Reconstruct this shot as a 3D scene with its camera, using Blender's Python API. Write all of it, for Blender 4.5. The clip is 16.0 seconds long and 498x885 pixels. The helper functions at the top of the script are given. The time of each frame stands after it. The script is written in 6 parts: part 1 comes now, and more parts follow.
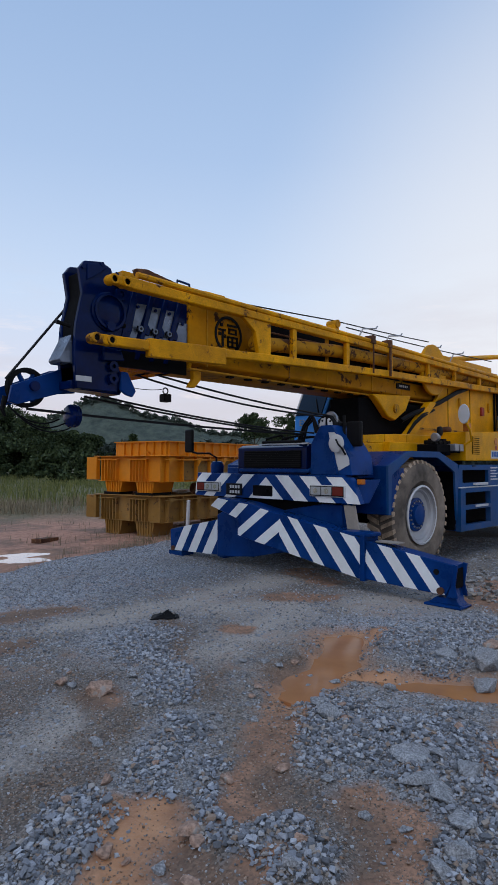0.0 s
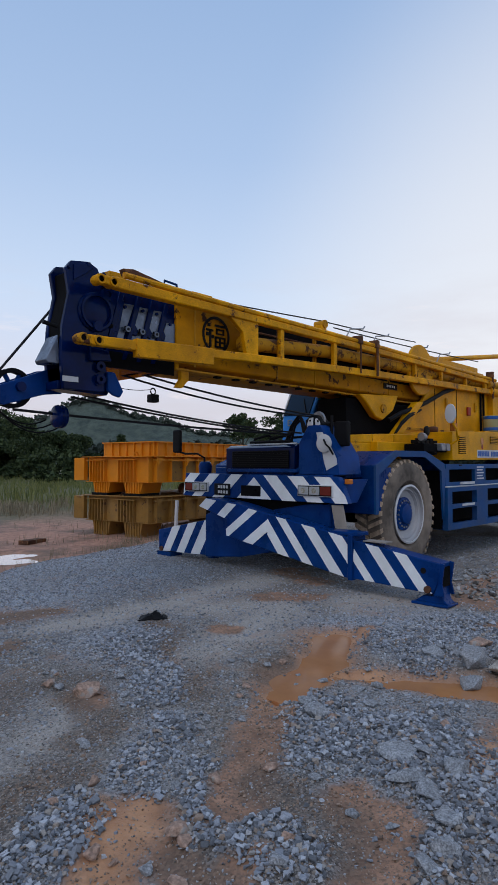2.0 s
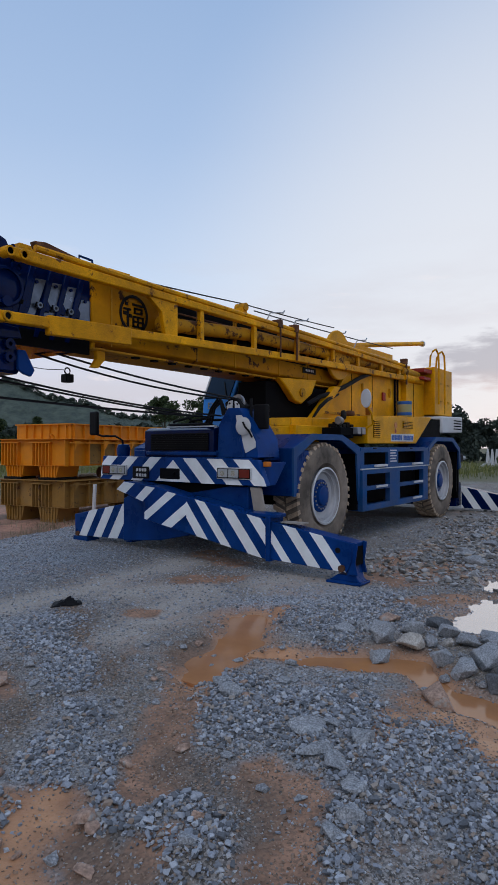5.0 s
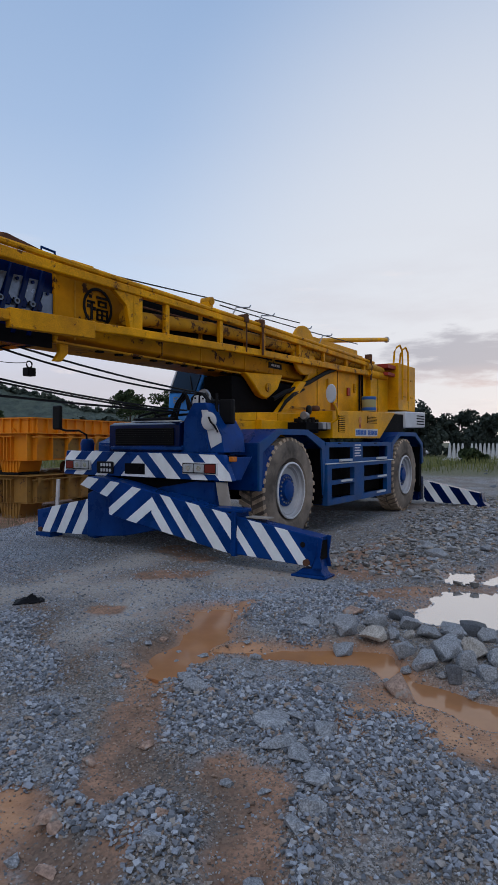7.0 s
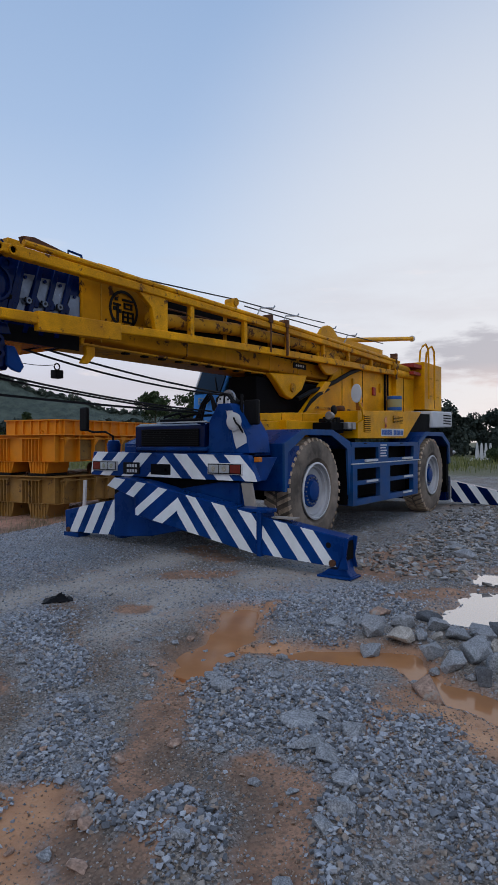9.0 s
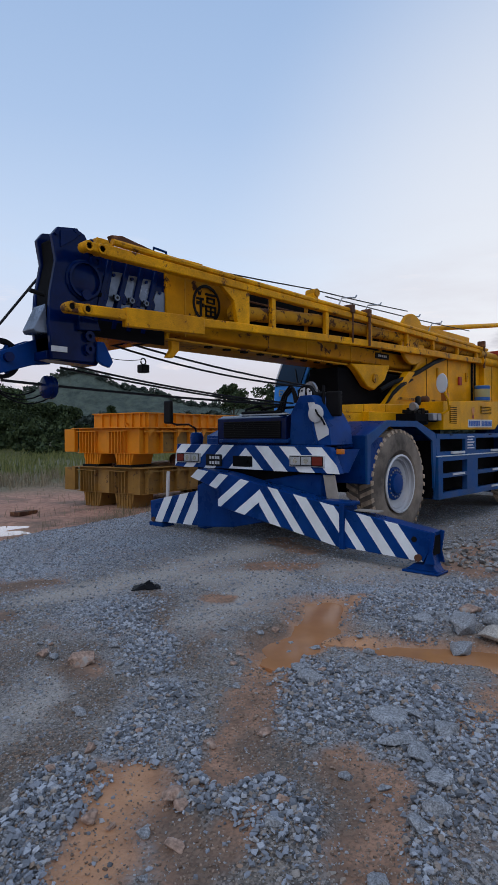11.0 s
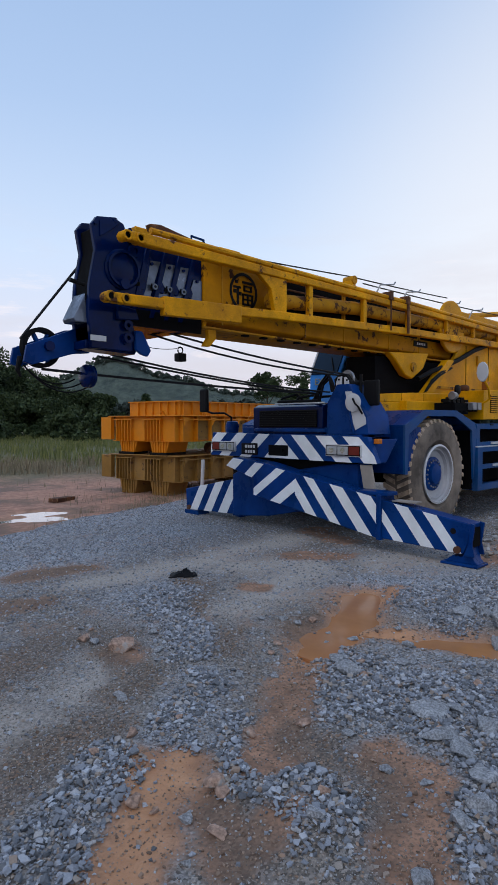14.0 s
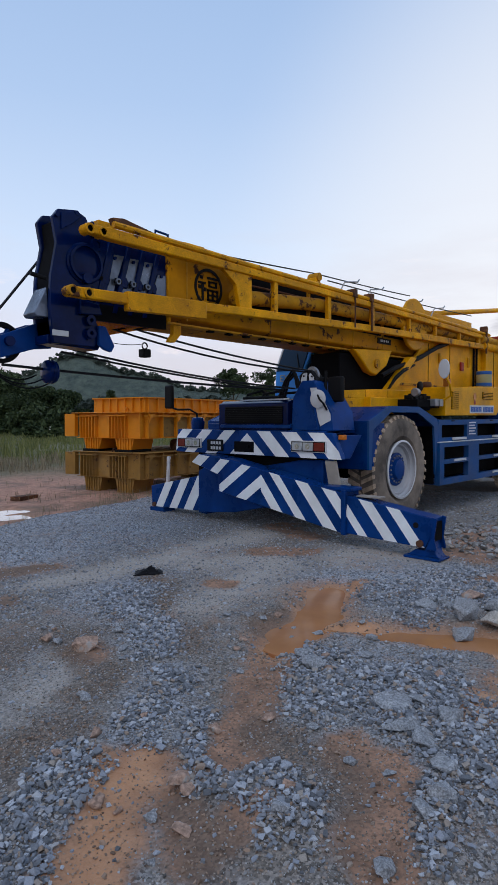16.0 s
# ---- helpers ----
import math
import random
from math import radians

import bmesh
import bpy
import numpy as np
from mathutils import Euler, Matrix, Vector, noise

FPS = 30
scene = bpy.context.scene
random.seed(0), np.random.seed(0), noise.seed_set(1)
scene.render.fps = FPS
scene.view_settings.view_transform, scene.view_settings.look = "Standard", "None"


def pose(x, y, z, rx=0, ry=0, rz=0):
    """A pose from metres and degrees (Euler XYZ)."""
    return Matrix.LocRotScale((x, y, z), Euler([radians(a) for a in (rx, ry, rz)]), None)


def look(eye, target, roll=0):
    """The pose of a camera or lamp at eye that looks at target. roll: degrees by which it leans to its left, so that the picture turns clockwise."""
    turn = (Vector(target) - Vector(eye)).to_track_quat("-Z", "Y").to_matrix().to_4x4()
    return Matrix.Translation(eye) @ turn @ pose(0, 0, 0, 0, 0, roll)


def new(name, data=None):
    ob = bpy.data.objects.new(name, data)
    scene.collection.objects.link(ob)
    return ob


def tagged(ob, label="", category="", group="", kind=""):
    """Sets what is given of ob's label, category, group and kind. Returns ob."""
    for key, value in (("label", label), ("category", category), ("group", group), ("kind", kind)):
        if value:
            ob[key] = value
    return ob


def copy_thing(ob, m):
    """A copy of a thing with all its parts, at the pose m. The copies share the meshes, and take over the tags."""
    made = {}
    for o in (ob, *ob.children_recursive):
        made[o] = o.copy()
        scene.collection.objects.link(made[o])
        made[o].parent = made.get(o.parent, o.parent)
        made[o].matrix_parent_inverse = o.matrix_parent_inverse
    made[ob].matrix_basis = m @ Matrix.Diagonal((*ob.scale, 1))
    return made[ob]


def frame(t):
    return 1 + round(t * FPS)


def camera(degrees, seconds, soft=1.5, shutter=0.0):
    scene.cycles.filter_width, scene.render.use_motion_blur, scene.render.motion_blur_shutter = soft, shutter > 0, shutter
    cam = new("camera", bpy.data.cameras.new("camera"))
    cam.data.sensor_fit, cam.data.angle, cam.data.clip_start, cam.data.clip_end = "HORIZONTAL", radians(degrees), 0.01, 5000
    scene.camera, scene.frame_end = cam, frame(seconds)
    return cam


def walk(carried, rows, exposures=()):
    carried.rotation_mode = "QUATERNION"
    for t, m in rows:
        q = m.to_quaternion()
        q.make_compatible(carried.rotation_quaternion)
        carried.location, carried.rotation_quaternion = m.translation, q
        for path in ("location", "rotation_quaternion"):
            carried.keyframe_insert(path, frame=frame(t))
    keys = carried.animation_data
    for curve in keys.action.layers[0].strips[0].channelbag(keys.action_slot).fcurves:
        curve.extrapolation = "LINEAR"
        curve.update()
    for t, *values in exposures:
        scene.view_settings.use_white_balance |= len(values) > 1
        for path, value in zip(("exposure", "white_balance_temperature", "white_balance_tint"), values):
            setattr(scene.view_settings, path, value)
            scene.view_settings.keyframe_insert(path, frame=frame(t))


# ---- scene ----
cam = camera(44.4, 16.0, soft=0.45)
PATH = [
    (0, (-7.431, -4.012, 1.416), (-5.9995, -2.6164, 1.4840), 0.10),
    (0.5, (-7.438, -4.022, 1.418), (-5.9970, -2.6373, 1.4975), 0.32),
    (1, (-7.437, -4.025, 1.423), (-5.9918, -2.6441, 1.5028), 0.52),
    (1.5, (-7.425, -4.015, 1.418), (-5.9788, -2.6356, 1.4890), 0.11),
    (2, (-7.429, -4.022, 1.415), (-5.9718, -2.6533, 1.4837), -0.11),
    (2.5, (-7.422, -4.021, 1.413), (-5.9493, -2.6696, 1.4688), 0.10),
    (3, (-7.409, -4.018, 1.411), (-5.9072, -2.6984, 1.4561), 0.29),
    (3.5, (-7.406, -4.026, 1.407), (-5.8681, -2.7479, 1.4443), 0.47),
    (4, (-7.372, -4.008, 1.401), (-5.8012, -2.7706, 1.4345), 0.30),
    (4.5, (-7.396, -4.034, 1.407), (-5.7932, -2.8373, 1.4332), 0.30),
    (5, (-7.382, -4.034, 1.402), (-5.7626, -2.8597, 1.4172), 0.01),
    (7.5, (-7.378, -4.045, 1.414), (-5.6920, -2.9689, 1.4094), 0.13),
    (8, (-7.381, -4.048, 1.408), (-5.7005, -2.9628, 1.4066), 0.20),
    (8.5, (-7.394, -4.045, 1.410), (-5.7274, -2.9393, 1.4094), 0.33),
    (9, (-7.387, -4.037, 1.408), (-5.7505, -2.8879, 1.4065), -0.19),
    (9.5, (-7.394, -4.032, 1.413), (-5.7958, -2.8298, 1.4007), -0.38),
    (10, (-7.400, -4.026, 1.410), (-5.8432, -2.7708, 1.3952), -0.30),
    (12.5, (-7.437, -3.961, 1.425), (-6.0411, -2.5308, 1.3614), -0.43),
    (13, (-7.430, -3.962, 1.431), (-6.0407, -2.5255, 1.3534), -0.21),
    (13.5, (-7.441, -3.969, 1.426), (-6.0491, -2.5356, 1.3477), -0.20),
    (14, (-7.432, -3.958, 1.420), (-6.0294, -2.5336, 1.3549), -0.11),
    (14.5, (-7.424, -3.959, 1.414), (-5.9959, -2.5602, 1.3505), 0.18),
    (15, (-7.431, -3.965, 1.420), (-5.9772, -2.5929, 1.3535), -0.01),
    (15.5, (-7.422, -3.961, 1.414), (-5.9582, -2.6011, 1.3374), -0.10),
    (16, (-7.421, -3.961, 1.417), (-5.9426, -2.6163, 1.3404), -0.20),
]
EXPOSURES = [(0, 0.08), (3, 0.06), (5, 0.01), (7.5, -0.06), (10, 0.01), (12.5, 0.15), (14.5, 0.19), (16, 0.17)]
walk(cam, [(t, look(eye, target, roll)) for t, eye, target, roll in PATH], EXPOSURES)

# ---- world and fill lamp ----
world = bpy.data.worlds.new("dusk_sky")
scene.world = world
world.use_nodes = True
wn, wl = world.node_tree.nodes, world.node_tree.links
wn.clear()
w_out = wn.new("ShaderNodeOutputWorld")
w_bg = wn.new("ShaderNodeBackground")
w_co = wn.new("ShaderNodeTexCoord")
w_sep = wn.new("ShaderNodeSeparateXYZ")
wl.new(w_co.outputs["Generated"], w_sep.inputs[0])
w_ramp = wn.new("ShaderNodeValToRGB")
wl.new(w_sep.outputs["Z"], w_ramp.inputs[0])
els = w_ramp.color_ramp.elements
els[0].position, els[0].color = 0.0, (0.62, 0.58, 0.66, 1)
els[1].position, els[1].color = 1.0, (0.26, 0.40, 0.66, 1)
for pos, c in ((0.06, (0.68, 0.66, 0.74)), (0.14, (0.70, 0.74, 0.88)), (0.26, (0.60, 0.73, 0.94)), (0.45, (0.42, 0.57, 0.83)), (0.65, (0.31, 0.46, 0.73))):
    e = els.new(pos)
    e.color = (*c, 1)
# the glow of the set sun, low behind the crane's tail
w_dot = wn.new("ShaderNodeVectorMath")
w_dot.operation = "DOT_PRODUCT"
wl.new(w_co.outputs["Generated"], w_dot.inputs[0])
w_dot.inputs[1].default_value = Vector((0.95, 0.12, 0.12)).normalized()
w_glow = wn.new("ShaderNodeMapRange")
w_glow.interpolation_type = "SMOOTHSTEP"
wl.new(w_dot.outputs["Value"], w_glow.inputs["Value"])
w_glow.inputs["From Min"].default_value, w_glow.inputs["From Max"].default_value = 0.76, 1.0
w_glow.inputs["To Max"].default_value = 0.8
w_warm = wn.new("ShaderNodeMix")
w_warm.data_type = "RGBA"
wl.new(w_glow.outputs[0], w_warm.inputs["Factor"])
wl.new(w_ramp.outputs[0], w_warm.inputs["A"])
w_warm.inputs["B"].default_value = (0.86, 0.875, 0.92, 1)
# thin cloud, stretched along the horizon
w_map = wn.new("ShaderNodeMapping")
wl.new(w_co.outputs["Generated"], w_map.inputs[0])
w_map.inputs["Scale"].default_value = (2.2, 2.2, 9.0)
w_map.inputs["Location"].default_value = (3.1, 0.6, 0.2)
w_noise = wn.new("ShaderNodeTexNoise")
wl.new(w_map.outputs[0], w_noise.inputs["Vector"])
w_noise.inputs["Scale"].default_value, w_noise.inputs["Detail"].default_value, w_noise.inputs["Roughness"].default_value = 1.7, 6, 0.55
w_cl = wn.new("ShaderNodeMapRange")
wl.new(w_noise.outputs[0], w_cl.inputs["Value"])
w_cl.inputs["From Min"].default_value, w_cl.inputs["From Max"].default_value = 0.50, 0.72
w_low = wn.new("ShaderNodeMapRange")
wl.new(w_sep.outputs["Z"], w_low.inputs["Value"])
w_low.inputs["From Min"].default_value, w_low.inputs["From Max"].default_value = 0.34, 0.02
w_mul = wn.new("ShaderNodeMath")
w_mul.operation = "MULTIPLY"
wl.new(w_cl.outputs[0], w_mul.inputs[0])
wl.new(w_low.outputs[0], w_mul.inputs[1])
w_cloud = wn.new("ShaderNodeMix")
w_cloud.data_type = "RGBA"
wl.new(w_mul.outputs[0], w_cloud.inputs["Factor"])
wl.new(w_warm.outputs["Result"], w_cloud.inputs["A"])
w_cloud.inputs["B"].default_value = (0.66, 0.64, 0.71, 1)
# a grey evening cloud low beyond the crane's tail, pink along its foot
w_off = wn.new("ShaderNodeVectorMath")
w_off.operation = "SUBTRACT"
wl.new(w_co.outputs["Generated"], w_off.inputs[0])
w_off.inputs[1].default_value = (0.965, 0.215, 0.128)
w_len = wn.new("ShaderNodeVectorMath")
w_len.operation = "MULTIPLY"
wl.new(w_off.outputs[0], w_len.inputs[0])
w_len.inputs[1].default_value = (2.0, 7.5, 24.0)
w_far = wn.new("ShaderNodeVectorMath")
w_far.operation = "LENGTH"
wl.new(w_len.outputs[0], w_far.inputs[0])
w_puff = wn.new("ShaderNodeTexNoise")
wl.new(w_map.outputs[0], w_puff.inputs["Vector"])
w_puff.inputs["Scale"].default_value, w_puff.inputs["Detail"].default_value, w_puff.inputs["Roughness"].default_value = 6.5, 5, 0.55
w_edge = wn.new("ShaderNodeMath")
w_edge.operation = "MULTIPLY_ADD"
wl.new(w_puff.outputs[0], w_edge.inputs[0])
w_edge.inputs[1].default_value = 2.2
wl.new(w_far.outputs["Value"], w_edge.inputs[2])
w_in = wn.new("ShaderNodeMapRange")
w_in.interpolation_type = "SMOOTHSTEP"
wl.new(w_edge.outputs[0], w_in.inputs["Value"])
w_in.inputs["From Min"].default_value, w_in.inputs["From Max"].default_value = 2.25, 1.55
w_in.inputs["To Max"].default_value = 0.85
w_grey = wn.new("ShaderNodeMix")
w_grey.data_type = "RGBA"
w_foot = wn.new("ShaderNodeMapRange")
wl.new(w_sep.outputs["Z"], w_foot.inputs["Value"])
w_foot.inputs["From Min"].default_value, w_foot.inputs["From Max"].default_value = 0.07, 0.12
wl.new(w_foot.outputs[0], w_grey.inputs["Factor"])
w_grey.inputs["A"].default_value, w_grey.inputs["B"].default_value = (0.78, 0.62, 0.62, 1), (0.46, 0.47, 0.55, 1)
w_bank = wn.new("ShaderNodeMix")
w_bank.data_type = "RGBA"
wl.new(w_in.outputs[0], w_bank.inputs["Factor"])
wl.new(w_cloud.outputs["Result"], w_bank.inputs["A"])
wl.new(w_grey.outputs["Result"], w_bank.inputs["B"])
# small bright wisps
w_n2 = wn.new("ShaderNodeTexNoise")
w_m2 = wn.new("ShaderNodeMapping")
wl.new(w_co.outputs["Generated"], w_m2.inputs[0])
w_m2.inputs["Scale"].default_value, w_m2.inputs["Location"].default_value = (4.0, 4.0, 22.0), (1.3, 2.2, 0.4)
wl.new(w_m2.outputs[0], w_n2.inputs["Vector"])
w_n2.inputs["Scale"].default_value, w_n2.inputs["Detail"].default_value, w_n2.inputs["Roughness"].default_value = 1.6, 7, 0.6
w_c2 = wn.new("ShaderNodeMapRange")
wl.new(w_n2.outputs[0], w_c2.inputs["Value"])
w_c2.inputs["From Min"].default_value, w_c2.inputs["From Max"].default_value = 0.60, 0.74
w_mul2 = wn.new("ShaderNodeMath")
w_mul2.operation = "MULTIPLY"
wl.new(w_c2.outputs[0], w_mul2.inputs[0])
wl.new(w_low.outputs[0], w_mul2.inputs[1])
w_wisp = wn.new("ShaderNodeMix")
w_wisp.data_type = "RGBA"
wl.new(w_mul2.outputs[0], w_wisp.inputs["Factor"])
wl.new(w_bank.outputs["Result"], w_wisp.inputs["A"])
w_wisp.inputs["B"].default_value = (1.0, 0.90, 0.90, 1)
# the clear sky's own scatter
w_sky = wn.new("ShaderNodeTexSky")
w_sky.sky_type = "NISHITA"
w_sky.sun_disc = False
w_sky.sun_elevation, w_sky.sun_rotation = radians(4), radians(83)
w_scale = wn.new("ShaderNodeVectorMath")
w_scale.operation = "SCALE"
wl.new(w_sky.outputs[0], w_scale.inputs[0])
w_scale.inputs["Scale"].default_value = 0.05
w_mix = wn.new("ShaderNodeMix")
w_mix.data_type = "RGBA"
w_mix.inputs["Factor"].default_value = 0.06
wl.new(w_wisp.outputs["Result"], w_mix.inputs["A"])
wl.new(w_scale.outputs[0], w_mix.inputs["B"])
wl.new(w_mix.outputs["Result"], w_bg.inputs[0])
w_bg.inputs[1].default_value = 1.0
wl.new(w_bg.outputs[0], w_out.inputs[0])

# soft lamp added on the camera's side; no such source stands there
front_fill = new("front_fill", bpy.data.lights.new("front_fill", "SUN"))
front_fill.data.energy, front_fill.data.angle, front_fill.data.color = 0.68, radians(40), (1.0, 0.93, 0.88)
front_fill.matrix_world = look((-6, -3, 9), (0, 0, 0))


# ---- materials ----
def node(nt, kind, **values):
    n = nt.nodes.new(kind)
    for key, value in values.items():
        n.inputs[key.replace("_", " ")].default_value = value
    return n


def noise_node(nt, co, scale, detail=5, rough=0.6):
    n = node(nt, "ShaderNodeTexNoise", Scale=scale, Detail=detail, Roughness=rough)
    nt.links.new(co, n.inputs["Vector"])
    return n.outputs[0]


def span(nt, value, a, b, c=0.0, d=1.0):
    n = node(nt, "ShaderNodeMapRange", From_Min=a, From_Max=b, To_Min=c, To_Max=d)
    nt.links.new(value, n.inputs["Value"])
    return n.outputs[0]


def mixed(nt, fac, a, b, blend="MIX"):
    n = nt.nodes.new("ShaderNodeMix")
    n.data_type, n.blend_type = "RGBA", blend
    for key, value in (("Factor", fac), ("A", a), ("B", b)):
        if isinstance(value, bpy.types.NodeSocket):
            nt.links.new(value, n.inputs[key])
        elif key == "Factor":
            n.inputs[key].default_value = value
        else:
            n.inputs[key].default_value = (*value, 1)
    return n.outputs["Result"]


def math_node(nt, op, a, b):
    n = nt.nodes.new("ShaderNodeMath")
    n.operation = op
    for i, value in enumerate((a, b)):
        if isinstance(value, bpy.types.NodeSocket):
            nt.links.new(value, n.inputs[i])
        else:
            n.inputs[i].default_value = value
    return n.outputs[0]


def blank(name):
    m = bpy.data.materials.new(name)
    m.use_nodes = True
    nt = m.node_tree
    return m, nt, nt.nodes["Principled BSDF"]


def relief(nt, bsdf, height, strength, distance=0.01):
    b = node(nt, "ShaderNodeBump", Strength=strength, Distance=distance)
    nt.links.new(height, b.inputs["Height"])
    nt.links.new(b.outputs[0], bsdf.inputs["Normal"])


def surface(name, col, rough=0.5, metal=0.0, var=0.25, scale=2.5, worn=None, worn_at=0.66, dust=None, dust_amount=0.3, bump=0.15, fine=90.0, spread=0.0, shine=0.22, speck=0.0):
    """Paint or metal with broad fading, fine grain, worn spots with a ragged edge and dust."""
    m, nt, bsdf = blank(name)
    co = nt.nodes.new("ShaderNodeTexCoord").outputs["Object"]
    broad = noise_node(nt, co, scale, 6)
    grain = noise_node(nt, co, fine, 3)
    dark = tuple(c * (1 - var) for c in col)
    light = tuple(min(1, c * (1 + var)) for c in col)
    c = mixed(nt, span(nt, broad, 0.3, 0.7), dark, light)
    if spread:
        info = nt.nodes.new("ShaderNodeObjectInfo").outputs["Random"]
        c = mixed(nt, span(nt, info, 0, 1, 0, spread), c, dark)
    if dust:
        d = noise_node(nt, co, 1.1, 8, 0.7)
        c = mixed(nt, span(nt, d, 0.42, 0.75, 0.0, dust_amount), c, dust)
    if speck:
        c = mixed(nt, 1.0, c, mixed(nt, span(nt, grain, 0.35, 0.65), (1 - speck,) * 3, (1 + speck,) * 3), "MULTIPLY")
    if worn:
        w = noise_node(nt, co, 5.5, 9, 0.72)
        c = mixed(nt, span(nt, w, worn_at, worn_at + 0.05), c, worn)
    nt.links.new(c, bsdf.inputs["Base Color"])
    nt.links.new(span(nt, broad, 0.25, 0.75, max(0.02, rough - 0.12), min(1, rough + 0.14)), bsdf.inputs["Roughness"])
    bsdf.inputs["Metallic"].default_value = metal
    bsdf.inputs["Specular IOR Level"].default_value = shine
    if bump:
        relief(nt, bsdf, math_node(nt, "ADD", grain, broad), bump)
    return m


MUD = (0.30, 0.19, 0.12)
M_YELLOW = surface("crane_yellow_paint", (0.72, 0.325, 0.002), 0.42, shine=0.09, var=0.24, worn=(0.11, 0.042, 0.016), worn_at=0.635, dust=(0.34, 0.135, 0.008), dust_amount=0.75, speck=0.12)
M_JIB = surface("worn_jib_yellow_paint", (0.74, 0.325, 0.002), 0.48, shine=0.10, var=0.3, worn=(0.10, 0.036, 0.014), worn_at=0.575, dust=(0.30, 0.11, 0.010), dust_amount=0.85, scale=4, speck=0.15)
M_RUSTY_YELLOW = surface("rusty_yellow_paint", (0.52, 0.235, 0.006), 0.6, shine=0.1, var=0.3, worn=(0.09, 0.035, 0.015), worn_at=0.53, dust=(0.25, 0.14, 0.05), dust_amount=0.5)
# crane yellow darkened for shade under the jib; rust patches are its own
M_BOOM = surface("shaded_rusty_boom_yellow", (0.46, 0.19, 0.002), 0.5, shine=0.07, var=0.42, worn=(0.05, 0.02, 0.009), worn_at=0.575, dust=(0.20, 0.075, 0.008), dust_amount=0.6, scale=1.4)
M_BLUE = surface("crane_blue_paint", (0.001, 0.030, 0.155), 0.30, shine=0.07, var=0.4, worn=(0.16, 0.19, 0.26), worn_at=0.70, dust=(0.010, 0.052, 0.15), dust_amount=0.55, bump=0.06)
M_NAVY = surface("boom_head_navy_paint", (0.0005, 0.009, 0.062), 0.10, shine=0.10, bump=0.03, var=0.5, worn=(0.05, 0.06, 0.11), worn_at=0.72, dust=(0.001, 0.006, 0.03), dust_amount=0.7)
M_SIDEBLUE = surface("dusty_blue_paint", (0.005, 0.058, 0.19), 0.45, shine=0.1, var=0.25, worn=(0.13, 0.14, 0.2), worn_at=0.71, dust=(0.10, 0.11, 0.15), dust_amount=0.4)
M_WHITE = surface("stripe_white_paint", (0.80, 0.82, 0.83), 0.5, var=0.08, worn=(0.10, 0.13, 0.22), worn_at=0.67, dust=(0.42, 0.38, 0.34), dust_amount=0.5)
# pale grey base stands in for sky reflected in glossy navy paint
M_SKYTINT = surface("sky_tinted_plate", (0.15, 0.175, 0.225), 0.2, 0.45, var=0.4, dust=(0.03, 0.035, 0.05), dust_amount=0.8, scale=5)
M_PALE = surface("pale_grey_paint", (0.55, 0.55, 0.56), 0.5, var=0.08, dust=(0.35, 0.33, 0.31), dust_amount=0.4)
M_BLACK = surface("black_steel", (0.006, 0.006, 0.007), 0.55, var=0.3, dust=(0.02, 0.018, 0.016), shine=0.10)
# near-black: shade painted into recesses and undersides, also dark steel parts
M_UNDER = surface("dark_steel_and_shade", (0.004, 0.004, 0.005), 0.7, var=0.3, dust=(0.012, 0.010, 0.009), dust_amount=0.4, shine=0.05)
M_ROPE = surface("wire_rope", (0.018, 0.018, 0.02), 0.5, 0.4, var=0.3, fine=400)
M_STEEL = surface("grey_steel", (0.28, 0.28, 0.29), 0.42, 0.8, var=0.2, worn=(0.16, 0.08, 0.04), worn_at=0.66)
M_RUST = surface("brown_rust", (0.10, 0.045, 0.025), 0.85, var=0.4, worn=(0.20, 0.09, 0.04), worn_at=0.55, fine=60, bump=0.4)
M_RED = surface("red_bracket_paint", (0.28, 0.03, 0.02), 0.5, var=0.2, worn=(0.08, 0.03, 0.02), worn_at=0.66)
M_TYRE = surface("dusty_tyre_rubber", (0.12, 0.098, 0.080), 0.95, var=0.5, dust=(0.40, 0.31, 0.235), dust_amount=0.9, bump=0.3, fine=45)
M_TREAD = surface("muddy_tread_rubber", (0.36, 0.265, 0.185), 0.95, var=0.5, scale=12, dust=(0.60, 0.46, 0.34), dust_amount=0.95, bump=0.5, fine=35)
M_RIM = surface("grey_rim_paint", (0.42, 0.43, 0.45), 0.5, 0.2, var=0.15, worn=(0.16, 0.10, 0.07), worn_at=0.64, dust=MUD, dust_amount=0.4)
M_ORANGE = surface("form_orange_paint", (0.68, 0.225, 0.005), 0.5, var=0.16, worn=(0.17, 0.06, 0.02), worn_at=0.66, dust=(0.30, 0.14, 0.04), dust_amount=0.45, scale=1.2)
M_OCHRE = surface("form_dull_ochre_paint", (0.29, 0.15, 0.03), 0.65, var=0.4, worn=(0.09, 0.045, 0.025), worn_at=0.58, dust=(0.16, 0.11, 0.06), dust_amount=0.7, scale=1.2)
M_CONCRETE = surface("old_concrete", (0.46, 0.46, 0.45), 0.85, var=0.12, dust=(0.34, 0.31, 0.28), bump=0.4, fine=30)
M_ROCK = surface("granite_rock", (0.30, 0.31, 0.325), 0.85, var=0.26, scale=22, worn=(0.26, 0.235, 0.21), worn_at=0.66, dust=(0.22, 0.18, 0.145), dust_amount=0.45, bump=0.9, fine=110, spread=0.7, speck=0.4)
M_DARKROCK = surface("wet_dark_rock", (0.10, 0.105, 0.115), 0.7, var=0.3, scale=20, dust=(0.18, 0.15, 0.12), dust_amount=0.4, bump=0.9, fine=110, speck=0.3)
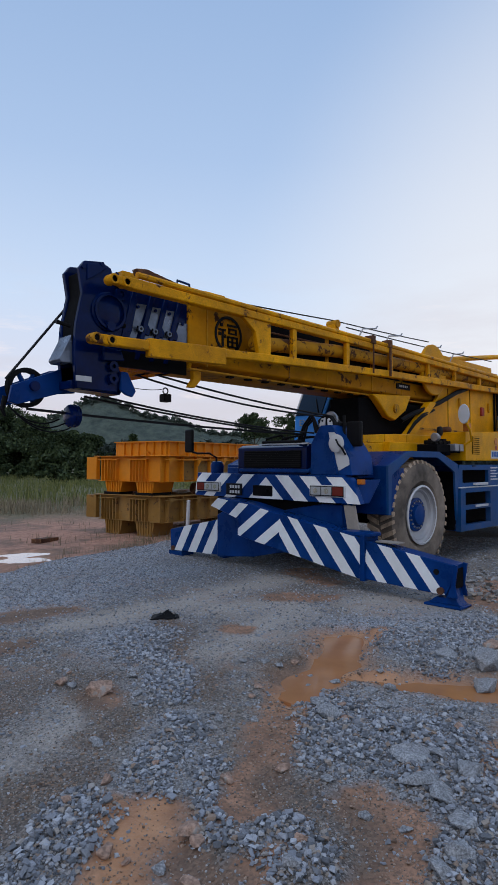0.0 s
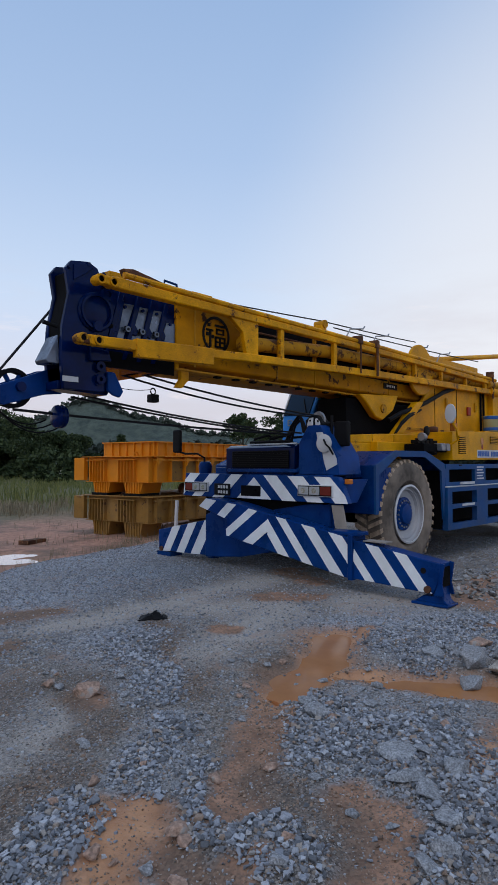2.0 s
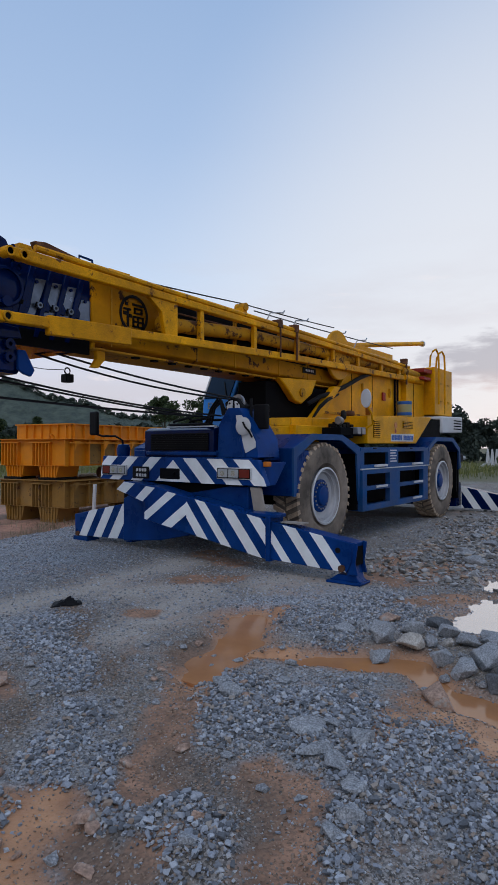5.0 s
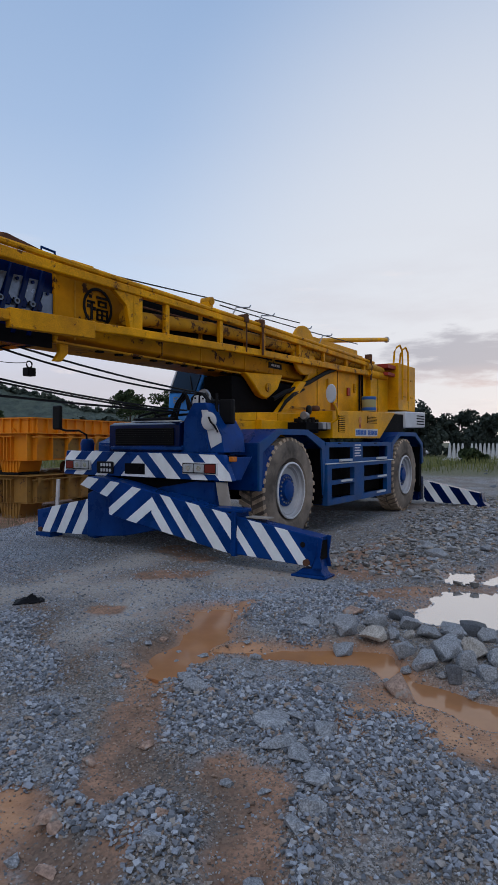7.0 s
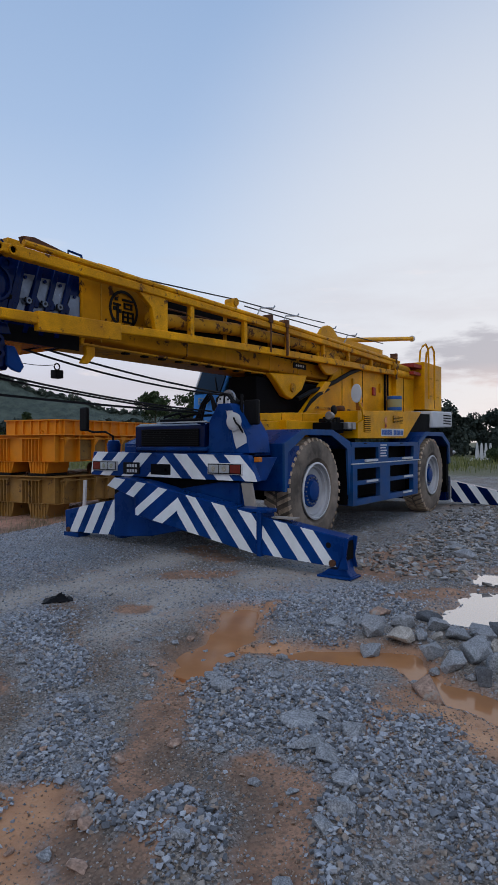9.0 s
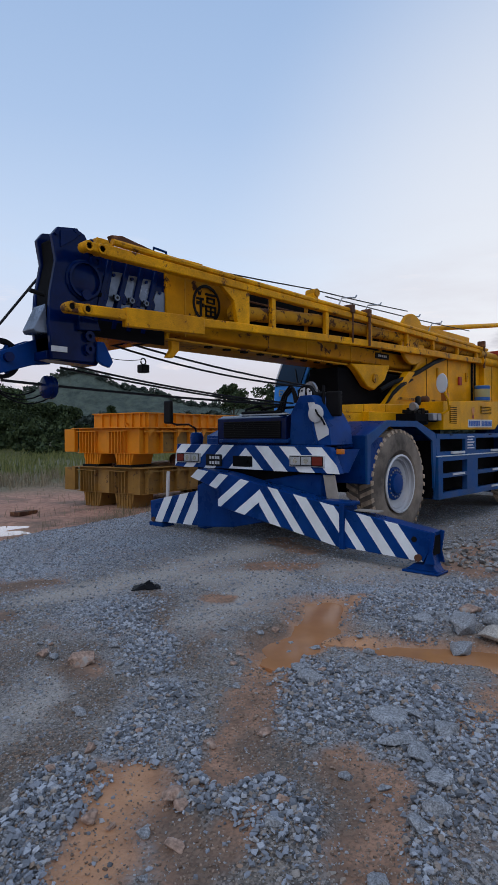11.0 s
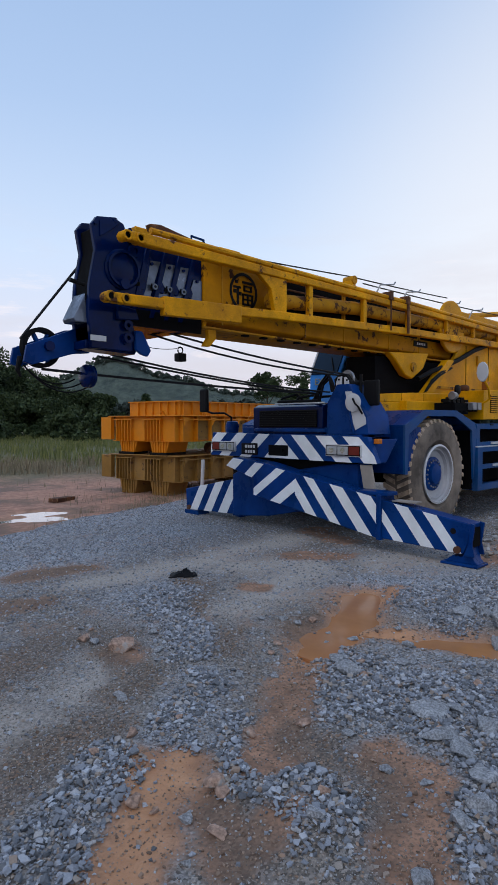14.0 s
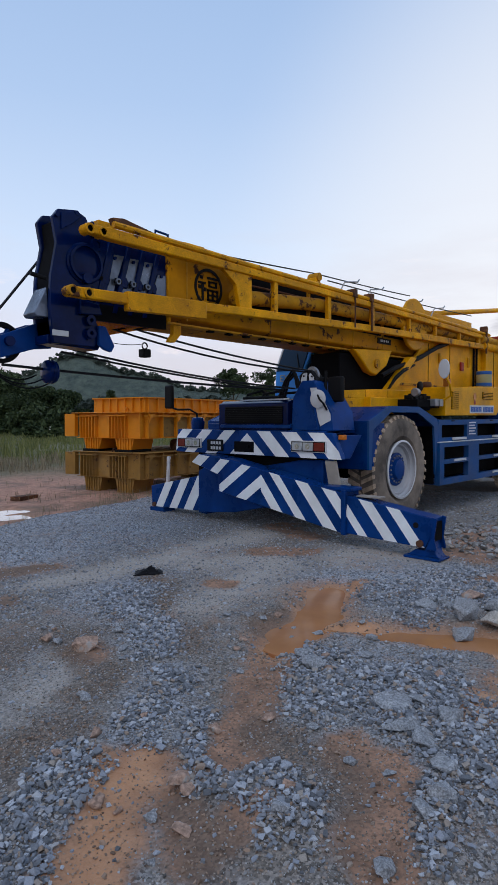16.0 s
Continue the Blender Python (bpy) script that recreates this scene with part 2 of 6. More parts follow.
M_TANROCK = surface("dusty_tan_rock", (0.40, 0.36, 0.315), 0.85, var=0.25, scale=20, worn=(0.24, 0.19, 0.15), worn_at=0.62, bump=0.9, fine=110, speck=0.35)
M_BROWNROCK = surface("clay_stained_rock", (0.36, 0.24, 0.18), 0.85, var=0.28, scale=9, worn=(0.36, 0.33, 0.30), worn_at=0.56, bump=0.9, fine=60, spread=0.3, speck=0.3)
M_BARK = surface("bark", (0.075, 0.06, 0.045), 0.9, var=0.3, scale=8, bump=0.6, fine=30)
M_LAMP = surface("lamp_glass", (0.36, 0.38, 0.39), 0.12, 0.35, var=0.1, fine=300)
M_AMBER = surface("amber_lens", (0.50, 0.14, 0.015), 0.15, var=0.1)
M_REDLENS = surface("red_lens", (0.13, 0.014, 0.008), 0.15, var=0.1)
M_MIRROR = surface("mirror_glass", (0.8, 0.82, 0.85), 0.05, 1.0, var=0.02, bump=0)
M_CABBLUE = surface("cab_blue_paint", (0.02, 0.19, 0.55), 0.4, var=0.2, dust=(0.12, 0.15, 0.2))
M_DIRTY = surface("crusted_mud", (0.33, 0.29, 0.25), 0.9, var=0.3, bump=0.5, fine=40)
M_TEXTBLUE = surface("lettering_blue", (0.02, 0.09, 0.32), 0.45, var=0.1)
M_CREAM = surface("cream_drum_paint", (0.30, 0.28, 0.14), 0.5, var=0.15, worn=(0.12, 0.07, 0.04))

M_GLASS, nt, bsdf = blank("tinted_window_glass")
bsdf.inputs["Base Color"].default_value = (0.008, 0.02, 0.04, 1)
bsdf.inputs["Roughness"].default_value = 0.06
bsdf.inputs["IOR"].default_value = 1.5
bsdf.inputs["Specular IOR Level"].default_value = 0.14

M_WATER, nt, bsdf = blank("muddy_water")
co = nt.nodes.new("ShaderNodeTexCoord").outputs["Object"]
nt.links.new(mixed(nt, span(nt, noise_node(nt, co, 2.2, 5), 0.35, 0.65), (0.46, 0.205, 0.085), (0.35, 0.16, 0.07)), bsdf.inputs["Base Color"])
bsdf.inputs["Roughness"].default_value = 0.10
bsdf.inputs["IOR"].default_value = 1.33
relief(nt, bsdf, noise_node(nt, co, 7, 2), 0.02, 0.004)


M_POOL, nt, bsdf = blank("still_rain_water")
co = nt.nodes.new("ShaderNodeTexCoord").outputs["Object"]
bsdf.inputs["Base Color"].default_value = (0.62, 0.56, 0.52, 1)
bsdf.inputs["Metallic"].default_value = 0.7
bsdf.inputs["Roughness"].default_value = 0.03
relief(nt, bsdf, noise_node(nt, co, 6, 2), 0.015, 0.004)


def foliage(name, dark, light):
    m, nt, bsdf = blank(name)
    r = nt.nodes.new("ShaderNodeNewGeometry").outputs["Random Per Island"]
    nt.links.new(mixed(nt, r, dark, light), bsdf.inputs["Base Color"])
    bsdf.inputs["Roughness"].default_value = 0.7
    bsdf.inputs["Specular IOR Level"].default_value = 0.2
    return m


M_LEAF = foliage("dark_tree_leaves", (0.016, 0.030, 0.013), (0.070, 0.095, 0.036))
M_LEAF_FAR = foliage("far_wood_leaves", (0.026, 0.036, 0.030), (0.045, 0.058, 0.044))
M_GRASS = foliage("green_grass", (0.065, 0.085, 0.024), (0.22, 0.215, 0.07))
M_DRY = foliage("dry_grass", (0.14, 0.11, 0.07), (0.32, 0.26, 0.17))

# far hill: wooded slope, with distance haze mixed into its greens
M_HILL, nt, bsdf = blank("hazy_wooded_hill")
co = nt.nodes.new("ShaderNodeTexCoord").outputs["Object"]
hn = noise_node(nt, co, 0.14, 8, 0.7)
nt.links.new(mixed(nt, span(nt, hn, 0.35, 0.65), (0.042, 0.060, 0.050), (0.105, 0.130, 0.098)), bsdf.inputs["Base Color"])
bsdf.inputs["Roughness"].default_value = 0.95
relief(nt, bsdf, hn, 1.0, 4.0)

# gravel stones
M_GRAVEL, nt, bsdf = blank("crushed_granite")
co = nt.nodes.new("ShaderNodeTexCoord").outputs["Object"]
r = nt.nodes.new("ShaderNodeNewGeometry").outputs["Random Per Island"]
rp = nt.nodes.new("ShaderNodeValToRGB")
nt.links.new(r, rp.inputs[0])
els = rp.color_ramp.elements
els[0].position, els[0].color = 0.0, (0.10, 0.106, 0.116, 1)
els[1].position, els[1].color = 1.0, (0.32, 0.23, 0.17, 1)
for pos, c in ((0.28, (0.22, 0.232, 0.255)), (0.58, (0.30, 0.32, 0.362)), (0.80, (0.50, 0.52, 0.56)), (0.92, (0.34, 0.30, 0.26))):
    e = els.new(pos)
    e.color = (*c, 1)
gr = noise_node(nt, co, 190, 4, 0.75)
nt.links.new(mixed(nt, 1.0, rp.outputs[0], mixed(nt, gr, (0.55, 0.55, 0.55), (1.3, 1.3, 1.3)), "MULTIPLY"), bsdf.inputs["Base Color"])
bsdf.inputs["Roughness"].default_value = 0.85
relief(nt, bsdf, gr, 0.5)

M_FINE, nt, bsdf = blank("dusty_fine_gravel")
co = nt.nodes.new("ShaderNodeTexCoord").outputs["Object"]
r = nt.nodes.new("ShaderNodeNewGeometry").outputs["Random Per Island"]
rp = nt.nodes.new("ShaderNodeValToRGB")
nt.links.new(r, rp.inputs[0])
els = rp.color_ramp.elements
els[0].position, els[0].color = 0.0, (0.085, 0.078, 0.070, 1)
els[1].position, els[1].color = 1.0, (0.30, 0.19, 0.125, 1)
for pos, c in ((0.30, (0.19, 0.177, 0.162)), (0.55, (0.29, 0.285, 0.28)), (0.74, (0.40, 0.40, 0.405)), (0.86, (0.34, 0.285, 0.23))):
    e = els.new(pos)
    e.color = (*c, 1)
gr = noise_node(nt, co, 160, 3)
nt.links.new(mixed(nt, 1.0, rp.outputs[0], mixed(nt, gr, (0.7, 0.7, 0.7), (1.2, 1.2, 1.2)), "MULTIPLY"), bsdf.inputs["Base Color"])
bsdf.inputs["Roughness"].default_value = 0.9

M_CRUMB = foliage("clay_coated_pebbles", (0.13, 0.085, 0.06), (0.36, 0.25, 0.18))

# the ground: packed grey gravel, red clay, grass soil; "soil", "wet" and "green" say where
M_GROUND, nt, bsdf = blank("gravel_and_clay_ground")
co = nt.nodes.new("ShaderNodeTexCoord").outputs["Object"]


def attribute(nt, name):
    a = nt.nodes.new("ShaderNodeAttribute")
    a.attribute_name = name
    return a.outputs["Fac"]


vo = node(nt, "ShaderNodeTexVoronoi", Scale=88.0)
nt.links.new(co, vo.inputs["Vector"])
vsep = nt.nodes.new("ShaderNodeSeparateColor")
nt.links.new(vo.outputs["Color"], vsep.inputs[0])
chip = vsep.outputs[0]
broad = noise_node(nt, co, 0.9, 7, 0.65)
mid = noise_node(nt, co, 6.0, 6, 0.6)
fine = noise_node(nt, co, 60.0, 4, 0.6)
stone = mixed(nt, chip, (0.075, 0.073, 0.073), (0.43, 0.43, 0.445))
dusty = mixed(nt, fine, (0.20, 0.185, 0.165), (0.40, 0.37, 0.335))
packed = mixed(nt, span(nt, mid, 0.42, 0.72), stone, dusty)
packed = mixed(nt, span(nt, broad, 0.34, 0.58, 0.0, 0.85), packed, mixed(nt, chip, (0.085, 0.068, 0.052), (0.30, 0.245, 0.195)))
packed = mixed(nt, 1.0, packed, mixed(nt, span(nt, fine, 0.35, 0.65), (0.66, 0.66, 0.66), (1.25, 1.24, 1.23)), "MULTIPLY")
clay = mixed(nt, span(nt, mid, 0.35, 0.65), (0.19, 0.105, 0.065), (0.43, 0.235, 0.145))
clay = mixed(nt, span(nt, fine, 0.45, 0.65, 0, 0.8), clay, (0.13, 0.085, 0.06))
clay = mixed(nt, attribute(nt, "red"), clay, mixed(nt, span(nt, mid, 0.3, 0.7), (0.27, 0.135, 0.085), (0.52, 0.27, 0.18)))
clay = mixed(nt, math_node(nt, "MULTIPLY", attribute(nt, "red"), span(nt, noise_node(nt, co, 0.55, 6, 0.7), 0.46, 0.60, 0, 0.8)), clay, (0.13, 0.088, 0.06))
soil = attribute(nt, "soil")
packed = mixed(nt, math_node(nt, "MULTIPLY", attribute(nt, "fresh"), 0.8), packed, mixed(nt, chip, (0.13, 0.142, 0.158), (0.50, 0.535, 0.59)))
packed = mixed(nt, math_node(nt, "MULTIPLY", attribute(nt, "pale"), 0.88), packed, mixed(nt, span(nt, fine, 0.35, 0.65), (0.30, 0.265, 0.23), (0.48, 0.43, 0.385)))
ragged = math_node(nt, "ADD", soil, span(nt, mid, 0.2, 0.8, -0.28, 0.28))
col = mixed(nt, span(nt, ragged, 0.25, 0.7), packed, clay)
col = mixed(nt, span(nt, attribute(nt, "wet"), 0.0, 1.0, 0.0, 0.85), col, mixed(nt, span(nt, mid, 0.3, 0.7), (0.42, 0.19, 0.085), (0.56, 0.285, 0.135)))
dark = math_node(nt, "ADD", attribute(nt, "dark"), span(nt, mid, 0.2, 0.8, -0.35, 0.35))
col = mixed(nt, span(nt, dark, 0.2, 0.8, 0, 0.7), col, mixed(nt, chip, (0.065, 0.046, 0.034), (0.19, 0.135, 0.098)))
green = attribute(nt, "green")
col = mixed(nt, green, col, mixed(nt, span(nt, mid, 0.3, 0.7), (0.075, 0.085, 0.035), (0.17, 0.145, 0.075)))
nt.links.new(col, bsdf.inputs["Base Color"])
nt.links.new(span(nt, attribute(nt, "wet"), 0.0, 1.0, 0.92, 0.45), bsdf.inputs["Roughness"])
hgt = math_node(nt, "ADD", span(nt, vo.outputs["Distance"], 0, 0.02, 1, 0), math_node(nt, "MULTIPLY", fine, 0.8))
hgt = math_node(nt, "MULTIPLY", hgt, span(nt, ragged, 0.2, 0.8, 1.0, 0.35))
relief(nt, bsdf, hgt, 1.0, 0.02)


# ---- mesh helpers ----
def box(bm, x0, x1, y0, y1, z0, z1):
    v = [bm.verts.new((x, y, z)) for z in (z0, z1) for x, y in ((x0, y0), (x1, y0), (x1, y1), (x0, y1))]
    for f in ((3, 2, 1, 0), (4, 5, 6, 7), (0, 1, 5, 4), (1, 2, 6, 5), (2, 3, 7, 6), (3, 0, 4, 7)):
        bm.faces.new([v[i] for i in f])


def prism(bm, pts, axis, a, b):
    """A flat outline pushed along an axis: (x, z) along y, (y, z) along x, (x, y) along z."""
    def at(p, h):
        return {"y": (p[0], h, p[1]), "x": (h, p[0], p[1]), "z": (p[0], p[1], h)}[axis]
    lo = [bm.verts.new(at(p, a)) for p in pts]
    hi = [bm.verts.new(at(p, b)) for p in pts]
    bm.faces.new(lo)
    bm.faces.new(hi[::-1])
    n = len(pts)
    for i in range(n):
        bm.faces.new((lo[i], hi[i], hi[(i + 1) % n], lo[(i + 1) % n]))


def ring(bm, outer, inner, axis, a, b):
    """A flat band between two outlines with the same count of points, open at its ends."""
    for i in range(len(outer) - 1):
        prism(bm, (outer[i], outer[i + 1], inner[i + 1], inner[i]), axis, a, b)


def tube(bm, pts, r, seg=8, r_end=None):
    pts = [Vector(p) for p in pts]
    rows = []
    for i, p in enumerate(pts):
        d = (pts[min(i + 1, len(pts) - 1)] - pts[max(i - 1, 0)]).normalized()
        side = d.cross(Vector((0.13, 0.21, 0.97)) if abs(d.z) < 0.9 else Vector((1, 0.1, 0))).normalized()
        up = side.cross(d)
        rr = r if r_end is None else r + (r_end - r) * i / (len(pts) - 1)
        rows.append([bm.verts.new(p + rr * (side * math.cos(k * math.tau / seg) + up * math.sin(k * math.tau / seg))) for k in range(seg)])
    for a, b in zip(rows, rows[1:]):
        for k in range(seg):
            bm.faces.new((a[k], a[(k + 1) % seg], b[(k + 1) % seg], b[k]))
    bm.faces.new(rows[0][::-1])
    bm.faces.new(rows[-1])


def lathe(bm, profile, centre, axis="y", seg=40):
    """A turned shape: (radius, height along the axis) from one end to the other."""
    c = Vector(centre)
    rows = []
    for r, h in profile:
        row = []
        for k in range(seg):
            a = k * math.tau / seg
            u, v = r * math.cos(a), r * math.sin(a)
            row.append(bm.verts.new(c + Vector({"y": (u, h, v), "x": (h, u, v), "z": (u, v, h)}[axis])))
        rows.append(row)
    for a, b in zip(rows, rows[1:]):
        for k in range(seg):
            bm.faces.new((a[k], a[(k + 1) % seg], b[(k + 1) % seg], b[k]))
    if profile[0] != profile[-1]:
        bm.faces.new(rows[0][::-1])
        bm.faces.new(rows[-1])


def sagging(a, b, drop, n=9):
    a, b = Vector(a), Vector(b)
    return [a.lerp(b, i / n) - Vector((0, 0, drop * 4 * (i / n) * (1 - i / n))) for i in range(n + 1)]


def clipped(poly, edge):
    """The part of a flat polygon inside a convex outline."""
    area = sum(edge[i][0] * edge[(i + 1) % len(edge)][1] - edge[(i + 1) % len(edge)][0] * edge[i][1] for i in range(len(edge)))
    if area < 0:
        edge = edge[::-1]
    out = list(poly)
    for i in range(len(edge)):
        (ax, ay), (bx, by) = edge[i], edge[(i + 1) % len(edge)]
        src, out = out, []
        for j, q in enumerate(src):
            p = src[j - 1]
            dp = (bx - ax) * (p[1] - ay) - (by - ay) * (p[0] - ax)
            dq = (bx - ax) * (q[1] - ay) - (by - ay) * (q[0] - ax)
            if dp * dq < 0:
                k = dp / (dp - dq)
                out.append((p[0] + k * (q[0] - p[0]), p[1] + k * (q[1] - p[1])))
            if dq >= 0:
                out.append(q)
    return out if len(out) > 2 else []


def part(name, bm, material, parent=None, label="", bevel=0.0, sharp=32):
    """Links a bmesh as one mesh object under a thing or a part."""
    bmesh.ops.recalc_face_normals(bm, faces=bm.faces)
    me = bpy.data.meshes.new(name)
    bm.to_mesh(me)
    bm.free()
    me.materials.append(material)
    for p in me.polygons:
        p.use_smooth = True
    me.set_sharp_from_angle(angle=radians(sharp))
    ob = new(name, me)
    if parent:
        ob.parent = parent
    if label:
        ob["label"] = label
    if bevel:
        mod = ob.modifiers.new("worn_edges", "BEVEL")
        mod.width, mod.segments, mod.limit_method, mod.angle_limit = bevel, 2, "ANGLE", radians(40)
    return ob


def B():
    return bmesh.new()


def mbox(name, dims, material, parent=None, label="", bevel=0.008):
    bm = B()
    box(bm, *dims)
    return part(name, bm, material, parent, label, bevel)


def mprism(name, pts, axis, a, b, material, parent=None, label="", bevel=0.008):
    bm = B()
    prism(bm, pts, axis, a, b)
    return part(name, bm, material, parent, label, bevel)


def mtube(name, pts, r, material, parent=None, label="", seg=8, r_end=None):
    bm = B()
    tube(bm, pts, r, seg, r_end)
    return part(name, bm, material, parent, label)


def mlathe(name, profile, centre, material, parent=None, axis="y", seg=40, label=""):
    bm = B()
    lathe(bm, profile, centre, axis, seg)
    return part(name, bm, material, parent, label)


def empty(name, label, category, group="", place=(0, 0, 0)):
    ob = new(name)
    ob.location = place
    return tagged(ob, label, category, group)


def bulk(name, verts, faces, material):
    """One mesh from arrays of corners and of triangles or quads."""
    me = bpy.data.meshes.new(name)
    k = faces.shape[1]
    me.vertices.add(len(verts))
    me.vertices.foreach_set("co", verts.astype(np.float32).ravel())
    me.loops.add(faces.size)
    me.loops.foreach_set("vertex_index", faces.astype(np.int32).ravel())
    me.polygons.add(len(faces))
    me.polygons.foreach_set("loop_start", np.arange(0, faces.size, k, dtype=np.int32))
    me.polygons.foreach_set("use_smooth", np.zeros(len(faces), bool))
    me.update(calc_edges=True)
    me.validate()
    me.materials.append(material)
    return new(name, me)


# ---- ground ----
RNG = np.random.default_rng(7)


def vnoise(x, y, seed=0):
    xi, yi = np.floor(x).astype(np.int64), np.floor(y).astype(np.int64)
    fx, fy = x - xi, y - yi
    fx, fy = fx * fx * (3 - 2 * fx), fy * fy * (3 - 2 * fy)

    def h(a, b):
        n = (a * 374761393 + b * 668265263 + seed * 1442695041) & 0x7FFFFFFF
        n = ((n ^ (n >> 13)) * 1274126177) & 0x7FFFFFFF
        return ((n ^ (n >> 16)) & 0xFFFF) / 65535.0
    return (h(xi, yi) * (1 - fx) + h(xi + 1, yi) * fx) * (1 - fy) + (h(xi, yi + 1) * (1 - fx) + h(xi + 1, yi + 1) * fx) * fy


def fbm(x, y, seed=0, octaves=4):
    return sum(vnoise(x * 2 ** o, y * 2 ** o, seed + o) / 2 ** (o + 1) for o in range(octaves)) / (1 - 0.5 ** octaves)


def blot(x, y, x0, y0, x1, y1, r, soft=0.6):
    """1 inside a rounded bar from one point to another, fading to 0 outside, with a ragged edge."""
    wx = x + 0.35 * (fbm(x * 2.3, y * 2.3, 31) - 0.5)
    wy = y + 0.35 * (fbm(x * 2.3, y * 2.3, 57) - 0.5)
    dx, dy = x1 - x0, y1 - y0
    k = np.clip(((wx - x0) * dx + (wy - y0) * dy) / (dx * dx + dy * dy + 1e-9), 0, 1)
    d = np.hypot(wx - x0 - k * dx, wy - y0 - k * dy)
    return np.clip((r * (1 + soft) - d) / (2 * soft * r), 0, 1)


WET = ((-3.30, -1.08, -3.70, -1.24, 0.20), (-3.70, -1.24, -4.20, -1.44, 0.19), (-4.20, -1.44, -4.52, -1.59, 0.11),
       (-3.96, -1.60, -3.83, -1.92, 0.055), (-3.83, -1.92, -3.70, -2.20, 0.10), (-3.70, -2.20, -3.55, -2.55, 0.16), (-3.55, -2.60, -3.90, -2.86, 0.12), (-3.93, -2.98, -3.97, -3.30, 0.15), (-3.97, -3.30, -3.90, -3.75, 0.13),
       (-2.32, -2.72, -1.55, -2.66, 0.24), (-2.35, -2.98, -1.30, -3.15, 0.30), (-2.0, -3.3, -1.2, -4.0, 0.35), (-0.95, -2.46, -0.40, -2.42, 0.12), (-0.75, -2.80, 0.3, -3.0, 0.16),
       (-2.55, 7.05, -2.05, 6.75, 0.25), (-2.1, 7.7, -1.7, 7.45, 0.22), (-3.5, 7.2, -2.9, 7.1, 0.17))
# damp red mud without standing water
DAMP = ((-5.93, -2.02, -6.10, -2.13, 0.125), (-6.10, -2.13, -6.24, -2.28, 0.10), (-6.24, -2.28, -6.60, -2.60, 0.10), (-3.28, -1.06, -4.20, -1.42, 0.20), (-4.20, -1.42, -4.64, -1.63, 0.13), (-3.92, -1.58, -3.62, -2.60, 0.15), (-3.27, -1.20, -2.88, -1.25, 0.10),
        (-4.50, -2.80, -4.60, -2.88, 0.09), (-4.25, -3.00, -4.42, -3.35, 0.16), (-4.05, -2.95, -4.15, -3.50, 0.18))
CLAY = ((-3.28, -1.06, -4.20, -1.42, 0.25), (-3.27, -1.20, -2.88, -1.25, 0.14), (-4.20, -1.42, -4.70, -1.66, 0.19), (-4.70, -1.66, -5.08, -1.88, 0.18), (-5.08, -1.88, -5.40, -2.10, 0.16), (-5.40, -2.10, -5.68, -2.24, 0.12),
        (-3.95, -1.58, -3.80, -2.10, 0.12), (-3.75, -2.20, -3.55, -2.60, 0.22), (-3.60, -2.60, -3.95, -2.90, 0.2), (-5.93, -2.02, -6.10, -2.13, 0.15), (-6.10, -2.13, -6.24, -2.28, 0.14), (-6.24, -2.28, -6.60, -2.60, 0.15), (-5.95, -2.30, -6.13, -2.62, 0.09), (-6.05, -2.62, -5.95, -2.60, 0.10),
        (-5.28, -2.56, -5.45, -2.72, 0.12), (-5.35, -2.74, -5.78, -3.0, 0.13), (-4.48, -2.80, -4.62, -2.88, 0.13), (-4.85, -2.50, -4.95, -2.60, 0.05),
        (-3.74, -0.14, -3.66, -0.32, 0.11), (-4.55, 1.40, -4.95, 1.46, 0.20), (-5.25, 0.60, -5.55, 0.72, 0.18),
        (-5.36, -0.70, -5.46, -0.85, 0.12), (-4.20, -2.95, -4.40, -3.45, 0.26), (-2.5, 0.25, -2.2, 0.0, 0.18), (-2.3, -2.0, -1.6, -2.2, 0.16), (-1.2, -1.5, -0.2, -1.8, 0.30), (-1.5, -1.2, 1.0, -1.0, 0.15),
        (-2.3, 7.5, -1.5, 6.2, 0.9), (-1.2, 1.2, -1.6, 0.4, 0.2))
# dark brown soil showing through the gravel
DARKSOIL = ((-6.40, -1.62, -6.05, -1.50, 0.20), (-6.75, -1.70, -6.40, -1.62, 0.16), (-5.75, -1.20, -5.50, -1.10, 0.14), (-6.20, -0.62, -5.65, -0.24, 0.22), (-5.65, -0.30, -5.25, -0.50, 0.18), (-4.06, 0.30, -4.20, 0.00, 0.13), (-4.20, 0.00, -4.42, -0.42, 0.12),
            (-4.70, -0.90, -4.95, -1.25, 0.12), (-5.34, -2.32, -5.56, -2.52, 0.15), (-5.45, -2.60, -5.62, -2.72, 0.12), (-4.6, 1.40, -4.95, 1.46, 0.17), (-5.24, 0.58, -5.55, 0.72, 0.17), (-5.30, -2.14, -5.45, -2.26, 0.10), (-6.9, -0.4, -6.4, -0.7, 0.2), (-5.95, -2.36, -6.10, -2.66, 0.10), (-5.45, -0.65, -5.60, -1.0, 0.12), (-3.95, -1.0, -4.35, -1.25, 0.10))
# trodden pale dust
PALEDUST = ((-4.7, 0.80, -3.2, 0.75, 0.22), (-3.3, 0.9, -1.9, 1.0, 0.28), (-3.75, -0.45, -2.75, -0.05, 0.30), (-3.25, 0.35, -2.70, 0.05, 0.30), (-4.35, -0.65, -3.75, -0.40, 0.16), (-5.05, -1.72, -5.15, -1.95, 0.06), (-5.9, -1.1, -5.55, -0.75, 0.14), (-4.6, 0.85, -3.6, 0.95, 0.2), (-2.2, -0.6, -1.0, -1.0, 0.4), (-6.3, -1.05, -6.6, -1.3, 0.2))
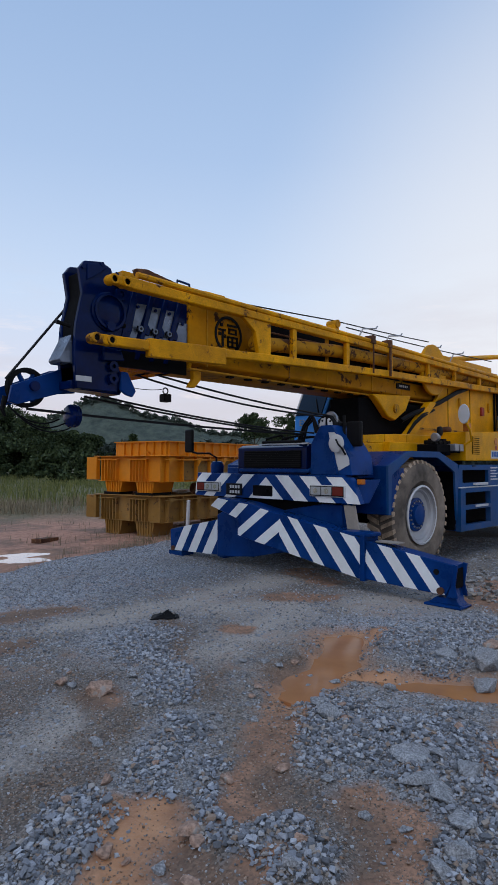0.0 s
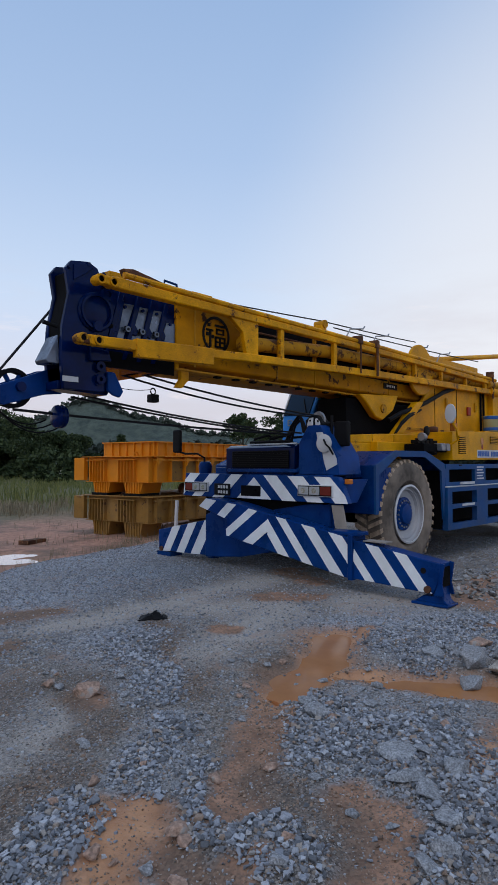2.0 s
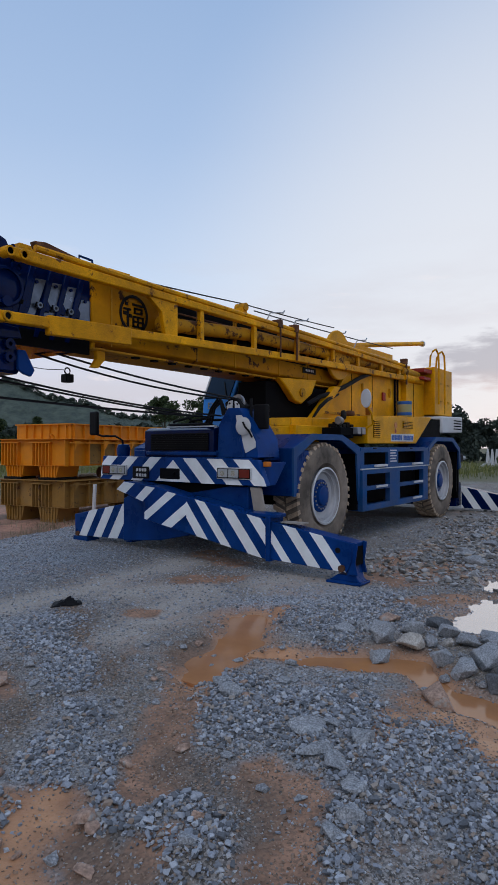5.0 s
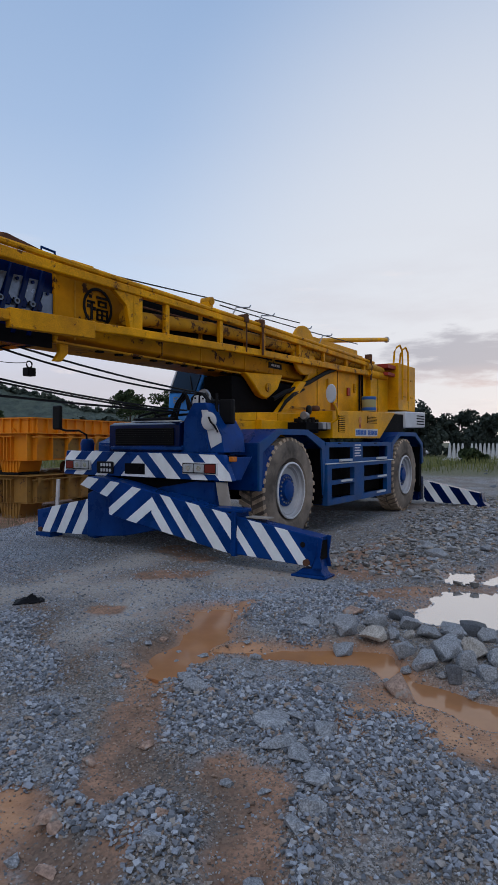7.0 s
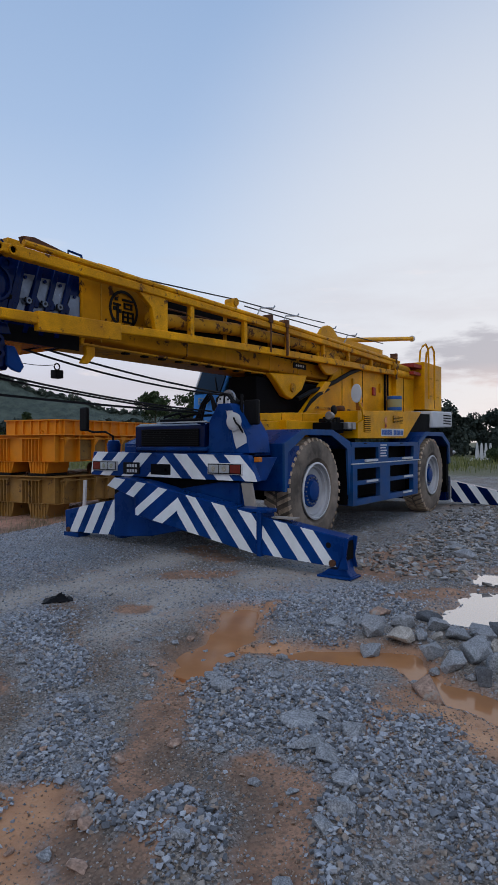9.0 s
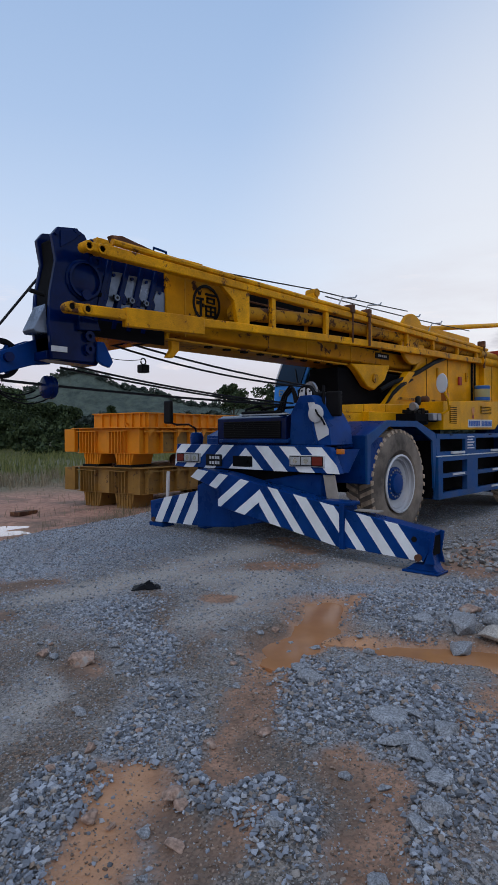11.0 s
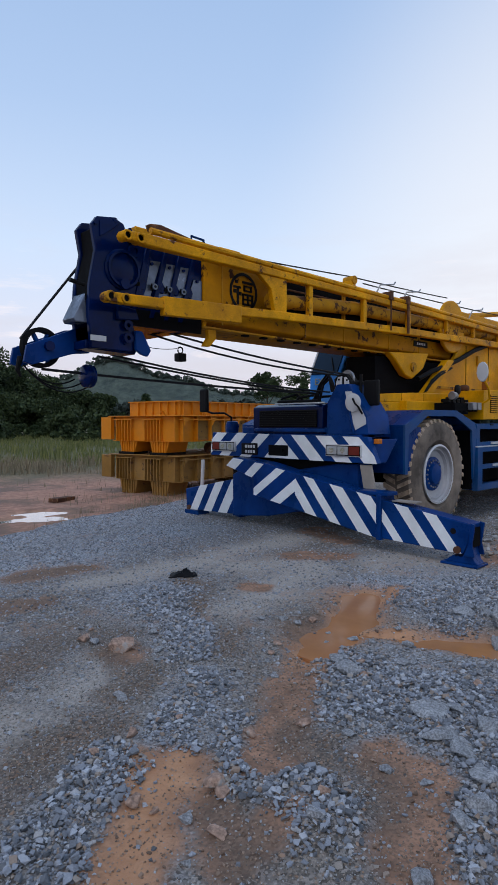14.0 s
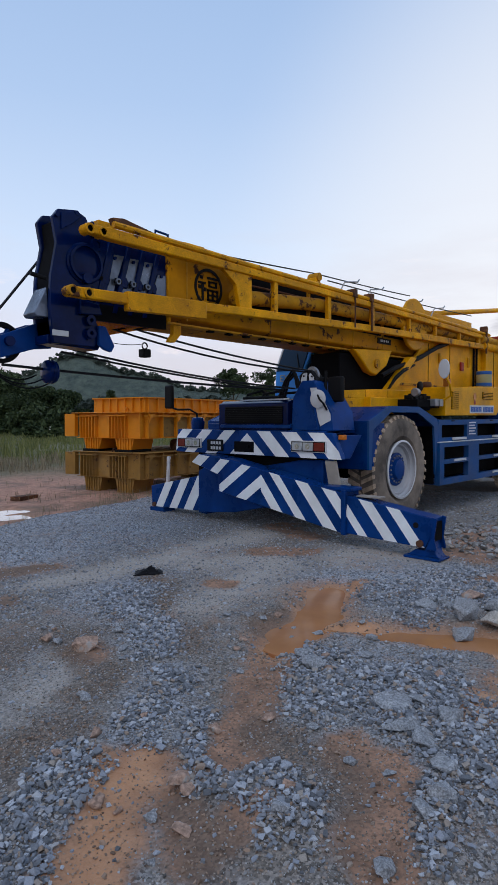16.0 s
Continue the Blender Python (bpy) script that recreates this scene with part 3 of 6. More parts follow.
# loose heaps and ridges of coarse gravel: x0, y0, x1, y1, radius, height
HEAP = ((-4.62, -1.92, -4.90, -2.28, 0.24, 0.05), (-4.45, -2.35, -4.85, -2.65, 0.24, 0.05), (-4.75, -2.80, -5.20, -3.10, 0.20, 0.06), (-4.70, -3.05, -5.25, -3.75, 0.24, 0.06), (-5.30, -2.98, -5.62, -3.14, 0.10, 0.04),
        (-5.78, -2.50, -5.86, -2.74, 0.13, 0.08), (-5.46, -1.82, -5.74, -2.12, 0.065, 0.03), (-5.74, -2.12, -5.86, -2.34, 0.06, 0.03), (-5.32, -1.45, -5.68, -1.72, 0.13, 0.025), (-5.70, -1.75, -5.80, -1.95, 0.07, 0.02), (-6.12, -1.88, -6.62, -2.12, 0.15, 0.04), (-6.40, -2.08, -6.62, -2.36, 0.11, 0.035),
        (-4.75, -0.55, -5.15, -1.15, 0.17, 0.02), (-4.35, 0.10, -4.70, -0.25, 0.25, 0.015), (-3.05, -1.65, -2.2, -1.7, 0.33, 0.03), (-2.9, -2.0, -2.4, -2.1, 0.2, 0.03), (-3.2, -1.75, -3.5, -1.95, 0.15, 0.02))


# freshly tipped pale blue-grey gravel
FRESH = ((-5.6, 2.9, -3.6, 3.6, 0.75), (-3.6, 3.6, -1.2, 4.1, 0.8), (-5.0, 2.0, -2.6, 2.4, 0.55), (-4.75, -0.05, -4.45, 0.25, 0.3), (-5.0, -0.95, -4.85, -0.55, 0.2), (-2.9, -0.9, -2.1, -1.4, 0.3), (-3.0, -1.65, -2.2, -1.7, 0.33), (-5.35, -1.45, -5.68, -1.72, 0.15), (-4.3, -2.2, -4.75, -2.5, 0.35))


def field(rows, x, y, soft=0.6):
    out = np.zeros_like(x)
    for r in rows:
        out = np.maximum(out, blot(x, y, *r[:5], soft))
    return out


def bank(x, y):
    """0 on the gravel platform, 1 on the lower clay field beside it."""
    edge = np.minimum(3.85 + 0.33 * (x + 3.8), 5.6) + 0.5 * (fbm(x * 0.9, y * 0.9, 5) - 0.5)
    k = np.clip((y - edge) / 0.75, 0, 1)
    return k * k * (3 - 2 * k)


def heaped(x, y):
    """How surely a spot lies on one of the heaps, 0 to 1."""
    return np.clip((field(HEAP, x, y, 0.9) + 0.5 * (fbm(x * 4, y * 4, 66) - 0.5) - 0.36) / 0.45, 0, 1)


def heap(x, y):
    z = np.zeros_like(x)
    for *r, h in HEAP:
        z = np.maximum(z, h * blot(x, y, *r, 0.9))
    return z


def ground_z(x, y):
    x, y = np.asarray(x, float), np.asarray(y, float)
    z = 0.05 * (fbm(x * 0.7, y * 0.7, 3) - 0.42) + 0.018 * (fbm(x * 5, y * 5, 9) - 0.5)
    z = z * np.where(np.hypot(x, y) > 40, 2.0, 1.0) + heap(x, y)
    z = z + 0.09 * blot(x, y, 2.2, 8.1, 5.2, 8.7, 1.7)
    return z - 0.10 * field(WET, x, y, 0.8) - 0.36 * bank(x, y)


def grow(a, step, ratio, stop):
    out, d = [a], step
    while abs(out[-1]) < stop:
        out.append(out[-1] + d)
        d *= ratio
    return out


gx = np.array(sorted(set([round(v, 4) for v in np.arange(-8.2, 1.5, 0.045)] + grow(1.5, 0.06, 1.06, 900) + [v for v in grow(-8.2, -0.1, 1.25, 900)])))
gy = np.array(sorted(set([round(v, 4) for v in np.arange(-4.6, 2.0, 0.045)] + grow(2.0, 0.06, 1.045, 900) + [v for v in grow(-4.6, -0.08, 1.2, 900)])))
X, Y = np.meshgrid(gx, gy, indexing="ij")
Z = ground_z(X, Y)
nx, ny = len(gx), len(gy)
idx = np.arange(nx * ny).reshape(nx, ny)
quads = np.stack((idx[:-1, :-1], idx[1:, :-1], idx[1:, 1:], idx[:-1, 1:]), -1).reshape(-1, 4)
ground = bulk("ground", np.stack((X, Y, Z), -1).reshape(-1, 3), quads, M_GROUND)
tagged(ground, "grey crushed gravel yard with wet red clay patches", "ground", kind="structure")
for p in ground.data.polygons:
    p.use_smooth = True
low = bank(X, Y)
away = np.hypot(X + 7.4, Y + 4.0)
soil = np.maximum(field(CLAY, X, Y), np.clip(low * 1.4, 0, 1))
soil = np.maximum(soil, 0.30 * np.clip((fbm(X * 1.3, Y * 1.3, 77) - 0.52) * 6, 0, 1))
wet = np.maximum(field(WET, X, Y, 1.2), field(DAMP, X, Y, 0.7))
green = np.clip((away - 20 + 10 * (fbm(X * 0.12, Y * 0.12, 8) - 0.5)) / 6, 0, 1) * np.where(low > 0.5, 1, np.clip((away - 24) / 3, 0, 1))
for name, values in (("soil", soil), ("wet", wet), ("green", green), ("red", np.clip(low, 0, 1)), ("dark", field(DARKSOIL, X, Y)), ("pale", field(PALEDUST, X, Y)), ("fresh", field(FRESH, X, Y, 0.9))):
    a = ground.data.attributes.new(name, "FLOAT", "POINT")
    a.data.foreach_set("value", values.astype(np.float32).ravel())

WATER_Z = -0.047
for k, (x0, x1, y0, y1, z) in enumerate(((-4.55, -3.0, -1.72, -0.7, WATER_Z), (-4.85, -3.21, -4.3, -1.73, WATER_Z), (-3.2, 1.0, -4.9, -2.05, WATER_Z), (-4.2, -0.9, 6.1, 8.6, -0.392))):
    bm = B()
    box(bm, x0, x1, y0, y1, z - 0.05, z)
    w = part("water", bm, M_POOL if k > 1 else M_WATER)
    tagged(w, "still rain water mirroring the sky" if k > 1 else "shallow muddy brown rain water lying in a rut", "puddle", "puddles", "structure")


# ---- gravel ----
def chip(points):
    """A sharp-edged crushed stone: the hull of a block's corners, each knocked out of place."""
    corners = np.array([(a, b, c) for a in (-1, 1) for b in (-1, 1) for c in (-1, 1)], float)[:points]
    while True:
        bm = B()
        d = corners * RNG.uniform(0.3, 1.0, (points, 3)) * RNG.uniform((0.7, 0.55, 0.4), (1.05, 0.85, 0.7))
        for p in d:
            bm.verts.new(p)
        bmesh.ops.convex_hull(bm, input=bm.verts)
        bmesh.ops.triangulate(bm, faces=bm.faces)
        bm.verts.index_update()
        v = np.array([p.co[:] for p in bm.verts])
        f = np.array([[p.index for p in face.verts] for face in bm.faces])
        bm.free()
        if len(v) == points and len(f) == 2 * points - 4:
            return v, f


CHIPS = [chip(8) for _ in range(40)]
SHAPES, SHAPE_F = np.array([c[0] for c in CHIPS]), np.array([c[1] for c in CHIPS])


def turns(n):
    q = RNG.normal(size=(n, 4))
    q /= np.linalg.norm(q, axis=1, keepdims=True)
    w, x, y, z = q.T
    return np.stack((1 - 2 * (y * y + z * z), 2 * (x * y - z * w), 2 * (x * z + y * w), 2 * (x * y + z * w), 1 - 2 * (x * x + z * z), 2 * (y * z - x * w),
                     2 * (x * z - y * w), 2 * (y * z + x * w), 1 - 2 * (x * x + y * y)), -1).reshape(-1, 3, 3)


def stones(name, x, y, size, material, sink=0.25, flat=0.75):
    n = len(x)
    pick = RNG.integers(0, len(SHAPES), n)
    shape = SHAPES[pick]
    v = np.einsum("nij,nkj->nki", turns(n), shape) * (size * 0.5)[:, None, None]
    v[:, :, 2] *= flat
    v += np.stack((x, y, ground_z(x, y) + size * (0.36 - sink)), -1)[:, None, :]
    f = SHAPE_F[pick] + (np.arange(n) * shape.shape[1])[:, None, None]
    return bulk(name, v.reshape(-1, 3), f.reshape(-1, 3), material)


def wedge(n, near, far, low=-81, high=-19):
    """Random spots in a fan of ground before the camera's stand, even by area."""
    d = np.sqrt(RNG.uniform(near * near, far * far, n))
    a = np.radians(RNG.uniform(low, high, n))
    return -7.4 - d * np.sin(a), -4.0 + d * np.cos(a)


def cover(x, y):
    """How thick the loose stones lie."""
    c = 0.40 + 0.50 * np.clip((fbm(x * 1.1, y * 1.1, 21) - 0.40) * 4, 0, 1)
    c = np.maximum(np.maximum(c, heaped(x, y)), 0.95 * field(FRESH, x, y, 0.9))
    c *= 1 - 0.74 * np.clip(field(CLAY, x, y, 0.8) * 1.2, 0, 1)
    c *= 1 - 0.62 * field(DARKSOIL, x, y, 0.8)
    c *= 1 - 0.6 * field(PALEDUST, x, y, 0.8)
    c *= 1 - 0.97 * np.clip(field(WET, x, y, 0.4), 0, 1)
    return c * (1 - np.clip(bank(x, y) * 2, 0, 1))


for name, n, near, far, small, large, label in (("coarse_gravel", 26000, 1.4, 5.4, 0.012, 0.046, "loose coarse crushed granite, blue-grey"), ("fine_gravel", 125000, 1.4, 4.9, 0.006, 0.019, "fine grey gravel chips"),
                                                 ("scattered_gravel", 120000, 4.6, 12.5, 0.012, 0.046, "loose grey gravel spread over the yard")):
    x, y = wedge(n, near, far)
    c = cover(x, y)
    if name == "coarse_gravel":
        c = np.maximum(0.9 * heaped(x, y), c * 0.42)
    if name == "fine_gravel":
        c = np.maximum(c, 0.46 * (1 - 0.75 * field(CLAY, x, y, 0.8)) * (1 - np.clip(field(WET, x, y, 0.4) * 2, 0, 1)) * (1 - 0.8 * np.clip(field(DAMP, x, y, 0.5) * 1.5, 0, 1)))
    keep = RNG.uniform(size=n) < c
    x, y = x[keep], y[keep]
    size = small + (large - small) * RNG.beta(1.3, 3.6, len(x))
    tagged(stones(name, x, y, size, M_FINE if name == "fine_gravel" else M_GRAVEL), label, "gravel", kind="stuff")
# extra layer on the heaps
x, y = wedge(90000, 1.4, 6.0)
keep = RNG.uniform(size=len(x)) < heaped(x, y)
x, y = x[keep][:17000], y[keep][:17000]
tagged(stones("heaped_gravel", x, y, 0.012 + 0.050 * RNG.beta(1.0, 4.0, len(x)), M_GRAVEL, 0.02), "heaps of coarse crushed granite, blue-grey", "gravel", kind="stuff")
# crumbs and pebbles on the clay
x, y = wedge(70000, 1.4, 6.5)
keep = RNG.uniform(size=len(x)) < 0.85 * np.maximum(field(CLAY, x, y, 0.8), field(DARKSOIL, x, y, 0.8)) * (1 - 0.9 * np.clip(field(WET, x, y, 0.4) * 2, 0, 1)) * np.clip(fbm(x * 3, y * 3, 88) * 2.4 - 0.6, 0, 1)
x, y = x[keep], y[keep]
tagged(stones("clay_pebbles", x, y, 0.006 + 0.030 * RNG.beta(1.0, 4.0, len(x)), M_CRUMB, 0.25), "brown clay-coated pebbles and crumbs", "gravel", kind="stuff")
# broken slabs beside the rear outrigger
x, y = RNG.uniform(-1.2, 9, 5200), RNG.normal(-1.65, 0.6, 5200)
tagged(stones("rubble", x, y, 0.03 + 0.13 * RNG.beta(1.0, 3.0, 5200), M_FINE, 0.22, 0.6), "flat broken rubble stones spread on the ground", "rubble", kind="stuff")
x = RNG.uniform(12, 40, 1500)
y = -2.6 + 0.19 * (x - 12) + RNG.normal(0, 0.9, 1500)
tagged(stones("rubble_bank", x, y, RNG.uniform(0.10, 0.34, 1500), M_GRAVEL, 0.2, 0.6), "low bank of broken stone along the yard's edge", "rubble", kind="stuff")


def rock(x, y, size, flat=0.7, material=M_ROCK, seed=0, name="rock", label="angular grey granite boulder lying in the mud", group="boulders at the puddle", long=1.2, turn=None):
    rnd = random.Random(seed)
    bm = B()
    for _ in range(15):
        d = Vector((rnd.gauss(0, 1), rnd.gauss(0, 1), rnd.gauss(0, 1)))
        d /= (abs(d.x) ** 3.5 + abs(d.y) ** 3.5 + abs(d.z) ** 3.5) ** (1 / 3.5)
        k = rnd.uniform(0.78, 1.0)
        bm.verts.new((d.x * k * size * 0.5 * long, d.y * k * size * 0.5, d.z * k * size * 0.5 * flat))
    hull = bmesh.ops.convex_hull(bm, input=bm.verts)
    bmesh.ops.delete(bm, geom=[g for g in hull["geom_interior"] if isinstance(g, bmesh.types.BMVert)], context="VERTS")
    bmesh.ops.bevel(bm, geom=list(bm.edges), offset=size * 0.016, segments=1, affect="EDGES")
    bmesh.ops.triangulate(bm, faces=bm.faces)
    for cut in (0.22, 0.13):
        bmesh.ops.subdivide_edges(bm, edges=[e for e in bm.edges if e.calc_length() > size * cut], cuts=1)
        bmesh.ops.triangulate(bm, faces=bm.faces)
    bm.normal_update()
    for v in bm.verts:
        q = v.co / size
        v.co += v.normal * size * (0.035 * noise.noise(q * 3.5 + Vector((seed, 0, 0))) + 0.022 * noise.noise(q * 9 + Vector((0, seed, 0))))
    ob = part(name, bm, material, sharp=20)
    ob.location = (x, y, max(float(ground_z(x, y)), -0.06) + size * flat * 0.30)
    ob.rotation_euler = (rnd.uniform(-0.2, 0.2), rnd.uniform(-0.2, 0.2), rnd.uniform(0, 6) if turn is None else turn)
    return tagged(ob, label, "rock", group)


for k, (x, y, w, flat) in enumerate(((-3.27, -2.23, 0.20, 0.95), (-3.50, -2.32, 0.16, 0.8), (-3.27, -2.44, 0.20, 0.75), (-2.94, -2.34, 0.21, 0.65), (-3.20, -2.57, 0.10, 1.1), (-2.69, -2.46, 0.20, 0.6), (-2.91, -2.60, 0.17, 0.8), (-3.11, -2.64, 0.10, 1.0),
                                      (-3.02, -2.77, 0.18, 0.6), (-2.77, -2.85, 0.19, 0.6), (-2.96, -2.93, 0.19, 0.6), (-2.75, -3.02, 0.22, 0.65), (-3.25, -3.13, 0.17, 1.0), (-2.87, -3.13, 0.15, 0.8), (-3.46, -2.74, 0.17, 0.75), (-3.57, -2.89, 0.21, 0.65),
                                      (-3.36, -2.99, 0.26, 0.7), (-3.68, -3.10, 0.13, 1.0), (-3.47, -3.15, 0.21, 0.7), (-3.58, -3.26, 0.15, 0.7), (-3.30, -3.32, 0.22, 0.7), (-3.05, -3.36, 0.24, 0.7), (-3.45, -3.45, 0.2, 0.7), (-3.15, -3.58, 0.26, 0.6))):
    rock(x, y, w * 0.98, flat, M_DARKROCK if k % 6 == 5 else M_TANROCK if k % 5 == 2 else M_ROCK, k + 3, long=1.08)
rock(-4.0, -2.91, 0.21, 0.8, M_BROWNROCK, 41, label="brown clay-stained boulder at the water's edge")
rock(-2.84, -2.10, 0.17, 0.5, M_BROWNROCK, 42, label="flat brown clay-stained boulder in gravel")
for k in range(34):
    x, y = random.gauss(-3.15, 0.34), random.gauss(-2.85, 0.36)
    rock(x, y, random.uniform(0.04, 0.085), 0.7, M_ROCK, k + 400, name="stone", label="small broken grey stone between boulders", group="rubble between the boulders")
SLAB = "flat pale granite slab sunk in loose gravel"
for k, (x, y, w, flat) in enumerate(((-4.70, -1.98, 0.15, 0.5), (-4.62, -1.84, 0.10, 0.5), (-4.83, -2.53, 0.19, 0.3), (-4.99, -2.62, 0.20, 0.3), (-4.80, -2.82, 0.13, 0.5), (-5.04, -2.80, 0.13, 0.45), (-5.16, -2.95, 0.12, 0.5), (-4.75, -2.62, 0.09, 0.5),
                                      (-5.47, -3.01, 0.10, 0.6), (-5.36, -3.02, 0.11, 0.6), (-5.78, -3.03, 0.08, 0.6), (-5.84, -2.66, 0.085, 0.6), (-5.24, -2.36, 0.055, 0.5), (-5.33, -2.62, 0.06, 0.5), (-4.15, -1.88, 0.09, 0.4), (-3.25, -1.92, 0.16, 0.45), (-3.05, -1.98, 0.11, 0.5), (-5.31, -2.78, 0.055, 0.5))):
    rock(x, y, w, flat, seed=k + 60, name="stone_slab", label=SLAB, group="slabs in the gravel")
for k, (x, y, s) in enumerate(((-5.44, -0.40, 0.085), (-5.30, -0.62, 0.08), (-5.36, -0.72, 0.15), (-5.90, -2.22, 0.10), (-5.93, -2.29, 0.06))):
    rock(x, y, s, 0.7, M_BROWNROCK, k + 90, name="stone", label="small reddish brown stone lying on gravel", group="loose brown stones")
for k in range(70):
    x, y = (float(v[0]) for v in wedge(1, 1.9, 4.5, -66, -28))
    rock(x, y, random.uniform(0.035, 0.075), 0.6, M_ROCK if k % 4 else M_BROWNROCK, k + 120, name="stone", label="loose fist-sized grey stone on the ground", group="loose stones")
for k in range(40):
    rock(random.uniform(-0.2, 6.5), random.gauss(-1.9, 0.4), random.uniform(0.10, 0.24), 0.5, M_ROCK, k + 240, name="stone_slab", label="broken grey stone slab among rubble", group="rubble slabs", long=1.5)
# black rag
bm = B()
bmesh.ops.create_grid(bm, x_segments=16, y_segments=12, size=0.5)
for v in bm.verts:
    n = noise.noise(v.co * 4) + 0.6 * noise.noise(v.co * 11)
    k = 1 - 0.5 * max(abs(v.co.x), abs(v.co.y))
    v.co = Vector((v.co.x * 0.25 + 0.03 * n, v.co.y * 0.16 + 0.02 * n, 0.004 + max(0, 0.055 * k + 0.04 * n) * (1 - max(abs(v.co.x), abs(v.co.y)) * 1.9)))
rag = part("rag", bm, M_BLACK)
rag.modifiers.new("cloth", "SOLIDIFY").thickness = 0.004
rag.location, rag.rotation_euler = (-3.93, 0.47, float(ground_z(-3.93, 0.47)) + 0.004), (0, 0, -0.6)
tagged(rag, "crumpled black rag lying on the gravel", "rag")


# ---- the crane: it faces -x, its near flank lies at y = 0, its middle at y = 1.43 ----
C = 1.43
crane = empty("mobile_crane", "blue and yellow rough-terrain mobile crane parked on gravel", "crane")


def band(parent, outline, x, a, b, z, lean, keep=None):
    """A slanting white stripe on a plate that faces -x, from y = a to b at height z, inside a convex outline."""
    quad = [(a + lean * (-1 - z), -1.0), (b + lean * (-1 - z), -1.0), (b + lean * (2 - z), 2.0), (a + lean * (2 - z), 2.0)]
    poly = clipped(quad, outline)
    if keep and poly:
        poly = clipped(poly, [(keep[0], -1.0), (keep[1], -1.0), (keep[1], 2.0), (keep[0], 2.0)])
    if poly:
        mprism("stripe", poly, "x", x - 0.004, x + 0.001, M_WHITE, parent, "white painted stripe", 0)


# carrier frame and deck
mbox("chassis_frame", (-1.35, 6.3, 0.95, 1.91, 0.62, 1.22), M_UNDER, crane)
mbox("front_axle", (-0.14, 0.14, 0.45, 2.41, 0.58, 0.86), M_UNDER, crane)
mbox("rear_axle", (4.67, 4.95, 0.45, 2.41, 0.58, 0.86), M_UNDER, crane)
mbox("deck", (-1.45, 6.1, 0.62, 2.24, 1.22, 1.36), M_BLUE, crane)
mbox("deck_plate", (-1.50, -0.86, 0.20, 2.66, 1.235, 1.275), M_BLUE, crane)

FEND_F = ((-0.86, 0.78), (-0.86, 1.39), (-0.36, 1.58), (0.45, 1.58), (1.01, 1.41), (1.07, 1.30))
FEND_FI = ((-0.80, 0.78), (-0.78, 1.27), (-0.33, 1.50), (0.42, 1.50), (0.92, 1.30), (0.98, 0.60))
FEND_R = ((3.93, 1.10), (3.99, 1.39), (4.42, 1.60), (5.45, 1.60), (5.92, 1.38), (5.98, 0.95))
FEND_RI = ((4.00, 1.05), (4.06, 1.34), (4.46, 1.52), (5.40, 1.52), (5.83, 1.32), (5.90, 0.95))
for near in (True, False):
    ya, yb = (0.0, 0.66) if near else (2.20, 2.86)
    lip = (ya, ya + 0.03) if near else (yb - 0.03, yb)
    for out, inn in ((FEND_F, FEND_FI), (FEND_R, FEND_RI)):
        fender = mbox("fender", (out[0][0] + 0.004, out[0][0] + 0.034, ya + 0.03, yb, out[0][1], out[1][1] - 0.01), M_BLUE, crane, "blue angular steel fender")
        bm = B()
        ring(bm, out, inn, "y", *lip)
        part("fender_lip", bm, M_SIDEBLUE, fender, "dusty blue fender edge")
        bm = B()
        for (xa, za), (xb, zb) in zip(out[1:], out[2:]):
            prism(bm, ((xa, za - 0.003), (xb, zb - 0.003), (xb, zb - 0.03), (xa, za - 0.03)), "y", lip[1] if near else ya, yb if near else lip[0])
        part("fender_top", bm, M_BLUE, fender)
# black plates added in the arches to paint their shade
for x0, x1 in ((1.0, 1.04), (3.955, 3.985), (5.86, 5.895)):
    mbox("arch_shade_plate", (x0, x1, 0.06, 0.66, 0.45, 1.30), M_UNDER, crane, "dark plate added for the shade inside a wheel arch", 0)
mbox("fender_box", (-0.83, -0.42, 0.04, 0.62, 0.80, 1.36), M_BLUE, crane, "blue box ahead of the front wheel")


# flank box with tool holes and steps
def holed(name, x0, x1, z0, z1, holes, y0, y1, material, parent):
    xs = sorted({x0, x1, *(h[0] for h in holes), *(h[1] for h in holes)})
    zs = sorted({z0, z1, *(h[2] for h in holes), *(h[3] for h in holes)})
    bm = B()
    for xa, xb in zip(xs, xs[1:]):
        for za, zb in zip(zs, zs[1:]):
            xm, zm = (xa + xb) / 2, (za + zb) / 2
            if not any(h[0] < xm < h[1] and h[2] < zm < h[3] for h in holes):
                box(bm, xa, xb, y0, y1, za, zb)
    bmesh.ops.remove_doubles(bm, verts=bm.verts, dist=0.0005)
    bmesh.ops.delete(bm, geom=[f for f in bm.faces if sum(1 for g in bm.faces if (g.calc_center_median() - f.calc_center_median()).length < 1e-4) > 1], context="FACES")
    return part(name, bm, material, parent)


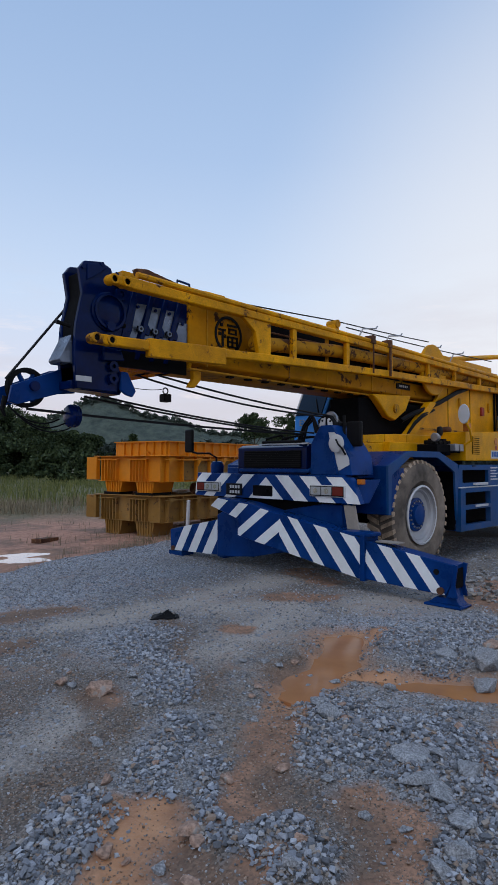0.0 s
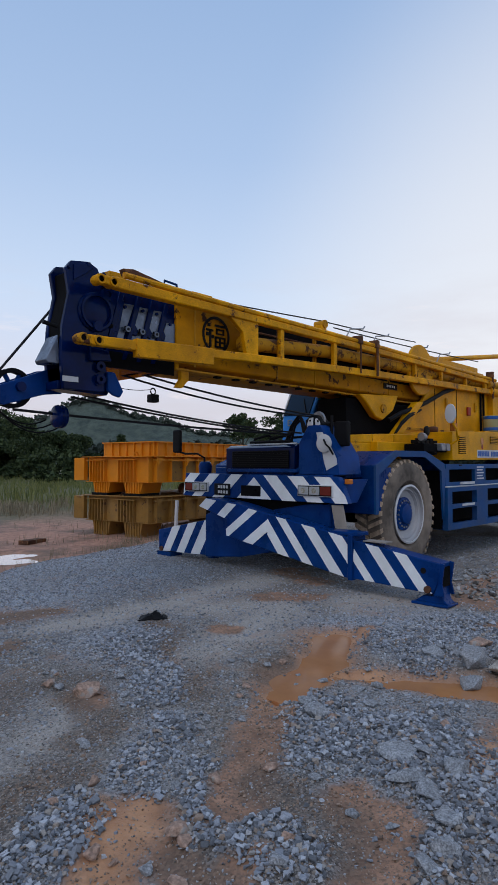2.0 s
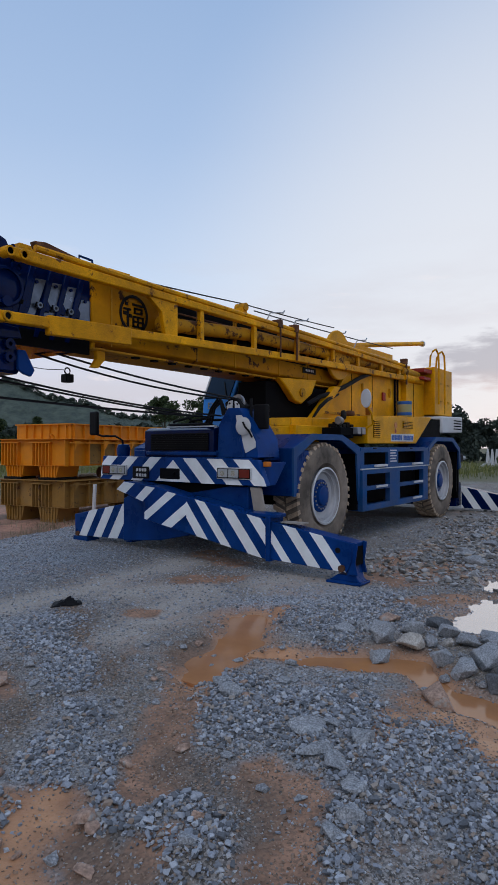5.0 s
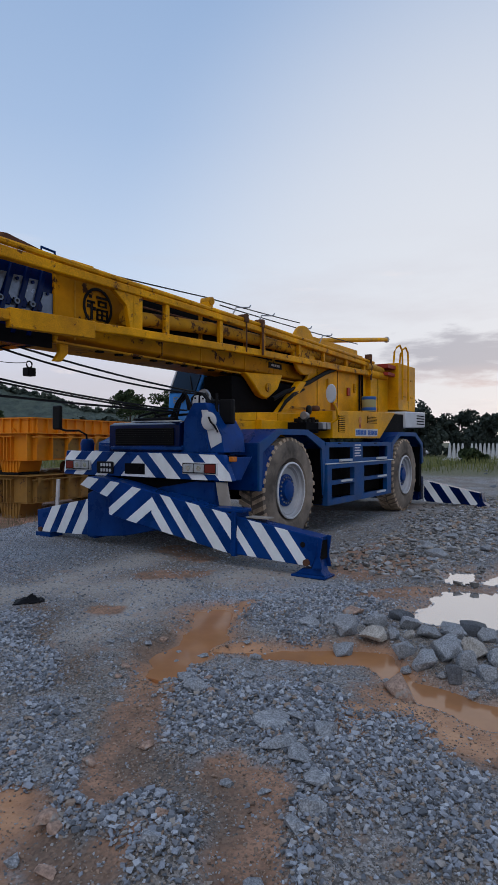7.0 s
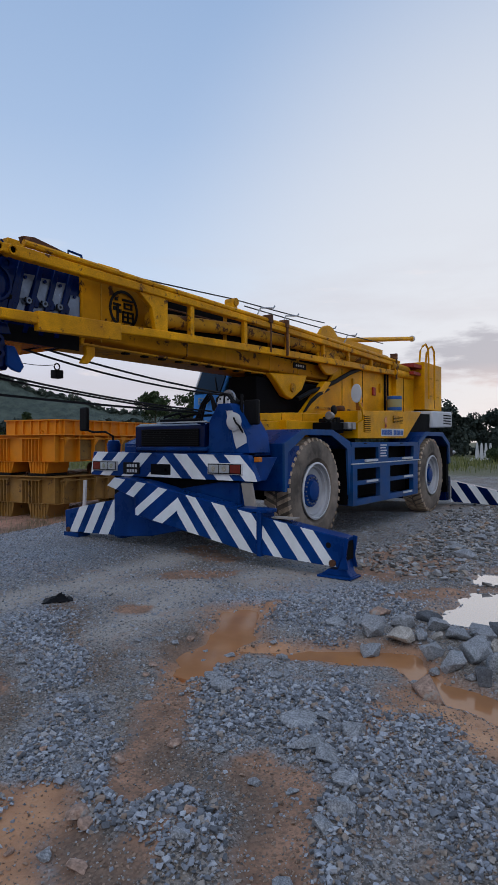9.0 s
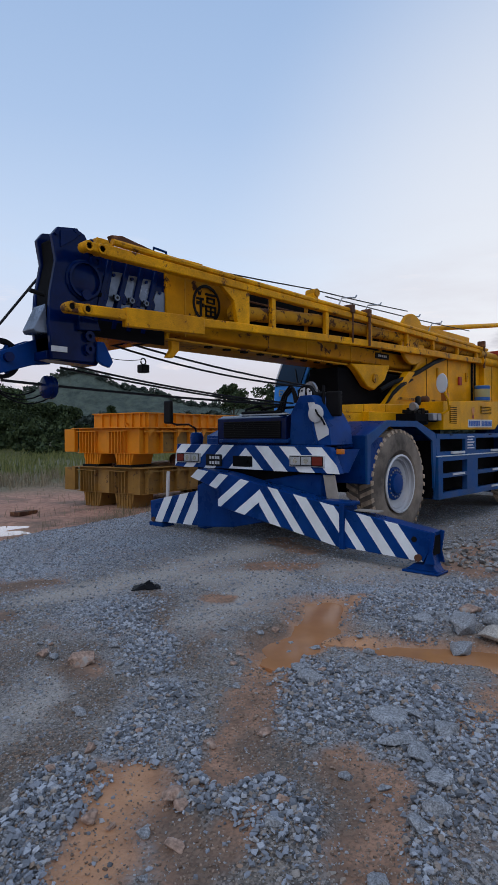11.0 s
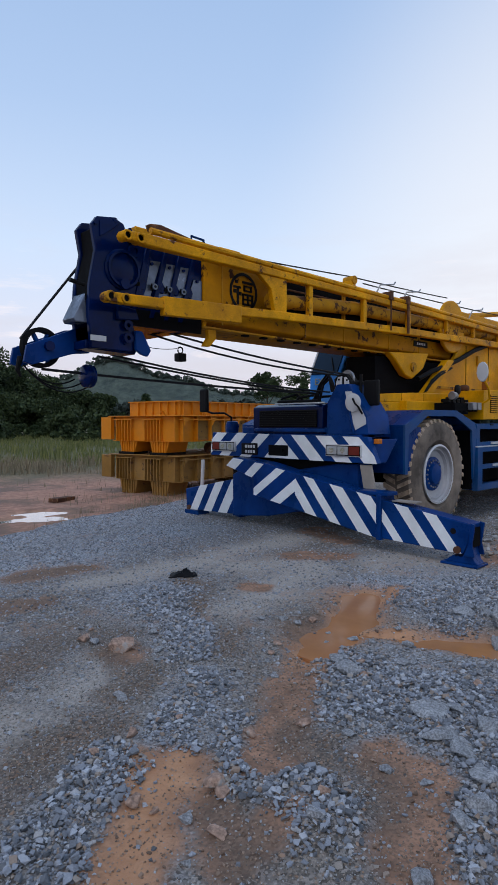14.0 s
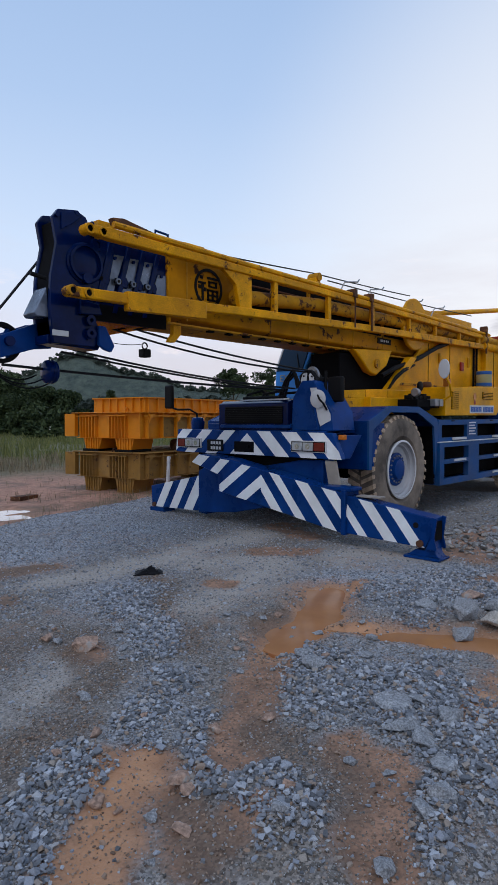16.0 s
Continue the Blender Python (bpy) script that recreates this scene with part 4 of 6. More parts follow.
for near in (True, False):
    y0, y1 = (0.0, 0.05) if near else (2.81, 2.86)
    ya, yb = (0.24, 0.60) if near else (2.26, 2.62)
    # box coloured near-black so the panel holes show painted shade
    flank = mbox("flank_box", (1.06, 3.92, ya, yb, 0.50, 1.38), M_UNDER, crane, "storage box between the wheels, near-black for shade behind its holes")
    up = holed("upper_panel", 1.06, 3.95, 1.075, 1.395, ((1.17, 2.08, 1.13, 1.32), (2.50, 3.72, 1.13, 1.33)), y0, y1, M_SIDEBLUE, flank)
    dn = holed("lower_panel", 1.05, 3.85, 0.43, 1.055, ((1.20, 2.08, 0.80, 0.99), (1.20, 2.08, 0.52, 0.74), (2.50, 3.62, 0.80, 1.0), (2.50, 3.62, 0.52, 0.74)), y0 - 0.03 if near else y0, y1 if near else y1 + 0.03, M_SIDEBLUE, flank)
    mbox("ledge", (1.03, 3.99, y0 - 0.035 if near else y0, y1 if near else y1 + 0.035, 1.057, 1.073), M_PALE, flank, "worn pale ledge edge")
    mbox("top_plate", (1.06, 3.95, y1 + 0.002 if near else ya, yb if near else y0 - 0.002, 1.381, 1.398), M_SIDEBLUE, flank)
    mbox("bottom_plate", (1.06, 3.85, y1 + 0.002 if near else ya, yb if near else y0 - 0.002, 0.435, 0.465), M_BLUE, flank)
    if near:
        for x, z in ((1.75, 1.092), (1.75, 0.765), (3.35, 1.092), (3.35, 0.765), (3.30, 0.485)):
            mbox("step_tread", (x - 0.22, x + 0.22, -0.045, 0.0 if z > 1 else -0.031, z, z + 0.035), M_PALE, flank, "worn pale step edge", 0.004)
        for k in range(5):
            mbox("notice_line", (2.16, 2.43 - 0.05 * (k % 2), -0.003, 0.001, 1.34 - 0.045 * k, 1.36 - 0.045 * k), M_PALE, flank, "line of small pale lettering", 0)
        for x in (1.55, 3.1):
            mbox("catch", (x - 0.05, x + 0.05, -0.012, 0.001, 1.372, 1.39), M_BLACK, flank, "", 0.003)
        mtube("fuel_pipe", ((2.62, 0.16, 0.60), (2.62, 0.16, 0.72), (2.72, 0.16, 0.72)), 0.03, M_STEEL, flank)


# wheels
def wheel(x, y, out):
    """out: -1 where the rim faces -y."""
    w = new("wheel")
    w.parent = crane
    w.location = (x, y, 0.735)
    R, hw = 0.735, 0.21
    s = out
    mlathe("tyre", [(0.33, s * -0.05), (0.335, s * -0.02), (0.36, s * 0.12), (0.45, s * 0.205), (0.56, s * 0.215), (0.66, s * 0.195), (0.705, s * 0.165), (0.716, 0), (0.705, s * -0.165), (0.56, s * -0.215), (0.36, s * -0.12), (0.33, s * -0.05)],
           (0, 0, 0), M_TYRE, w, "y", 56, "dusty black tyre sidewall")
    bm = B()
    n = 40
    rnd = random.Random(int(x * 10 + y))
    for side in (1, -1):
        for k in range(n):
            a = (k + (0.5 if side < 0 else 0)) * math.tau / n
            m = Matrix.Rotation(a + rnd.uniform(-0.015, 0.015), 4, "Y")
            e, g = rnd.uniform(-0.012, 0.004), rnd.uniform(0.85, 1.3)
            pts = []
            for r, h, wd in ((0.685, side * 0.195, 0.022), (0.733, side * 0.182, 0.027), (0.735, side * 0.02, 0.026), (0.690, side * 0.02, 0.028)):
                skew = -0.09 * (1 - abs(h) / 0.2)
                for t in (-wd, wd):
                    pts.append(bm.verts.new(m @ Vector((t * g + skew, h + side * e, r + e * 0.6))))
            a0, a1, b0, b1, c0, c1, d0, d1 = pts
            for f in ((a0, a1, b1, b0), (b0, b1, c1, c0), (c0, c1, d1, d0), (a0, b0, c0, d0), (a1, d1, c1, b1), (d0, d1, a1, a0)):
                bm.faces.new(f)
    part("tread", bm, M_TREAD, w, "mud-caked deep tread lugs")
    rim = mlathe("rim", [(0.0001, s * -0.02), (0.36, s * -0.02), (0.365, s * 0.20), (0.375, s * 0.175), (0.345, s * 0.15), (0.325, s * 0.155), (0.31, s * 0.115), (0.25, s * 0.10), (0.0001, s * 0.09)], (0, 0, 0), M_RIM, w, "y", 48, "grey steel rim")
    mlathe("lock_ring", [(0.392, s * 0.19), (0.395, s * 0.206), (0.372, s * 0.214), (0.365, s * 0.205), (0.392, s * 0.19)], (0, 0, 0), M_PALE, w, "y", 48, "pale lock ring")
    hub = mlathe("hub", [(0.225, s * 0.08), (0.225, s * 0.118), (0.205, s * 0.125), (0.14, s * 0.13), (0.13, s * 0.165), (0.10, s * 0.172), (0.0001, s * 0.172)], (0, 0, 0), M_BLUE, w, "y", 32, "blue planetary hub")
    for k in range(18):
        a = k * math.tau / 18
        mlathe("hub_bolt", [(0.013, s * 0.11), (0.013, s * 0.142), (0.0001, s * 0.142)], (0.18 * math.cos(a), 0, 0.18 * math.sin(a)), M_STEEL, hub, "y", 6)
    return w


wheel(0.0, 0.215, -1)
wheel(4.815, 0.215, -1)
wheel(0.0, 2.645, 1)
wheel(4.815, 2.645, 1)

# bumper with stripes and lamps
BX = -1.53
bumper_outline = ((2.84, 0.95), (2.79, 1.28), (0.09, 1.25), (-0.04, 0.945))
bumper = mprism("bumper", bumper_outline, "x", BX, BX + 0.09, M_BLUE, crane, "blue bumper with white slanted stripes")
for a, b in ((2.50, 2.71), (2.09, 2.29), (1.65, 1.86), (2.90, 3.1)):
    band(bumper, bumper_outline, BX, a, b, 1.26, -1.16)
mprism("stripe", ((1.74, 0.955), (1.13, 0.952), (1.43, 1.235)), "x", BX - 0.004, BX + 0.001, M_WHITE, bumper, "white painted chevron", 0)
for a, b in ((1.03, 1.25), (0.61, 0.85), (0.21, 0.44)):
    band(bumper, bumper_outline, BX, a, b, 1.25, 1.0)
mprism("bumper_return", ((-1.44, 0.94), (-1.44, 1.22), (-0.95, 1.22), (-1.2, 0.94)), "y", 0.05, 0.09, M_BLUE, crane)
mprism("bumper_return", ((-1.44, 0.94), (-1.44, 1.22), (-0.95, 1.22), (-1.2, 0.94)), "y", 2.77, 2.81, M_BLUE, crane)


def headlamp(y0, y1, flip):
    h = mbox("headlight", (BX - 0.03, BX + 0.01, y0, y1, 1.015, 1.155), M_PALE, bumper, "pale metal lamp surround")
    w = (y1 - y0)
    for k in range(3):
        a = y0 + 0.02 + (w - 0.03) * k / 3
        b = a + (w - 0.03) / 3 - 0.012
        red = k == (0 if flip else 2)
        mbox("lens" if not red else "indicator", (BX - 0.040, BX - 0.029, a, b, 1.035, 1.135), M_REDLENS if red else M_LAMP, h, "red indicator lens" if red else "clear lamp glass", 0.006)
    mbox("lamp_backing", (BX - 0.033, BX - 0.0295, y0 + 0.01, y1 - 0.01, 1.025, 1.145), M_BLACK, h, "", 0)
    for k in range(3):
        if k != (0 if flip else 2):
            a = y0 + 0.02 + (w - 0.03) * (k + 0.5) / 3 - 0.006
            mlathe("bulb_dish", [(0.034, -0.043), (0.020, -0.0405), (0.0001, -0.0402)], (BX, a, 1.085), M_MIRROR, h, "x", 16)


headlamp(0.16, 0.68, True)
headlamp(2.29, 2.78, False)
plate = mbox("number_plate", (BX - 0.02, BX - 0.005, 1.86, 2.17, 0.98, 1.14), M_BLACK, bumper, "black number plate with pale bars")
for z in (1.075, 1.005):
    for k in range(4):
        mbox("plate_bar", (BX - 0.023, BX - 0.019, 1.90 + 0.052 * k, 1.935 + 0.052 * k, z, z + 0.04), M_PALE, plate, "pale bar", 0)
# slab on the bumper face; the recess's inner shade is its colour
tow = mbox("tow_box", (BX - 0.012, BX + 0.02, 1.31, 1.66, 0.985, 1.125), M_UNDER, bumper, "black slab painted as the shade in the towing recess")
mlathe("tow_pin", [(0.02, -0.03), (0.02, 0.0)], (BX - 0.01, 1.40, 1.06), M_UNDER, tow, "x", 12)
mbox("side_marker", (BX + 0.06, BX + 0.14, -0.02, 0.05, 1.17, 1.23), M_AMBER, crane, "amber side marker lamp")

# front deck gear
housing = mprism("winch_housing", ((-1.49, 1.275), (-1.49, 1.62), (-1.40, 1.66), (-0.92, 1.66), (-0.92, 1.275)), "y", 0.78, 1.99, M_NAVY, crane, "dark blue winch housing on the front deck")
mbox("grille", (-1.506, -1.488, 0.86, 1.86, 1.36, 1.58), M_UNDER, housing, "dark grating in the housing front")
for k in range(9):
    mbox("grille_bar", (-1.512, -1.505, 0.86, 1.86, 1.375 + 0.024 * k, 1.385 + 0.024 * k), M_BLACK, housing, "", 0)
mbox("housing_sill", (-1.53, -1.46, 0.72, 1.93, 1.30, 1.345), M_BLUE, housing)
for z, y0, y1 in ((1.665, 0.9, 1.75), (1.70, 1.0, 1.7)):
    mtube("deck_rod", ((-1.30, y0, z), (-1.30, y1, z)), 0.02, M_PALE if z < 1.68 else M_BLACK, housing)
for k in range(3):
    mtube("hose", [(-1.2 + 0.06 * k, 0.75 + 0.3 * k, 1.66), (-1.15, 0.9 + 0.3 * k, 1.76 + 0.02 * k), (-1.22, 1.1 + 0.3 * k, 1.75), (-1.2, 1.25 + 0.25 * k, 1.66)], 0.017, M_BLACK, housing)
pedestal = mprism("pedestal", ((0.12, 1.275), (0.15, 1.50), (0.31, 1.74), (0.40, 1.88), (0.58, 1.88), (0.72, 1.67), (0.74, 1.275)), "x", -1.47, -1.0, M_BLUE, crane, "tapered blue pedestal on the deck")
mprism("pedestal_rib", ((0.30, 1.28), (0.40, 1.70), (0.43, 1.70), (0.34, 1.28)), "x", -1.49, -1.468, M_BLUE, pedestal)
mprism("pedestal_plate", ((0.30, 1.33), (0.15, 1.40), (0.155, 1.47), (0.24, 1.62), (0.36, 1.79), (0.45, 1.79), (0.41, 1.62)), "x", -1.476, -1.469, M_PALE, pedestal, "scuffed pale plate", 0)
mlathe("pedestal_cap", [(0.13, 0.0), (0.13, 0.03), (0.10, 0.05), (0.0001, 0.05)], (-1.24, 0.49, 1.88), M_BLACK, pedestal, "z", 20)
hook = mprism("hook_block", ((0.40, 1.81), (0.41, 1.92), (0.47, 2.0), (0.56, 2.02), (0.66, 1.95), (0.64, 1.81)), "x", -1.42, -1.26, M_BLACK, crane, "hook block tied down on the pedestal")
mprism("cheek_plate", ((0.42, 1.82), (0.43, 1.92), (0.475, 1.97), (0.50, 1.96), (0.49, 1.82)), "x", -1.436, -1.419, M_PALE, hook, "scuffed white cheek plate", 0.004)
mprism("cheek_plate", ((0.54, 1.82), (0.53, 1.98), (0.59, 1.97), (0.62, 1.90), (0.61, 1.82)), "x", -1.436, -1.419, M_PALE, hook, "scuffed white cheek plate", 0.004)
for y, z in ((0.45, 1.93), (0.46, 1.85), (0.57, 1.94), (0.585, 1.85)):
    mlathe("cheek_bolt", [(0.012, -0.445), (0.012, -0.43)], (-1.0, y, z), M_BLACK, hook, "x", 8)
for k in range(3):
    mtube("hose", [(-1.38, 0.66 + 0.03 * k, 1.80), (-1.36, 0.76 + 0.02 * k, 1.98 + 0.03 * k), (-1.3, 0.92 + 0.03 * k, 1.90), (-1.28, 1.0 + 0.05 * k, 1.68)], 0.016, M_BLACK, hook)
mlathe("hook_sheave", [(0.10, -0.02), (0.11, 0), (0.10, 0.02)], (-1.34, 0.515, 1.95), M_STEEL, hook, "x", 24)
mlathe("convex_mirror", [(0.0001, -0.018), (0.06, -0.014), (0.10, -0.006), (0.11, 0.0), (0.108, 0.012), (0.0001, 0.012)], (-1.50, 0.32, 1.655), M_PALE, crane, "x", 28, "round white-rimmed convex mirror")
mtube("mirror_arm", ((-1.53, 0.30, 1.70), (-1.54, 0.26, 1.64), (-1.53, 0.22, 1.60), (-1.48, 0.20, 1.52)), 0.012, M_BLACK, crane)
post = mtube("mirror_post", ((-1.30, 0.345, 1.23), (-1.30, 0.345, 2.0)), 0.02, M_BLACK, crane)
mbox("mirror_head", (-1.29, -1.22, 0.12, 0.325, 1.62, 1.925), M_BLACK, post, "black rear-view mirror housing", 0.02)
mbox("mirror_base", (-1.36, -1.22, 0.20, 0.36, 1.23, 1.36), M_BLUE, post, "blue mirror foot")
post = mtube("mirror_post", ((-1.30, 2.62, 1.27), (-1.32, 2.62, 1.50), (-1.40, 2.68, 1.56), (-1.48, 2.86, 1.56), (-1.52, 2.99, 1.60), (-1.52, 3.0, 1.70)), 0.016, M_BLACK, crane)
mbox("mirror_head", (-1.55, -1.49, 2.91, 3.08, 1.575, 1.92), M_BLACK, post, "black rear-view mirror housing", 0.025)
mlathe("mirror_base", [(0.09, 0), (0.10, 0.10), (0.08, 0.16), (0.05, 0.17)], (-1.30, 2.62, 1.275), M_BLUE, post, "z", 16)
mprism("mud_flap", ((0.06, 0.925), (0.22, 0.925), (0.15, 0.56), (-0.01, 0.58)), "x", -1.50, -1.47, M_DIRTY, crane, "mud-crusted plate under the bumper")

# front outriggers: two crossing beams
OX = -1.75
beam = [(2.13, 0.945), (1.88, 0.935), (1.56, 0.90), (1.17, 0.825), (0.33, 0.685), (-0.22, 0.59), (-0.19, 0.145), (0.17, 0.20), (0.67, 0.29), (1.31, 0.385), (1.73, 0.465), (1.73, 0.68), (2.27, 0.83)]
out_a = mprism("outrigger_beam", beam, "x", OX, OX + 0.26, M_BLUE, crane, "blue outrigger beam with white chevrons", 0.012)
main_a = [(1.725, 0.47), (1.725, 0.91), (-0.215, 0.588), (-0.185, 0.15)]
tongue_a = [(2.26, 0.832), (2.125, 0.942), (1.45, 0.872), (1.45, 0.61)]
band(out_a, tongue_a, OX, 1.90, 2.13, 0.93, -1.3)
band(out_a, tongue_a, OX, 1.53, 1.71, 0.89, -1.2)
band(out_a, main_a, OX, 1.17, 1.35, 0.82, -1.43)
band(out_a, main_a, OX, 0.78, 0.99, 0.73, -1.4, (1.0, 3.0))
band(out_a, main_a, OX, 0.865, 1.02, 0.56, 0.78, (-1.0, 1.0))
for a, b, z in ((0.71, 0.845, 0.74), (0.28, 0.445, 0.67), (-0.11, 0.055, 0.6)):
    band(out_a, main_a, OX, a, b, z, 0.8)
mbox("beam_collar", (OX - 0.012, OX + 0.272, -0.24, -0.18, 0.13, 0.625), M_BLUE, out_a)
mbox("beam_lug", (OX + 0.02, OX + 0.24, -0.30, 0.10, 0.612, 0.655), M_BLUE, out_a)
ext = [(-0.24, 0.57), (-1.255, 0.422), (-1.225, 0.22), (-1.17, 0.112), (-0.20, 0.15)]
ext_a = mprism("outrigger_extension", ext, "x", OX + 0.02, OX + 0.24, M_BLUE, crane, "blue striped outrigger extension", 0.01)
face_a = [(-0.26, 0.565), (-1.245, 0.42), (-1.165, 0.118), (-0.21, 0.155)]
for a, b, z in ((-0.245, -0.13, 0.48), (-0.56, -0.41, 0.52), (-0.90, -0.76, 0.455)):
    band(ext_a, face_a, OX + 0.02, a, b, z, 0.78)
mlathe("pin", [(0.036, -0.03), (0.036, 0.0)], (OX + 0.02, -1.12, 0.155), M_RUST, ext_a, "x", 14, "rusty pivot pin")
mlathe("pin_hole", [(0.030, -0.006), (0.030, 0.0)], (OX + 0.02, -1.07, 0.335), M_BLACK, ext_a, "x", 14)
mbox("top_strip", (OX + 0.06, OX + 0.20, -0.62, -0.34, 0.56, 0.574), M_DIRTY, ext_a, "mud left on the beam top", 0)
foot = mprism("outrigger_foot", ((-0.96, 0.02), (-1.31, 0.02), (-1.27, 0.06), (-1.235, 0.19), (-1.19, 0.19), (-1.15, 0.085), (-1.05, 0.085)), "x", OX + 0.05, OX + 0.22, M_BLUE, crane, "blue outrigger float resting on gravel")
mbox("foot_plate", (OX + 0.0, OX + 0.25, -1.33, -0.94, -0.005, 0.022), M_BLUE, foot)
# no hollow here: a flat dark plate paints its inner shade
mbox("beam_end", (OX + 0.05, OX + 0.21, -1.262, -1.245, 0.19, 0.38), M_UNDER, ext_a, "dark plate painted as the shade in the open beam end", 0)
for ya in (OX + 0.012, OX + 0.222):
    mprism("end_lip", ((-1.25, 0.43), (-1.295, 0.42), (-1.265, 0.22), (-1.295, 0.10), (-1.18, 0.10), (-1.225, 0.22)), "x", ya, ya + 0.026, M_BLUE, ext_a, "", 0.004)

ox2 = OX + 0.33
beam2 = [(0.3, 0.92), (0.6, 0.915), (2.34, 0.62), (2.34, 0.10), (1.2, 0.26), (0.3, 0.60)]
out_b = mprism("outrigger_beam", beam2, "x", ox2, ox2 + 0.24, M_BLUE, crane, "blue outrigger beam crossing behind", 0.012)
mbox("beam_collar", (ox2 - 0.02, ox2 + 0.26, 2.30, 2.42, 0.07, 0.68), M_BLUE, out_b)
mprism("beam_cheek", ((2.42, 0.09), (2.42, 0.68), (2.28, 0.75), (1.90, 0.71), (1.40, 0.50), (1.20, 0.27), (1.70, 0.16)), "x", ox2 - 0.06, ox2 - 0.022, M_BLUE, out_b)
ext2 = [(2.30, 0.64), (3.59, 0.385), (3.575, 0.065), (2.30, 0.10)]
ext_b = mprism("outrigger_extension", ext2, "x", ox2 + 0.02, ox2 + 0.22, M_BLUE, crane, "blue striped outrigger extension", 0.01)
for a, b in ((3.29, 3.46), (2.97, 3.14), (2.63, 2.82)):
    band(ext_b, ext2, ox2 + 0.02, a, b, 0.1, -0.6)
mlathe("pin", [(0.035, -0.03), (0.035, 0.0)], (ox2 + 0.02, 3.50, 0.10), M_RUST, ext_b, "x", 14, "rusty pivot pin")
mbox("outrigger_foot", (ox2 + 0.0, ox2 + 0.24, 3.28, 3.60, -0.05, 0.06), M_BLUE, crane, "blue outrigger float pressed into gravel")
mbox("outrigger_box", (-1.40, -1.05, 0.35, 2.5, 0.60, 0.94), M_UNDER, crane, "dark cross member behind the outriggers")
mlathe("jack_cylinder", [(0.07, 0.45), (0.07, 0.95), (0.05, 0.95)], (-1.30, 0.30, 0), M_BLUE, crane, "z", 18)

# rear outrigger
rx = 6.35
mbox("rear_outrigger_box", (6.15, 6.5, 0.16, 2.7, 0.10, 0.62), M_NAVY, crane, "dark blue rear outrigger housing")
rear = [(0.10, 0.53), (-1.10, 0.30), (-1.10, 0.03), (0.10, 0.06)]
ext_r = mprism("outrigger_extension", rear, "x", rx, rx + 0.22, M_NAVY, crane, "striped rear outrigger extension", 0.01)
for y0 in (-0.35, -0.72, -1.09, -1.46, 0.02):
    quad = clipped([(y0 - 0.02, 0.0), (y0 + 0.15, 0.0), (y0 + 0.85, 1.0), (y0 + 0.68, 1.0)], rear)
    if quad:
        mprism("stripe", quad, "x", rx - 0.004, rx + 0.001, M_WHITE, ext_r, "white painted stripe", 0)
mprism("outrigger_foot", ((-0.98, -0.01), (-1.32, -0.01), (-1.18, 0.10), (-1.14, 0.30), (-1.10, 0.10)), "x", rx - 0.02, rx + 0.26, M_NAVY, crane, "dark outrigger float on rubble")
mbox("rear_mud_guard", (6.02, 6.10, 0.08, 0.6, 0.30, 1.1), M_UNDER, crane, "dark rear mud guard")
mbox("tail_lamp_box", (6.0, 6.22, 0.02, 0.28, 1.08, 1.26), M_BLACK, crane, "black tail lamp box")
mlathe("tail_lamp", [(0.05, -0.06), (0.03, -0.10), (0.0001, -0.10)], (6.12, 0.04, 1.17), M_LAMP, crane, "y", 14)

# superstructure
mlathe("turntable", [(0.80, 1.36), (0.80, 1.50)], (2.35, C, 0), M_UNDER, crane, "z", 40)
mbox("turntable_base", (0.0, 4.0, 0.50, 2.36, 1.48, 1.72), M_YELLOW, crane, "yellow revolving frame")
mbox("revolving_frame_nose", (-0.52, 0.2, 0.60, 2.0, 1.48, 1.70), M_YELLOW, crane, "yellow nose of the revolving frame")
mprism("frame_wall", ((-0.50, 1.70), (-0.50, 1.80), (0.3, 1.84), (1.45, 1.86), (1.45, 1.70)), "y", 0.60, 0.66, M_YELLOW, crane, "low yellow wall of the revolving frame")
for x in (0.02, 0.62):
    mbox("wall_seam", (x, x + 0.012, 0.594, 0.601, 1.50, 1.83), M_RUSTY_YELLOW, crane, "", 0)
side_box = mprism("side_box", ((1.50, 1.46), (3.60, 1.47), (4.45, 1.99), (1.50, 1.90)), "y", 0.10, 0.64, M_YELLOW, crane, "yellow side box with louvres and blue lettering")
sign = mprism("lettering_panel", ((2.42, 1.50), (3.44, 1.505), (3.46, 1.64), (2.42, 1.63)), "y", 0.094, 0.101, M_PALE, side_box, "pale panel with blue lettering bars", 0)
for k in range(15):
    if k != 7:
        x = 2.45 + k * 0.066
        mbox("letter_bar", (x, x + 0.048, 0.090, 0.095, 1.525, 1.61), M_TEXTBLUE, sign, "blue bar", 0)
for x0, x1, z0, z1, n in ((1.72, 1.98, 1.56, 1.84, 9), (2.95, 3.42, 1.74, 1.87, 5)):
    lou = mbox("louvre", (x0, x1, 0.093, 0.102, z0, z1), M_UNDER, side_box, "dark louvred vent", 0)
    for k in range(n):
        z = z0 + (z1 - z0) * (k + 0.35) / n
        mprism("slat", ((x0 + 0.01, z), (x1 - 0.01, z), (x1 - 0.01, z + (z1 - z0) / n * 0.55), (x0 + 0.01, z + (z1 - z0) / n * 0.55)), "y", 0.083, 0.093, M_YELLOW, lou, "", 0)
mlathe("badge", [(0.06, -0.004), (0.055, 0.0)], (2.62, 0.098, 1.78), M_AMBER, side_box, "y", 20)
mlathe("badge", [(0.04, -0.004), (0.035, 0.0)], (2.62, 0.098, 1.68), M_RED, side_box, "y", 20)
